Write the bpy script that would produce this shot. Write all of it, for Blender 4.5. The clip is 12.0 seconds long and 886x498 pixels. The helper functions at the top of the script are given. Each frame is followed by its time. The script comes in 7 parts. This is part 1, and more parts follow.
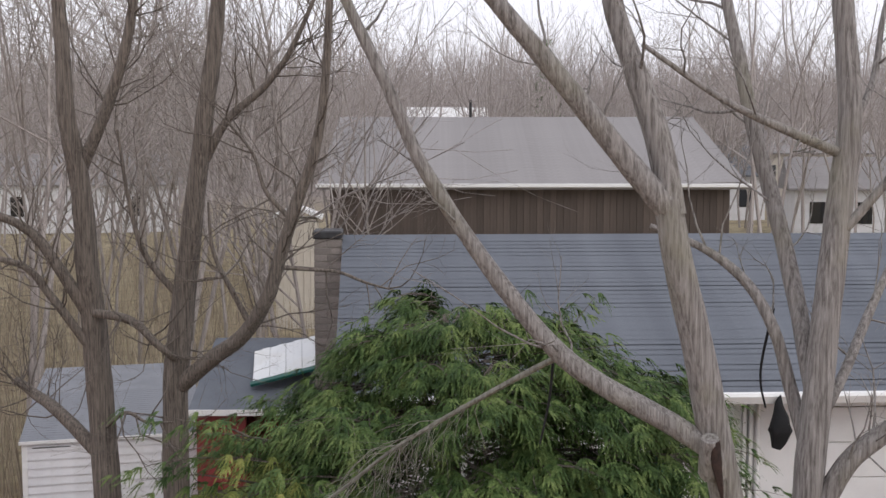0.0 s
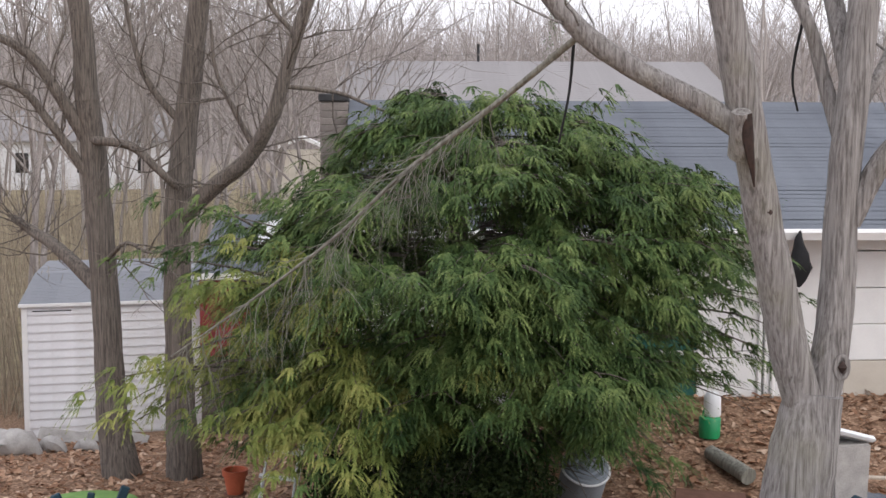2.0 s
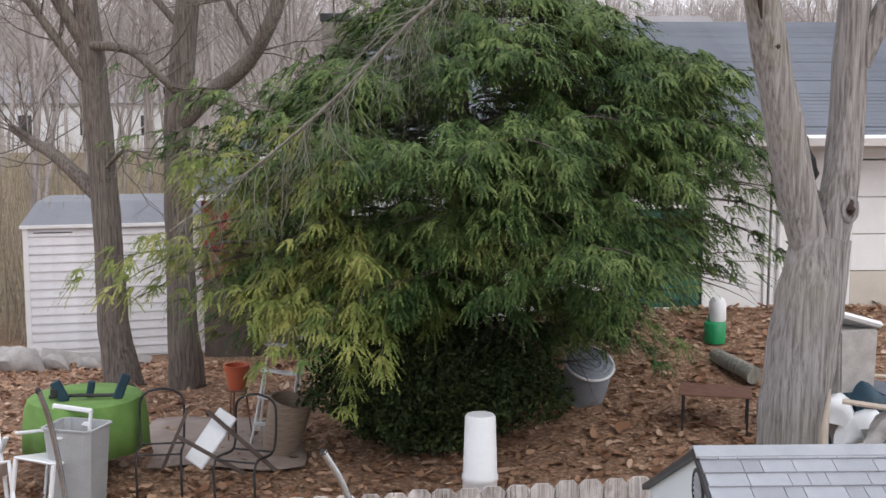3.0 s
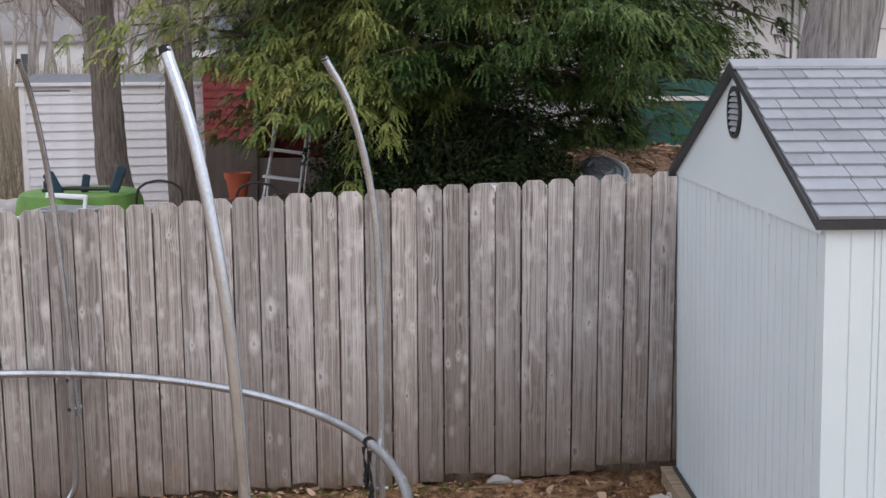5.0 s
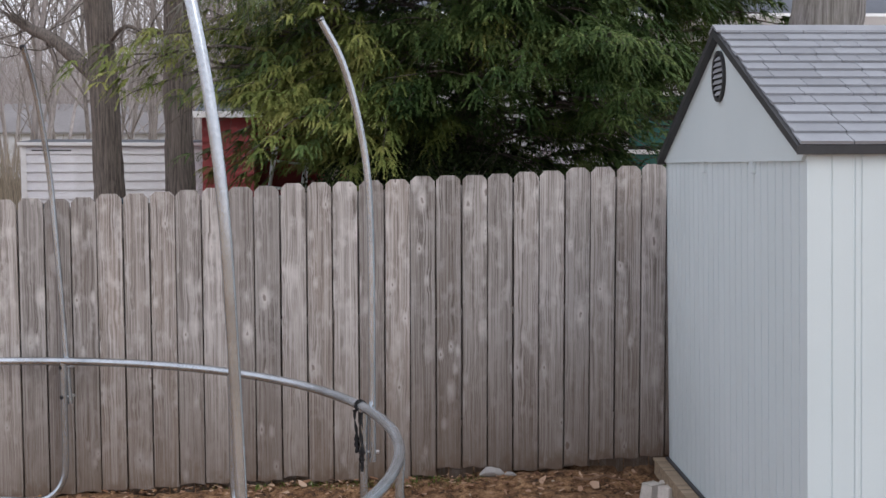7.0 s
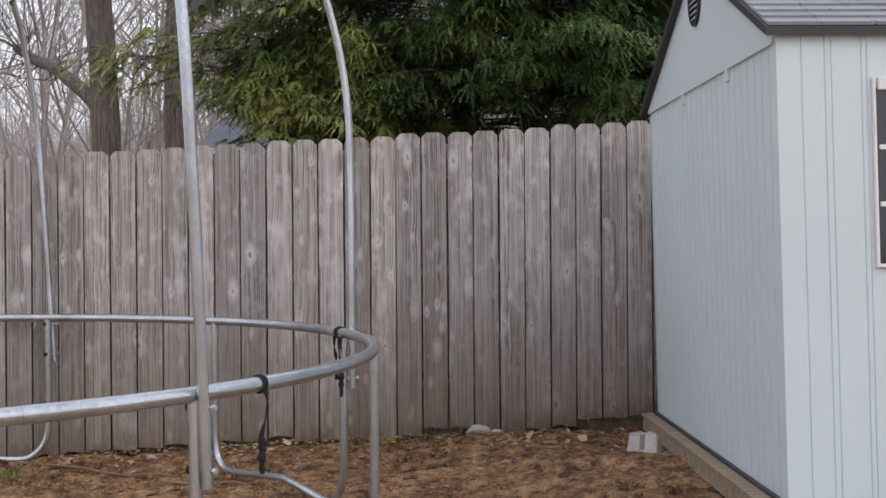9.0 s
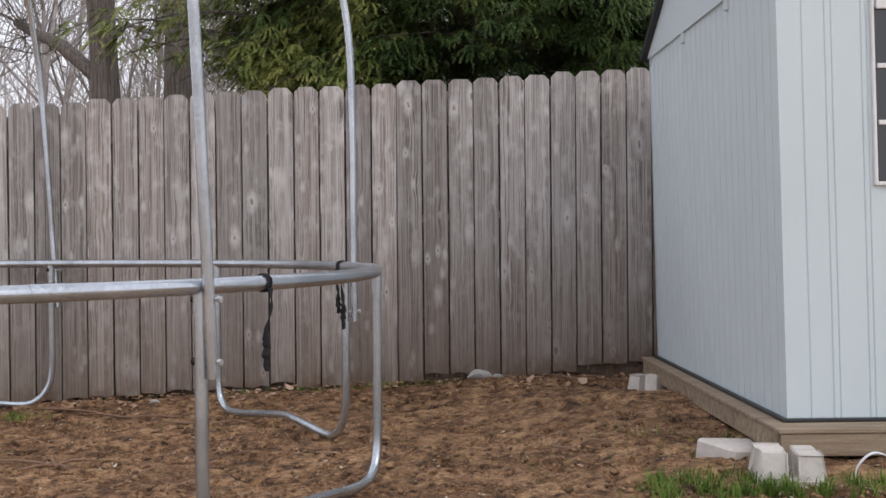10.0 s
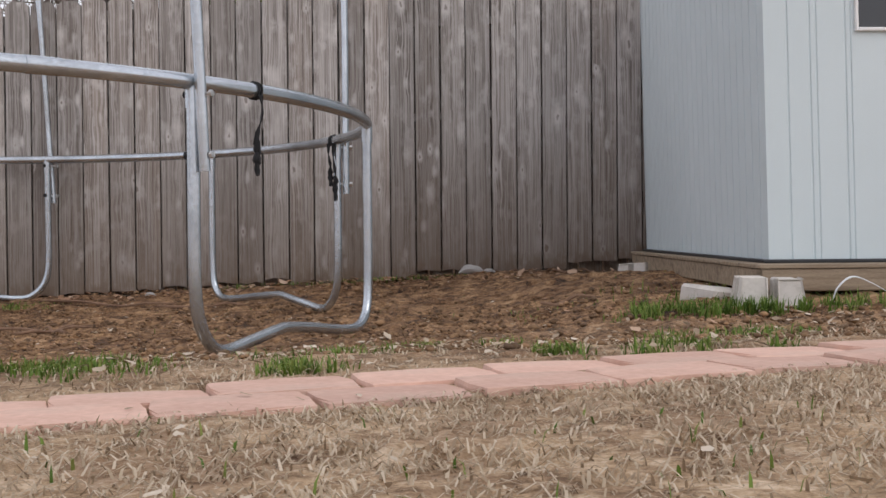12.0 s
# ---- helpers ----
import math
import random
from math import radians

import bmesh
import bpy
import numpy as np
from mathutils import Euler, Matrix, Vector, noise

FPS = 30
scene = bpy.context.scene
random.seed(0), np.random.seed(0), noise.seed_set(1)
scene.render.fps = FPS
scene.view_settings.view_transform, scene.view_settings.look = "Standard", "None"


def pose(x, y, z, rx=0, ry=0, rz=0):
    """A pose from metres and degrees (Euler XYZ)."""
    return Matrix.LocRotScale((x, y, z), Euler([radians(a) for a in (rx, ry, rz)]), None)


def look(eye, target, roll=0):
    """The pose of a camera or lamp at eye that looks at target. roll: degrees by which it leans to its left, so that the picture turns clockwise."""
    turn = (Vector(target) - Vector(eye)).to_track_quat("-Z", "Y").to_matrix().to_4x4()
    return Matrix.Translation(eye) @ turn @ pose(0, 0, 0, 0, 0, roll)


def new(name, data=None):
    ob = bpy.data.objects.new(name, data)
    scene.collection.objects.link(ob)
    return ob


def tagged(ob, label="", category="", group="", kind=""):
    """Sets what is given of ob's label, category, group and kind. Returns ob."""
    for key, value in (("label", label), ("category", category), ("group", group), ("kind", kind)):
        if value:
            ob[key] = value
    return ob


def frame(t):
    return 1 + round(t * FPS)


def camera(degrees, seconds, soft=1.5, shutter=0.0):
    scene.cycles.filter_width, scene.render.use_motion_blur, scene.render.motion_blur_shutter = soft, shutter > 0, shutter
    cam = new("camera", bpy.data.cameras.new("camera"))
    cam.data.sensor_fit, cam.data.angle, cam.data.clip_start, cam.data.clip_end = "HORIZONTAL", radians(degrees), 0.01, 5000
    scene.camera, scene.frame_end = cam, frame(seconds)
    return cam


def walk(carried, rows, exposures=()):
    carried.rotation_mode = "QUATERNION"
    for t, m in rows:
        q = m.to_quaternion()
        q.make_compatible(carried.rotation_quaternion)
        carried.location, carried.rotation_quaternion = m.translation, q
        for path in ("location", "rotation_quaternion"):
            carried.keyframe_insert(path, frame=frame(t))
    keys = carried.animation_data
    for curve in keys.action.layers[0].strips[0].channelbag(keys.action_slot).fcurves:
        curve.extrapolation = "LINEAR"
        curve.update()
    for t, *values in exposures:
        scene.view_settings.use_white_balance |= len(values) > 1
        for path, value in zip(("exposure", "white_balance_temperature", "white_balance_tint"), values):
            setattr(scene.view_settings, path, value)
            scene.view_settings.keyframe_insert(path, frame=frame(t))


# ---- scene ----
# camera and its walk
cam = camera(41.7, 12.0)
PATH = [
    (0, (0.121, 0.493, 6.896), (0.093, 2.486, 6.733), -0.0),
    (0.5, (0.095, 0.49, 6.391), (0.071, 2.482, 6.22), -0.0),
    (1, (0.079, 0.539, 5.891), (0.054, 2.531, 5.713), 0.1),
    (1.5, (0.092, 0.669, 5.387), (0.06, 2.66, 5.203), 0.2),
    (2, (0.072, 0.773, 4.901), (0.034, 2.763, 4.709), 0.2),
    (2.5, (0.103, 0.815, 4.388), (0.059, 2.805, 4.194), 0.5),
    (2.7, (0.094, 0.803, 4.258), (0.053, 2.792, 4.047), 0.2),
    (4.3, (0.116, 1.008, 2.998), (0.062, 2.986, 2.706), -0.3),
    (4.5, (0.104, 1.04, 2.819), (0.048, 3.017, 2.52), -0.4),
    (5, (0.062, 1.068, 2.442), (0.005, 3.043, 2.131), -0.3),
    (5.5, (0.038, 1.064, 2.279), (-0.02, 3.038, 1.964), -0.2),
    (6, (0.043, 1.033, 2.131), (-0.015, 3.007, 1.813), -0.2),
    (6.5, (0.073, 0.984, 1.982), (0.013, 2.973, 1.774), -0.1),
    (7, (0.092, 0.923, 1.836), (0.039, 2.917, 1.693), -0.1),
    (7.2, (0.119, 0.934, 1.789), (0.063, 2.929, 1.664), -0.1),
    (8.8, (0.227, 0.913, 1.183), (0.159, 2.912, 1.177), -0.4),
    (9, (0.224, 0.9, 1.131), (0.156, 2.899, 1.124), -0.4),
    (9.5, (0.219, 0.884, 0.99), (0.152, 2.883, 0.98), -0.4),
    (10, (0.215, 0.864, 0.859), (0.148, 2.862, 0.841), -0.5),
    (10.5, (0.213, 0.855, 0.718), (0.146, 2.854, 0.697), -0.5),
    (11, (0.216, 0.846, 0.585), (0.15, 2.845, 0.559), -0.5),
    (11.5, (0.229, 0.821, 0.445), (0.163, 2.82, 0.415), -0.5),
    (12, (0.246, 0.773, 0.32), (0.183, 2.772, 0.285), -0.5),
]
walk(cam, [(t, look(eye, target, roll)) for t, eye, target, roll in PATH],
     exposures=[(0.0, 0.03, 6500, 10), (1.5, 0.25, 6480, 10), (2.7, 0.5, 6450, 10), (4.3, 0.37, 6220, 10), (7.0, 0.10, 6230, 10), (9.0, 0.03, 6330, 10), (11.0, 0.0, 6390, 10), (12.0, -0.1, 6450, 10)])

# ---- light: a bright overcast sky ----
world = bpy.data.worlds.new("overcast")
scene.world = world
world.use_nodes = True
wn, wl = world.node_tree.nodes, world.node_tree.links
bg = wn["Background"]
sky = wn.new("ShaderNodeTexSky")
sky.sky_type = "NISHITA"
sky.sun_disc = False
sky.sun_elevation, sky.sun_rotation = radians(41), radians(138)
sky.air_density, sky.dust_density, sky.ozone_density = 1.0, 4.0, 1.0
cloud_noise = wn.new("ShaderNodeTexNoise")
cloud_noise.inputs["Scale"].default_value = 2.5
cloud_noise.inputs["Detail"].default_value = 5
cloud = wn.new("ShaderNodeMix")
cloud.data_type = "RGBA"
cloud.inputs[6].default_value = (9.4, 9.3, 10.2, 1)
cloud.inputs[7].default_value = (11.6, 11.5, 12.2, 1)
wl.new(cloud_noise.outputs["Fac"], cloud.inputs[0])
veil = wn.new("ShaderNodeMix")
veil.data_type = "RGBA"
veil.inputs[0].default_value = 0.85
wl.new(sky.outputs["Color"], veil.inputs[6])
wl.new(cloud.outputs[2], veil.inputs[7])
wl.new(veil.outputs[2], bg.inputs["Color"])
bg.inputs["Strength"].default_value = 0.110

sun_data = bpy.data.lights.new("sun", "SUN")
sun_data.energy, sun_data.angle, sun_data.color = 0.62, radians(32), (1.0, 0.98, 0.95)
sun = new("sun", sun_data)
sun.matrix_world = look((11, -4, 14), (0, 8, 0))

# ---- materials ----
def ramp(nt, fac, stops):
    node = nt.nodes.new("ShaderNodeValToRGB")
    while len(node.color_ramp.elements) < len(stops):
        node.color_ramp.elements.new(0.5)
    for el, (p, c) in zip(node.color_ramp.elements, stops):
        el.position, el.color = p, (*c, 1)
    nt.links.new(fac, node.inputs["Fac"])
    return node.outputs["Color"]


def noise_tex(nt, vec, scale, detail=4, rough=0.55, distort=0.0):
    node = nt.nodes.new("ShaderNodeTexNoise")
    node.inputs["Scale"].default_value = scale
    node.inputs["Detail"].default_value = detail
    node.inputs["Roughness"].default_value = rough
    node.inputs["Distortion"].default_value = distort
    nt.links.new(vec, node.inputs["Vector"])
    return node.outputs["Fac"]


def mapped(nt, vec, scale, offset=None):
    node = nt.nodes.new("ShaderNodeMapping")
    node.inputs["Scale"].default_value = scale
    nt.links.new(vec, node.inputs["Vector"])
    if offset is not None:
        nt.links.new(offset, node.inputs["Location"])
    return node.outputs["Vector"]


def math_node(nt, op, a, b=None):
    node = nt.nodes.new("ShaderNodeMath")
    node.operation = op
    for i, v in enumerate((a, b)):
        if v is None:
            continue
        if isinstance(v, (int, float)):
            node.inputs[i].default_value = v
        else:
            nt.links.new(v, node.inputs[i])
    return node.outputs[0]


def mixed(nt, fac, a, b, mode="MIX"):
    node = nt.nodes.new("ShaderNodeMix")
    node.data_type, node.blend_type = "RGBA", mode
    for sock, v in ((node.inputs[0], fac), (node.inputs[6], a), (node.inputs[7], b)):
        if isinstance(v, (int, float)):
            sock.default_value = v
        elif isinstance(v, tuple):
            sock.default_value = (*v, 1)
        else:
            nt.links.new(v, sock)
    return node.outputs[2]


def bumped(nt, height, strength, distance=0.01):
    node = nt.nodes.new("ShaderNodeBump")
    node.inputs["Strength"].default_value = strength
    node.inputs["Distance"].default_value = distance
    nt.links.new(height, node.inputs["Height"])
    return node.outputs["Normal"]


def blank(name, rough=0.7, metal=0.0):
    m = bpy.data.materials.new(name)
    m.use_nodes = True
    nt = m.node_tree
    p = nt.nodes["Principled BSDF"]
    p.inputs["Roughness"].default_value = rough
    p.inputs["Metallic"].default_value = metal
    return m, nt, p


def coords(nt):
    return nt.nodes.new("ShaderNodeTexCoord").outputs["Object"]


def surface(name, dark, light, scale=(1, 1, 1), size=8.0, rough=0.75, metal=0.0, bump=0.25, depth=0.004, fine=60.0, vary=0.0, island=0.0, stain=None):
    """Two scales of colour variation with a fine relief."""
    m, nt, p = blank(name, rough, metal)
    vec = mapped(nt, coords(nt), scale)
    big = noise_tex(nt, vec, size, 5)
    small = noise_tex(nt, vec, fine, 3)
    fac = math_node(nt, "ADD", math_node(nt, "MULTIPLY", big, 0.65), math_node(nt, "MULTIPLY", small, 0.35))
    col = ramp(nt, fac, [(0.3, dark), (0.7, light)])
    if stain:
        spots = ramp(nt, noise_tex(nt, vec, size * 0.4, 6, 0.7), [(0.5, (0, 0, 0)), (0.72, (1, 1, 1))])
        col = mixed(nt, math_node(nt, "MULTIPLY", spots, 0.7), col, stain)
    for amount, node_type, out in ((vary, "ShaderNodeObjectInfo", "Random"), (island, "ShaderNodeNewGeometry", "Random Per Island")):
        if amount:
            r = nt.nodes.new(node_type).outputs[out]
            gain = math_node(nt, "ADD", math_node(nt, "MULTIPLY", r, 2 * amount), 1 - amount)
            hsv = nt.nodes.new("ShaderNodeHueSaturation")
            nt.links.new(gain, hsv.inputs["Value"])
            nt.links.new(col, hsv.inputs["Color"])
            col = hsv.outputs["Color"]
    nt.links.new(col, p.inputs["Base Color"])
    if bump:
        nt.links.new(bumped(nt, fac, bump, depth), p.inputs["Normal"])
    return m


def wood_fence():
    """Weathered cedar with fine straight grain and small knots, another piece of it on every board."""
    m, nt, p = blank("weathered_wood", 0.88)
    r = nt.nodes.new("ShaderNodeObjectInfo").outputs["Random"]
    shift = nt.nodes.new("ShaderNodeCombineXYZ")
    nt.links.new(math_node(nt, "MULTIPLY", r, 37.0), shift.inputs[0])
    nt.links.new(math_node(nt, "MULTIPLY", r, 91.0), shift.inputs[2])
    co = coords(nt)
    vec = mapped(nt, co, (1, 1, 1), shift.outputs[0])
    bend, halo, core = None, None, None
    # knots of two sizes: the grain flows round them
    for k, (scale, share, size) in enumerate((((8.0, 1.0, 3.6), 0.26, 1.0), ((13.0, 1.0, 6.0), 0.42, 0.9))):
        vor = nt.nodes.new("ShaderNodeTexVoronoi")
        vor.inputs["Scale"].default_value = 1.0
        nt.links.new(mapped(nt, vec, scale), vor.inputs["Vector"])
        wob = noise_tex(nt, mapped(nt, vec, (30, 30, 22)), 1.6, 4)
        dist = math_node(nt, "ADD", vor.outputs["Distance"], math_node(nt, "MULTIPLY", math_node(nt, "SUBTRACT", wob, 0.5), 0.20 * size))
        rare = ramp(nt, math_node(nt, "FRACT", math_node(nt, "MULTIPLY", vor.outputs["Color"], 5.3)), [(share, (0, 0, 0)), (share + 0.15, (1, 1, 1))])
        h = mixed(nt, 1.0, ramp(nt, dist, [(0.08 * size, (1, 1, 1)), (0.17 * size, (0.6, 0.6, 0.6)), (0.32 * size, (0, 0, 0))]), rare, "MULTIPLY")
        c = mixed(nt, 1.0, ramp(nt, dist, [(0.0, (1, 1, 1)), (0.06 * size, (0.9, 0.9, 0.9)), (0.095 * size, (0, 0, 0))]), rare, "MULTIPLY")
        b = mixed(nt, 1.0, ramp(nt, dist, [(0.0, (1, 1, 1)), (0.55, (0, 0, 0))]), rare, "MULTIPLY")
        halo = h if halo is None else mixed(nt, 1.0, halo, h, "LIGHTEN")
        core = c if core is None else mixed(nt, 1.0, core, c, "LIGHTEN")
        bend = b if bend is None else mixed(nt, 1.0, bend, b, "LIGHTEN")
    flow = nt.nodes.new("ShaderNodeCombineXYZ")
    nt.links.new(math_node(nt, "MULTIPLY", bend, 0.014), flow.inputs[0])
    bent = nt.nodes.new("ShaderNodeVectorMath")
    nt.links.new(vec, bent.inputs[0])
    nt.links.new(flow.outputs[0], bent.inputs[1])
    bent = bent.outputs[0]
    grain = noise_tex(nt, mapped(nt, bent, (190, 190, 1.3)), 1.0, 4, 0.6, 0.3)
    ring = noise_tex(nt, mapped(nt, bent, (60, 60, 0.8)), 1.0, 3, 0.5, 0.3)
    grain = math_node(nt, "ADD", math_node(nt, "MULTIPLY", grain, 0.72), math_node(nt, "MULTIPLY", ring, 0.28))
    fine = noise_tex(nt, mapped(nt, bent, (380, 380, 3.0)), 1.0, 3)
    broad = noise_tex(nt, mapped(nt, vec, (9, 9, 1.3)), 1.6, 5, 0.6)
    blotch = noise_tex(nt, mapped(nt, vec, (7, 7, 4)), 2.0, 5, 0.65)
    lines = math_node(nt, "ADD", math_node(nt, "MULTIPLY", grain, 0.62), math_node(nt, "MULTIPLY", fine, 0.38))
    col = ramp(nt, lines, [(0.41, (0.085, 0.069, 0.058)), (0.485, (0.238, 0.214, 0.198)), (0.56, (0.42, 0.395, 0.377))])
    hue = math_node(nt, "FRACT", math_node(nt, "MULTIPLY", r, 13.0))
    warm = mixed(nt, hue, (0.43, 0.41, 0.395), (0.24, 0.193, 0.159))
    col = mixed(nt, ramp(nt, broad, [(0.35, (0.0, 0.0, 0.0)), (0.68, (0.55, 0.55, 0.55))]), col, warm)
    pale = ramp(nt, blotch, [(0.5, (0, 0, 0)), (0.68, (0.6, 0.6, 0.6))])
    col = mixed(nt, pale, col, (0.50, 0.475, 0.46))
    tone = math_node(nt, "ADD", math_node(nt, "MULTIPLY", math_node(nt, "FRACT", math_node(nt, "MULTIPLY", r, 7.0)), 0.52), 0.79)
    hsv = nt.nodes.new("ShaderNodeHueSaturation")
    nt.links.new(tone, hsv.inputs["Value"])
    nt.links.new(col, hsv.inputs["Color"])
    col = mixed(nt, math_node(nt, "MULTIPLY", halo, 0.70), hsv.outputs["Color"], (0.66, 0.63, 0.61))
    col = mixed(nt, math_node(nt, "MULTIPLY", core, 0.75), col, (0.12, 0.09, 0.075))
    # splashed earth at the foot; the long brown fade also paints in shade
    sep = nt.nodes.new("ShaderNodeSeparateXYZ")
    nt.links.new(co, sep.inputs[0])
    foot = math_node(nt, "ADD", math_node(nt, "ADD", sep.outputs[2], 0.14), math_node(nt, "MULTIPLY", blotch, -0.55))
    mud_and_shade = ramp(nt, foot, [(0.0, (0.88, 0.88, 0.88)), (0.09, (0.6, 0.6, 0.6)), (0.9, (0, 0, 0))])
    col = mixed(nt, mud_and_shade, col, (0.125, 0.08, 0.048))
    nt.links.new(col, p.inputs["Base Color"])
    nt.links.new(bumped(nt, lines, 0.6, 0.004), p.inputs["Normal"])
    return m


def bark(name, dark, light, moss=None, furrow=26.0):
    m, nt, p = blank(name, 0.9)
    vec = coords(nt)
    ridge = noise_tex(nt, mapped(nt, vec, (furrow, furrow, furrow * 0.05)), 1.0, 5, 0.6, 0.35)
    patch = noise_tex(nt, vec, 2.2, 5)
    crack = noise_tex(nt, mapped(nt, vec, (furrow * 2.2, furrow * 2.2, furrow * 0.16)), 1.0, 4, 0.6, 0.3)
    ridge = math_node(nt, "ADD", math_node(nt, "MULTIPLY", ridge, 0.7), math_node(nt, "MULTIPLY", crack, 0.3))
    col = ramp(nt, ridge, [(0.38, dark), (0.49, tuple(0.5 * a + 0.5 * b for a, b in zip(dark, light))), (0.62, light)])
    col = mixed(nt, math_node(nt, "MULTIPLY", patch, 0.18), col, tuple(0.9 * a + 0.05 for a in light))
    if moss:
        green = ramp(nt, noise_tex(nt, vec, 1.3, 4), [(0.52, (0, 0, 0)), (0.68, (1, 1, 1))])
        col = mixed(nt, math_node(nt, "MULTIPLY", green, 0.28), col, moss)
    nt.links.new(col, p.inputs["Base Color"])
    nt.links.new(bumped(nt, ridge, 1.0, 0.03), p.inputs["Normal"])
    return m


def foliage(name, stops, trans=0.25, spray=0.5):
    """Small leaves, each with a tone of its own."""
    m, nt, p = blank(name, 0.65)
    p.inputs["Specular IOR Level"].default_value = 0.2
    r = nt.nodes.new("ShaderNodeNewGeometry").outputs["Random Per Island"]
    patch = noise_tex(nt, coords(nt), 1.6, 3)
    fac = math_node(nt, "ADD", math_node(nt, "MULTIPLY", r, 1 - spray), math_node(nt, "MULTIPLY", patch, spray))
    if spray > 0.6:
        # whole sprays differ more than their needles
        clump = noise_tex(nt, coords(nt), 5.5, 2)
        fac = math_node(nt, "ADD", math_node(nt, "MULTIPLY", r, 0.09), math_node(nt, "ADD", math_node(nt, "MULTIPLY", patch, 0.43), math_node(nt, "MULTIPLY", clump, 0.48)))
    col = ramp(nt, fac, stops)
    nt.links.new(col, p.inputs["Base Color"])
    tr = nt.nodes.new("ShaderNodeBsdfTranslucent")
    nt.links.new(col, tr.inputs["Color"])
    mix = nt.nodes.new("ShaderNodeMixShader")
    mix.inputs[0].default_value = trans
    nt.links.new(p.outputs[0], mix.inputs[1])
    nt.links.new(tr.outputs[0], mix.inputs[2])
    nt.links.new(mix.outputs[0], nt.nodes["Material Output"].inputs["Surface"])
    return m


def ground_material():
    m, nt, p = blank("earth", 0.95)
    vec = coords(nt)
    sep = nt.nodes.new("ShaderNodeSeparateXYZ")
    nt.links.new(vec, sep.inputs[0])
    clod = noise_tex(nt, vec, 22, 8, 0.7)
    patch = noise_tex(nt, vec, 0.9, 5, 0.6)
    crumb = noise_tex(nt, vec, 95, 5, 0.7)
    lumps = noise_tex(nt, vec, 9, 4, 0.55)
    clod = math_node(nt, "ADD", math_node(nt, "MULTIPLY", clod, 0.4), math_node(nt, "ADD", math_node(nt, "MULTIPLY", crumb, 0.3), math_node(nt, "MULTIPLY", lumps, 0.3)))
    soil = ramp(nt, clod, [(0.42, (0.038, 0.018, 0.008)), (0.5, (0.235, 0.125, 0.057)), (0.58, (0.48, 0.30, 0.16))])
    dry = ramp(nt, clod, [(0.40, (0.18, 0.105, 0.053)), (0.5, (0.50, 0.345, 0.205)), (0.60, (0.76, 0.60, 0.43))])
    near = math_node(nt, "ADD", sep.outputs[1], math_node(nt, "MULTIPLY", patch, 2.2))
    turf = ramp(nt, math_node(nt, "MULTIPLY", near, 0.1), [(0.34, (1, 1, 1)), (0.43, (0.5, 0.5, 0.5)), (0.56, (0.0, 0.0, 0.0))])
    damp = ramp(nt, noise_tex(nt, vec, 2.3, 6, 0.65), [(0.42, (0.55, 0.55, 0.55)), (0.58, (0, 0, 0))])
    soil = mixed(nt, damp, soil, mixed(nt, 1.0, soil, (0.5, 0.44, 0.40), "MULTIPLY"))
    tuft = ramp(nt, noise_tex(nt, vec, 7.0, 5, 0.65), [(0.42, (0.75, 0.75, 0.75)), (0.56, (0, 0, 0))])
    dry = mixed(nt, tuft, dry, mixed(nt, 1.0, dry, (0.55, 0.47, 0.42), "MULTIPLY"))
    col = mixed(nt, turf, soil, dry)
    litter = ramp(nt, noise_tex(nt, vec, 20, 6, 0.7), [(0.32, (0.06, 0.033, 0.02)), (0.5, (0.24, 0.14, 0.085)), (0.68, (0.46, 0.32, 0.22))])
    behind = ramp(nt, math_node(nt, "MULTIPLY", sep.outputs[1], 0.1), [(0.765, (0, 0, 0)), (0.79, (1, 1, 1))])
    col = mixed(nt, behind, col, litter)
    straw = ramp(nt, noise_tex(nt, vec, 1.1, 8, 0.7), [(0.3, (0.11, 0.085, 0.05)), (0.5, (0.26, 0.215, 0.13)), (0.7, (0.38, 0.33, 0.21))])
    field = ramp(nt, math_node(nt, "MULTIPLY", math_node(nt, "ADD", sep.outputs[1], math_node(nt, "MULTIPLY", patch, 5)), 0.01), [(0.22, (0, 0, 0)), (0.28, (1, 1, 1))])
    col = mixed(nt, field, col, straw)
    wood_floor = ramp(nt, math_node(nt, "MULTIPLY", sep.outputs[1], 0.001), [(0.09, (0, 0, 0)), (0.13, (1, 1, 1))])
    col = mixed(nt, wood_floor, col, (0.22, 0.185, 0.17))
    nt.links.new(col, p.inputs["Base Color"])
    nt.links.new(bumped(nt, clod, 0.7, 0.045), p.inputs["Normal"])
    return m


def clear_glass(name, tint):
    m, nt, p = blank(name, 0.08)
    p.inputs["Base Color"].default_value = (*tint, 1)
    p.inputs["Specular IOR Level"].default_value = 0.8
    return m


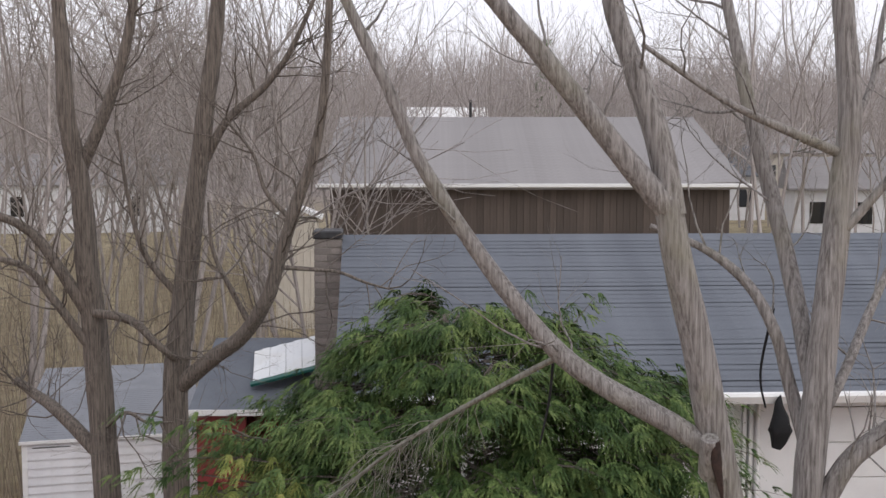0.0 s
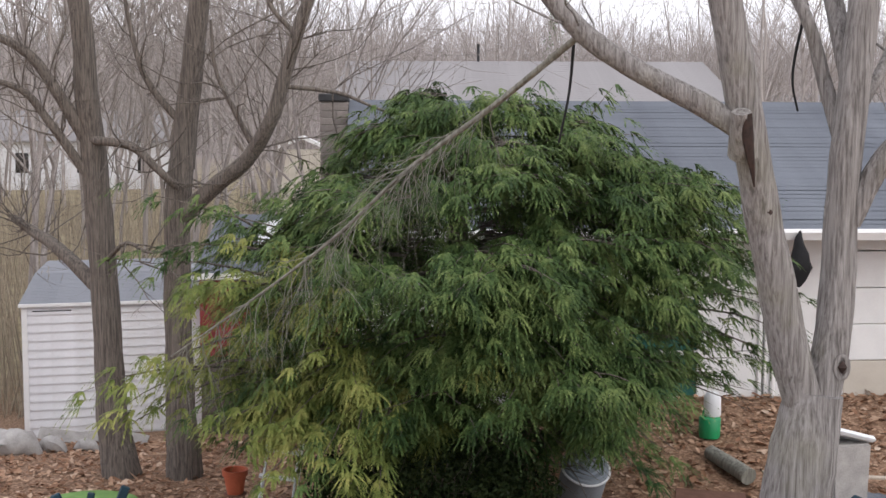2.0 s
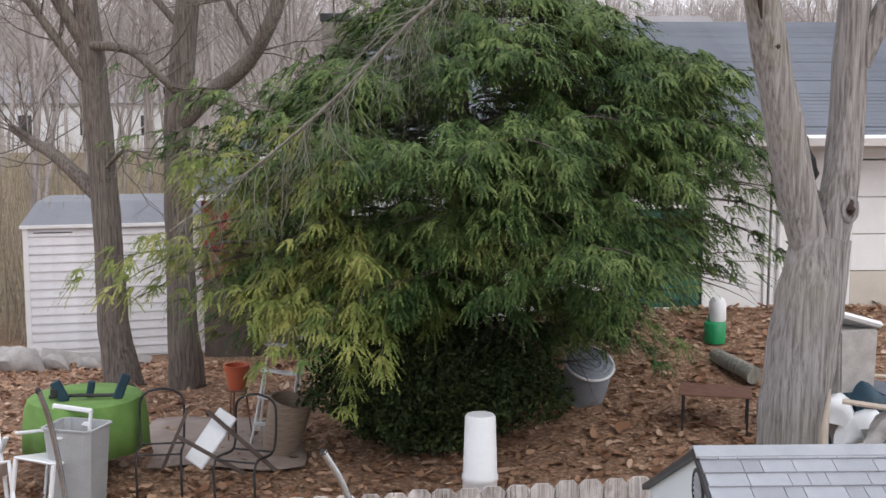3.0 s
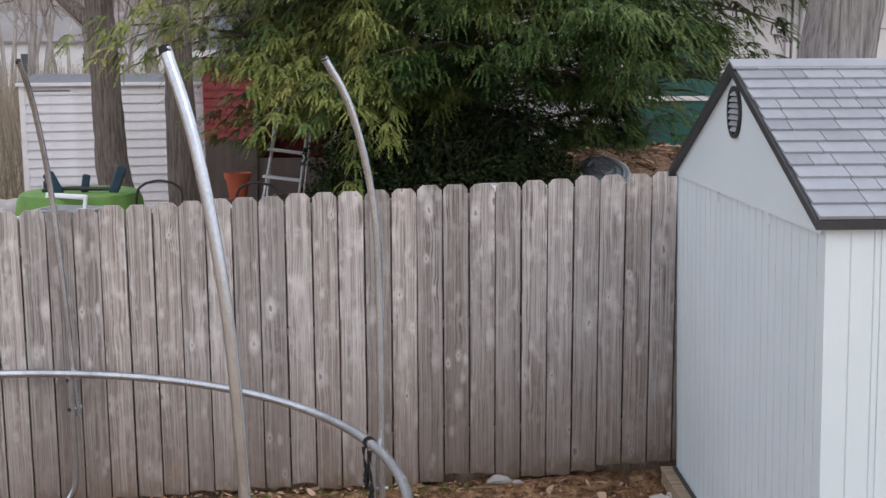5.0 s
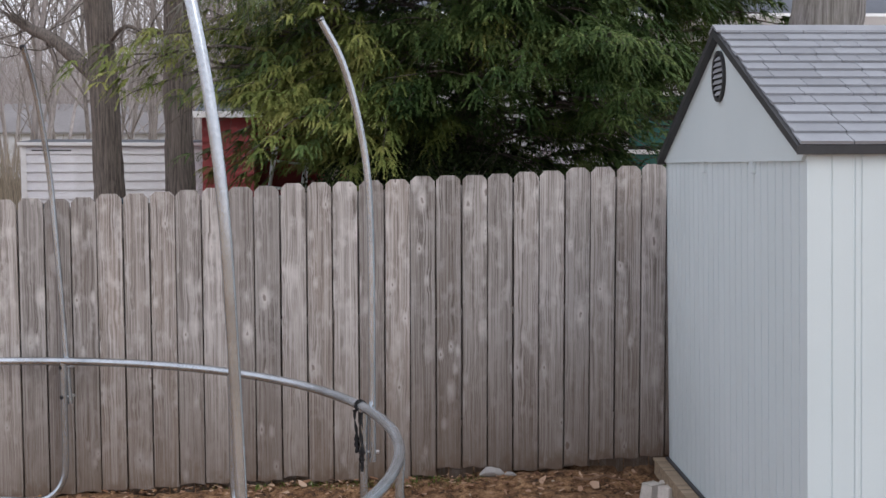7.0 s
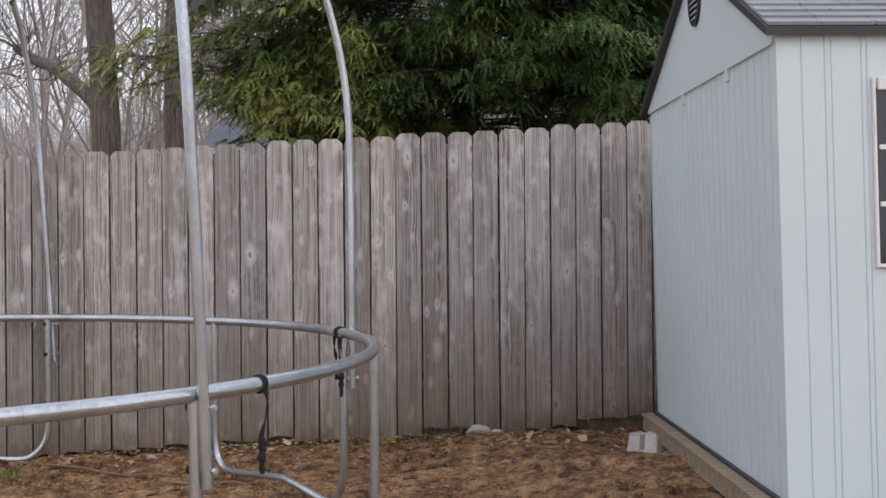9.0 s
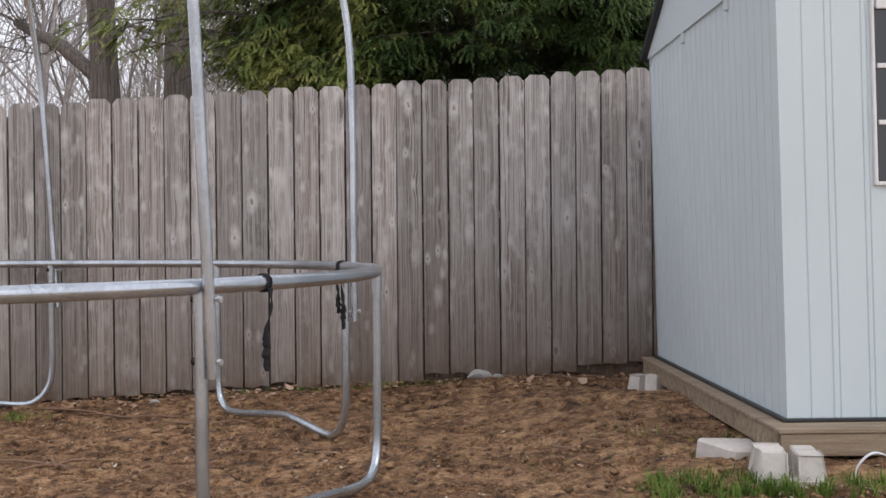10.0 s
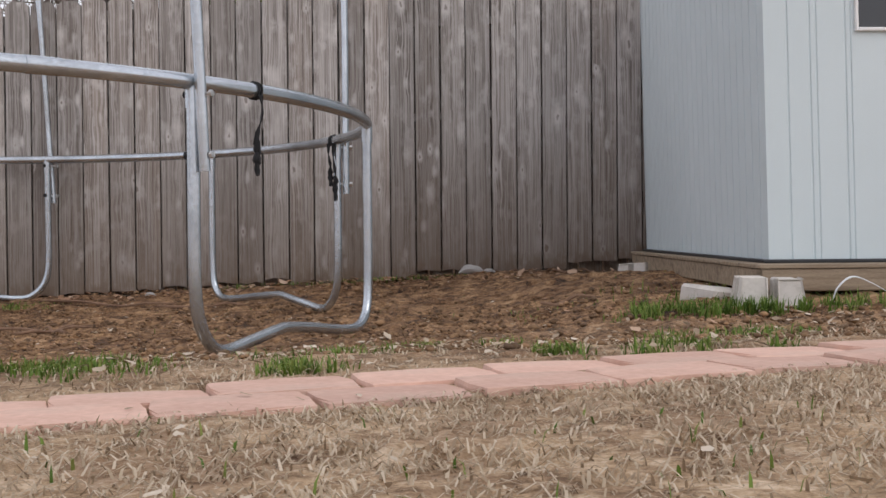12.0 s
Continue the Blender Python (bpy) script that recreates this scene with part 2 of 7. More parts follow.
M = {
    "earth": ground_material(),
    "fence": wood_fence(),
    "steel": surface("galvanised_steel", (0.36, 0.395, 0.43), (0.62, 0.66, 0.70), size=5, rough=0.26, metal=0.85, bump=0.1, depth=0.001, fine=90, stain=(0.33, 0.33, 0.33)),
    "bolt": surface("zinc", (0.5, 0.5, 0.5), (0.75, 0.75, 0.75), rough=0.35, metal=0.9, bump=0.05),
    "rubber": surface("black_strap", (0.005, 0.005, 0.006), (0.016, 0.016, 0.018), rough=0.9, bump=0.3),
    "shed": surface("shed_plastic", (0.55, 0.63, 0.655), (0.63, 0.71, 0.735), size=1.4, rough=0.5, bump=0.06, depth=0.002, fine=240),
    "shingle": surface("grey_plastic_shingle", (0.22, 0.235, 0.26), (0.31, 0.325, 0.35), size=6, rough=0.5, bump=0.2, depth=0.002, fine=140, vary=0.14),
    "trim": surface("charcoal_plastic", (0.014, 0.015, 0.018), (0.034, 0.036, 0.040), rough=0.45, bump=0.1),
    "pane": clear_glass("dark_pane", (0.012, 0.014, 0.018)),
    "white": surface("white_paint", (0.68, 0.68, 0.68), (0.80, 0.80, 0.79), size=2, rough=0.5, bump=0.08),
    "timber": surface("weathered_timber", (0.16, 0.11, 0.068), (0.42, 0.335, 0.24), scale=(1, 14, 14), size=3, rough=0.85, bump=0.4, stain=(0.10, 0.07, 0.05)),
    "concrete": surface("pale_concrete", (0.46, 0.425, 0.385), (0.68, 0.64, 0.59), size=9, rough=0.9, bump=0.35, stain=(0.30, 0.26, 0.22)),
    "paver": surface("pink_paver", (0.50, 0.305, 0.235), (0.70, 0.47, 0.375), size=7, rough=0.9, bump=0.35, vary=0.12, stain=(0.42, 0.31, 0.25)),
    "bark_pale": bark("pale_grey_bark", (0.095, 0.084, 0.078), (0.345, 0.326, 0.315), (0.24, 0.235, 0.13), 46.0),
    "bark_dark": bark("dark_bark", (0.042, 0.034, 0.029), (0.215, 0.182, 0.156), None, 45.0),
    "stick": surface("brown_twig", (0.13, 0.072, 0.043), (0.30, 0.185, 0.12), size=14, rough=0.9, bump=0.4),
    "bark_dead": bark("dead_grey_bark", (0.13, 0.128, 0.105), (0.29, 0.285, 0.245)),
    "cut": surface("cut_heartwood", (0.012, 0.009, 0.008), (0.06, 0.034, 0.027), size=20, rough=0.9, bump=0.5),
    "cambium": surface("bare_wood", (0.34, 0.28, 0.22), (0.52, 0.45, 0.37), scale=(1, 1, 0.2), size=20, rough=0.85),
    "needles": foliage("conifer_needles", [(0.38, (0.022, 0.048, 0.016)), (0.5, (0.070, 0.118, 0.034)), (0.62, (0.175, 0.23, 0.075))], 0.08, 0.8),
    "needles_tip": foliage("young_needles", [(0.38, (0.095, 0.135, 0.034)), (0.5, (0.185, 0.222, 0.058)), (0.62, (0.32, 0.32, 0.10))], 0.12, 0.8),
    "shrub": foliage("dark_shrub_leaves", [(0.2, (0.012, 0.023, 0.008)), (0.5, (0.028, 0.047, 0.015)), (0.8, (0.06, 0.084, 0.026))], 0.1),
    "grass": foliage("green_grass", [(0.2, (0.06, 0.115, 0.018)), (0.5, (0.135, 0.215, 0.037)), (0.8, (0.28, 0.31, 0.09))]),
    "straw": foliage("dead_grass", [(0.2, (0.27, 0.19, 0.12)), (0.5, (0.49, 0.39, 0.275)), (0.8, (0.70, 0.60, 0.47))]),
    "leaf": foliage("fallen_leaves", [(0.15, (0.09, 0.042, 0.025)), (0.4, (0.27, 0.145, 0.085)), (0.65, (0.46, 0.30, 0.20)), (0.9, (0.66, 0.54, 0.43))], 0.1),
    "chip": foliage("pale_leaf_scraps", [(0.15, (0.24, 0.17, 0.11)), (0.5, (0.45, 0.36, 0.26)), (0.85, (0.68, 0.60, 0.50))], 0.1),
    "clod": surface("soil_clod", (0.075, 0.037, 0.017), (0.33, 0.20, 0.105), size=20, rough=0.95, bump=0.5, island=0.45),
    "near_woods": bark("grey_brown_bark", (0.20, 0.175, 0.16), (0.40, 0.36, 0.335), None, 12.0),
    # distance haze is put into this paler bark colour
    "woods": bark("hazy_far_bark", (0.28, 0.247, 0.234), (0.47, 0.425, 0.405), None, 4.0),
    "brush": foliage("dry_brush", [(0.2, (0.20, 0.165, 0.125)), (0.5, (0.34, 0.285, 0.215)), (0.8, (0.48, 0.41, 0.31))], 0.1),
    "siding": surface("white_siding", (0.62, 0.62, 0.64), (0.76, 0.76, 0.78), size=2.2, rough=0.6, bump=0.05, stain=(0.5, 0.49, 0.47)),
    "asphalt_roof": surface("blue_grey_shingles", (0.085, 0.095, 0.115), (0.15, 0.165, 0.19), size=1.3, rough=0.9, bump=0.3, fine=45, vary=0.02),
    "shed_roof": surface("weathered_pale_roof", (0.15, 0.16, 0.18), (0.25, 0.26, 0.285), size=1.3, rough=0.7, bump=0.2, fine=45, vary=0.02),
    "far_roof": surface("pale_grey_roof", (0.20, 0.19, 0.19), (0.30, 0.285, 0.285), size=0.35, rough=0.9, bump=0.2, fine=6, vary=0.02),
    "brown_board": surface("brown_boards", (0.055, 0.042, 0.036), (0.12, 0.095, 0.08), scale=(6, 6, 0.4), size=1.5, rough=0.85, bump=0.3, vary=0.18),
    "red": surface("red_siding", (0.16, 0.017, 0.018), (0.26, 0.035, 0.032), size=3, rough=0.65, bump=0.1),
    "teal": surface("teal_panel", (0.005, 0.07, 0.058), (0.012, 0.115, 0.095), size=2, rough=0.4, bump=0.05),
    "brick": surface("grey_brown_brick", (0.15, 0.132, 0.12), (0.27, 0.24, 0.22), size=9, rough=0.9, bump=0.4, vary=0.25),
    "mortar": surface("mortar", (0.22, 0.20, 0.18), (0.30, 0.28, 0.26), rough=0.95),
    "cloth": surface("green_cloth", (0.10, 0.21, 0.045), (0.17, 0.31, 0.08), size=6, rough=0.85, bump=0.2),
    "navy": surface("navy_plastic", (0.006, 0.026, 0.045), (0.012, 0.05, 0.075), rough=0.5, bump=0.1),
    "plastic": surface("white_plastic", (0.66, 0.68, 0.70), (0.78, 0.80, 0.81), size=3, rough=0.4, bump=0.05, stain=(0.55, 0.54, 0.5)),
    "tank": surface("dull_galvanised", (0.19, 0.22, 0.25), (0.33, 0.37, 0.41), size=4, rough=0.55, metal=0.15, bump=0.15),
    "clay": surface("orange_clay", (0.34, 0.07, 0.03), (0.48, 0.115, 0.05), size=5, rough=0.75, bump=0.15),
    "wicker": surface("brown_basket", (0.17, 0.13, 0.10), (0.34, 0.27, 0.21), scale=(1, 1, 8), size=9, rough=0.9, bump=0.4),
    "rust": surface("rusted_steel", (0.10, 0.045, 0.028), (0.22, 0.11, 0.075), size=9, rough=0.9, bump=0.3),
    "bright_green": surface("bright_green_plastic", (0.006, 0.20, 0.07), (0.012, 0.28, 0.10), rough=0.45, bump=0.05),
    "iron": surface("dark_iron", (0.02, 0.02, 0.022), (0.06, 0.06, 0.062), rough=0.6, metal=0.5, bump=0.2),
    "tarp": surface("grey_blue_cloth", (0.05, 0.06, 0.08), (0.16, 0.175, 0.20), size=4, rough=0.8, bump=0.4),
    "sheet": surface("dusty_brown_sheet", (0.20, 0.155, 0.13), (0.36, 0.30, 0.265), size=3, rough=0.9, bump=0.3, stain=(0.16, 0.11, 0.085)),
    "tarp_light": surface("cloudy_grey_plastic", (0.26, 0.275, 0.28), (0.40, 0.415, 0.42), size=3, rough=0.5, bump=0.1),
    "stone": surface("field_stone", (0.22, 0.21, 0.20), (0.42, 0.40, 0.38), size=6, rough=0.9, bump=0.5, island=0.2),
    "cream": surface("cream_metal", (0.46, 0.42, 0.36), (0.58, 0.54, 0.47), size=2, rough=0.6, bump=0.1),
}


# ---- mesh helpers ----
def mesh_object(name, mesh, material, parent=None, label=""):
    mesh.materials.append(material)
    ob = new(name, mesh)
    if parent is not None:
        ob.parent = parent
    if label:
        ob["label"] = label
    return ob


def part(name, bm, material, parent=None, label="", smooth=False):
    """Links a bmesh as one mesh object, under a thing or a part."""
    bmesh.ops.recalc_face_normals(bm, faces=bm.faces[:])
    mesh = bpy.data.meshes.new(name)
    bm.to_mesh(mesh)
    bm.free()
    if smooth:
        mesh.shade_smooth()
        mesh.set_sharp_from_angle(angle=radians(50))
    return mesh_object(name, mesh, material, parent, label)


def thing(name, at, label, category, group="", kind="", turn=0.0):
    ob = new(name)
    ob.empty_display_size = 0.2
    ob.matrix_basis = pose(*at, 0, 0, turn)
    return tagged(ob, label, category, group, kind)


def box(bm, lo, hi, bevel=0.0, m=None):
    """A box between two corners, with rounded edges."""
    size = [b - a for a, b in zip(lo, hi)]
    mid = [(a + b) / 2 for a, b in zip(lo, hi)]
    tmp = bmesh.new()
    bmesh.ops.create_cube(tmp, size=1.0)
    bmesh.ops.scale(tmp, vec=size, verts=tmp.verts[:])
    if bevel:
        bmesh.ops.bevel(tmp, geom=tmp.edges[:], offset=min(bevel, min(size) * 0.45), segments=1, profile=0.7, affect="EDGES")
    bmesh.ops.translate(tmp, vec=mid, verts=tmp.verts[:])
    if m is not None:
        bmesh.ops.transform(tmp, matrix=m, verts=tmp.verts[:])
    add(bm, tmp)
    return bm


def add(bm, tmp):
    index = {v: bm.verts.new(v.co) for v in tmp.verts}
    for f in tmp.faces:
        bm.faces.new([index[v] for v in f.verts])
    tmp.free()


def prism(bm, outline, lo, hi, axis="y"):
    """A polygon pushed along an axis: outline in (x, z) for y, (y, z) for x, (x, y) for z."""
    def at(a, b, c):
        return {"y": (a, c, b), "x": (c, a, b), "z": (a, b, c)}[axis]
    one = [bm.verts.new(at(a, b, lo)) for a, b in outline]
    two = [bm.verts.new(at(a, b, hi)) for a, b in outline]
    n = len(outline)
    bm.faces.new(one)
    bm.faces.new(two[::-1])
    for i in range(n):
        bm.faces.new((one[i], one[(i + 1) % n], two[(i + 1) % n], two[i]))
    return bm


def smooth_line(points, steps=5):
    """A curve through the points."""
    pts = [Vector(p) for p in points]
    if len(pts) < 3:
        return pts
    ext = [2 * pts[0] - pts[1], *pts, 2 * pts[-1] - pts[-2]]
    out = []
    for i in range(1, len(ext) - 2):
        a, b, c, d = ext[i - 1:i + 3]
        for k in range(steps):
            u = k / steps
            out.append(0.5 * (2 * b + (c - a) * u + (2 * a - 5 * b + 4 * c - d) * u * u + (3 * b - a - 3 * c + d) * u ** 3))
    return out + [pts[-1]]


def tube(bm, points, radii, sides=10, rough=0.0, closed=False, steps=5):
    """A round tube along a curve; radii at its start and end, or one for each given point."""
    line = smooth_line(points, steps) if steps > 1 else [Vector(p) for p in points]
    n = len(line)
    if len(radii) == 2 and len(points) != 2:
        rad = [radii[0] + (radii[1] - radii[0]) * i / (n - 1) for i in range(n)]
    else:
        rad = list(np.interp(np.linspace(0, len(radii) - 1, n), range(len(radii)), radii))
    rings, side = [], None
    for i, p in enumerate(line):
        if closed:
            d = line[(i + 1) % n] - line[i - 1]
        else:
            d = line[min(i + 1, n - 1)] - line[max(i - 1, 0)]
        d.normalize()
        if side is None:
            side = d.orthogonal().normalized()
        side = (side - d * side.dot(d)).normalized()
        up = d.cross(side)
        ring = []
        for k in range(sides):
            a = 2 * math.pi * k / sides
            way = side * math.cos(a) + up * math.sin(a)
            r = rad[i]
            if rough:
                q = p * 3 + way * 1.5
                r *= 1 + rough * noise.noise(q) + 0.5 * rough * noise.noise(q * 3.1)
            ring.append(bm.verts.new(p + way * r))
        rings.append(ring)
    for i in range(n if closed else n - 1):
        a, b = rings[i], rings[(i + 1) % n]
        for k in range(sides):
            bm.faces.new((a[k], a[(k + 1) % sides], b[(k + 1) % sides], b[k]))
    if not closed:
        bm.faces.new(rings[0][::-1])
        bm.faces.new(rings[-1])
    return bm


def lathe(bm, profile, at=(0, 0, 0), sides=20, m=None):
    """A profile of (radius, height) turned round the upright axis."""
    rings = []
    for r, z in profile:
        ring = []
        for k in range(sides):
            a = 2 * math.pi * k / sides
            v = Vector((r * math.cos(a), r * math.sin(a), z))
            v = m @ v if m is not None else v
            ring.append(bm.verts.new(v + Vector(at)))
        rings.append(ring)
    for a, b in zip(rings, rings[1:]):
        for k in range(sides):
            bm.faces.new((a[k], a[(k + 1) % sides], b[(k + 1) % sides], b[k]))
    bm.faces.new(rings[0][::-1])
    bm.faces.new(rings[-1])
    return bm


def stuff_mesh(name, verts, faces, material, label, category, parent=None, smooth=False):
    """One joined mesh of many small pieces from arrays; faces: rows of 3 or 4 corners."""
    mesh = bpy.data.meshes.new(name)
    verts, faces = np.asarray(verts, np.float32), np.asarray(faces, np.int32)
    k = faces.shape[1]
    mesh.vertices.add(len(verts))
    mesh.vertices.foreach_set("co", verts.ravel())
    mesh.loops.add(faces.size)
    mesh.loops.foreach_set("vertex_index", faces.ravel())
    mesh.polygons.add(len(faces))
    mesh.polygons.foreach_set("loop_start", np.arange(0, faces.size, k, dtype=np.int32))
    mesh.polygons.foreach_set("loop_total", np.full(len(faces), k, np.int32))
    mesh.update(calc_edges=True)
    mesh.validate()
    if smooth:
        mesh.shade_smooth()
    ob = mesh_object(name, mesh, material, parent)
    return tagged(ob, label, category if parent is None else "", "", "stuff")


def smooth_step(a, b, x):
    u = np.clip((np.asarray(x, float) - a) / (b - a), 0, 1)
    return u * u * (3 - 2 * u)


def lie(x, y):
    """The height of the ground."""
    x, y = np.asarray(x, float), np.asarray(y, float)
    front = np.interp(y, [1.5, 2.9, 3.3, 3.9, 4.5, 7.5], [0.06, 0.055, 0.045, -0.012, -0.02, 0.05]) + np.interp(y, [3.0, 4.0], [0.022, 0.047]) * np.clip(x, -4, 4)
    # the bare earth sinks to a shallow dip under the frame
    dip = np.interp(y, [3.9, 4.5, 5.3, 6.1, 7.0, 7.45], [0.0, -0.03, -0.084, -0.072, -0.06, -0.01])
    front = front + dip * (1 - smooth_step(0.15, 0.95, x)) * (1 - 0.5 * smooth_step(-1.6, -2.6, x))
    front = front - 0.095 * np.exp(-((x - 1.12) ** 2 / 0.12 + (y - 7.2) ** 2 / 0.16))
    left = np.interp(y, [7.6, 9.5, 12.0, 15.5, 19.0, 26.0, 45.0, 90.0, 140.0, 260.0, 420.0, 900.0], [0.0, 0.38, 0.55, 0.47, 0.02, -0.1, 0.2, 0.6, 3.0, 18.5, 25.0, 16.0])
    right = np.interp(y, [7.6, 9.5, 12.0, 14.0, 16.0, 24.0, 45.0, 90.0, 140.0, 260.0, 420.0, 900.0], [0.06, 0.42, 0.72, 1.0, 1.4, 1.4, 1.2, 1.2, 3.0, 17.0, 23.0, 14.0])
    back = left + (right - left) * smooth_step(-3.0, 1.6, x / (1 + np.clip(y - 40, 0, None) / 12))
    w = smooth_step(7.45, 8.3, y)
    return front * (1 - w) + back * w


# ---- the ground: one sheet to the horizon ----
def ground():
    xs = np.concatenate([-np.geomspace(900, 4.2, 34), np.arange(-4.0, -2.3, 0.05), np.arange(-2.3, 1.7, 0.021), np.arange(1.7, 3.61, 0.06), np.geomspace(3.8, 900, 36)])
    ys = np.concatenate([-np.geomspace(120, 0.6, 14), np.arange(-0.4, 1.2, 0.2), np.arange(1.3, 3.9, 0.04), np.arange(3.9, 7.9, 0.021), np.arange(8.1, 22, 0.28), np.geomspace(22.4, 1500, 48)])
    X, Y = np.meshgrid(xs, ys)
    Z = lie(X, Y)
    nx = len(xs)
    near = ((X > -4.1) & (X < 3.7) & (Y > 1.2) & (Y < 22)).ravel()
    z = Z.ravel().copy()
    xf, yf = X.ravel(), Y.ravel()
    for i in np.flatnonzero(near):
        p = Vector((xf[i], yf[i], 0))
        soil = 0.015 * noise.fractal(p * 9, 0.7, 2.1, 4) + 0.018 * noise.noise(p * 1.7)
        if yf[i] < 8:
            # small pits and footprints in the raked earth
            soil -= 0.20 * max(0.0, noise.noise(p * 11 + Vector((7, 2, 1))) - 0.30) + 0.12 * max(0.0, noise.noise(p * 5 + Vector((1, 9, 4))) - 0.36)
        z[i] += soil * (1.0 if yf[i] > 3.6 else 0.4)
    far = yf > 22
    z[far] += np.array([min(2.0, 0.01 * (b - 22)) * noise.noise(Vector((a * 0.03, b * 0.03, 4))) for a, b in zip(xf[far], yf[far])])
    # a hollow worn under the boards, and the bank of raked earth before the shed
    z += 0.035 * np.exp(-((xf - 0.75) ** 2 / 0.5 + (yf - 6.6) ** 2 / 0.25)) - 0.06 * np.exp(-((xf + 0.02) ** 2 / 0.012 + (yf - 7.6) ** 2 / 0.01)) - 0.05 * np.exp(-((xf - 1.1) ** 2 / 0.12 + (yf - 7.66) ** 2 / 0.006)) - 0.03 * np.exp(-((xf + 1.6) ** 2 / 0.5 + (yf - 7.57) ** 2 / 0.004))
    # a narrow washed-out furrow under the boards
    off = yf - (7.64 + 0.063 * xf)
    wear = np.array([0.55 + 0.9 * noise.noise(Vector((a * 2.1, 3.0, 0))) if abs(o) < 0.4 else 0 for a, o in zip(xf, off)])
    z -= 0.055 * np.clip(wear, 0, 1) * np.exp(-off ** 2 / 0.005)
    idx = np.arange(len(z)).reshape(X.shape)
    faces = np.stack([idx[:-1, :-1], idx[:-1, 1:], idx[1:, 1:], idx[1:, :-1]], -1).reshape(-1, 4)
    ob = stuff_mesh("ground", np.stack([xf, yf, z], -1), faces, M["earth"], "bare brown earth with leaf litter and dry grass", "ground", smooth=True)
    ob["kind"] = "structure"


ground()


# ---- fence ----
PITCH, BOARD, TALL = 0.1488, 0.1402, 1.86


def fence():
    f = thing("fence", (0, 7.62, 0), "weathered grey-brown wooden privacy fence with dog-eared boards", "fence", turn=3.6)
    rng = random.Random(4)
    shapes = []
    for v in range(10):
        bm = bmesh.new()
        w, ear = BOARD / 2 - rng.uniform(0, 0.0015), rng.uniform(0.026, 0.032)
        lean = rng.uniform(-0.0012, 0.0012)
        low = 0.115 if v < 6 else 0.15  # some boards end short of the earth
        foot = [(-w, low), (-0.3 * w, low + rng.uniform(-0.01, 0.014)), (0.4 * w, low + rng.uniform(-0.01, 0.014)), (w, low)]
        outline = [*foot, (w + lean, TALL * 0.5), (w, TALL - ear), (w - ear, TALL), (-w + ear, TALL), (-w, TALL - ear), (-w + lean, TALL * 0.5)]
        prism(bm, outline, -0.008, 0.008)
        bmesh.ops.recalc_face_normals(bm, faces=bm.faces[:])
        mesh = bpy.data.meshes.new("picket")
        bm.to_mesh(mesh)
        bm.free()
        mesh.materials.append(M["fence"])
        shapes.append(mesh)
    for i in range(-42, 40):
        u = 0.022 + (i + 0.5) * PITCH
        short = -2.4 < u < -0.9 or -0.15 < u < 0.15 or 0.7 < u < 1.5
        ob = new("picket", rng.choice(shapes[6:] if short else shapes[:6]))
        ob.parent = f
        top = 1.781 + 0.0537 * max(-4.5, min(4, u)) + rng.uniform(-0.007, 0.007)
        ob.matrix_basis = pose(u + rng.uniform(-0.001, 0.001), rng.uniform(-0.003, 0.003), top - TALL, 0, rng.uniform(-0.12, 0.12), rng.uniform(-0.8, 0.8))
    # unseen boards added behind the gaps to block light and keep them dark
    for i in range(-42, 40):
        ob = new("picket", rng.choice(shapes[:6]))
        ob.parent = f
        u = 0.022 + (i + 1.0) * PITCH
        ob.matrix_basis = pose(u, 0.074, 1.72 + 0.0537 * max(-4.5, min(4, u)) - TALL, 0, 0, 0)
    for z in (0.3, 0.95, 1.5):
        bm = bmesh.new()
        tube(bm, [(-6.3, 0.032, z - 0.25), (6.0, 0.032, z + 0.3)], (0.03, 0.03), 4, steps=1)
        part("rail", bm, M["fence"], f)
    for k in range(-2, 3):
        bm = bmesh.new()
        box(bm, (k * 2.44 + 0.55, 0.088, -0.4), (k * 2.44 + 0.64, 0.178, 1.62 + 0.05 * k), 0.006)
        part("post", bm, M["fence"], f)


# ---- trampoline frame ----
TC, TR, RIM = (-2.38, 5.20), 2.19, 0.735


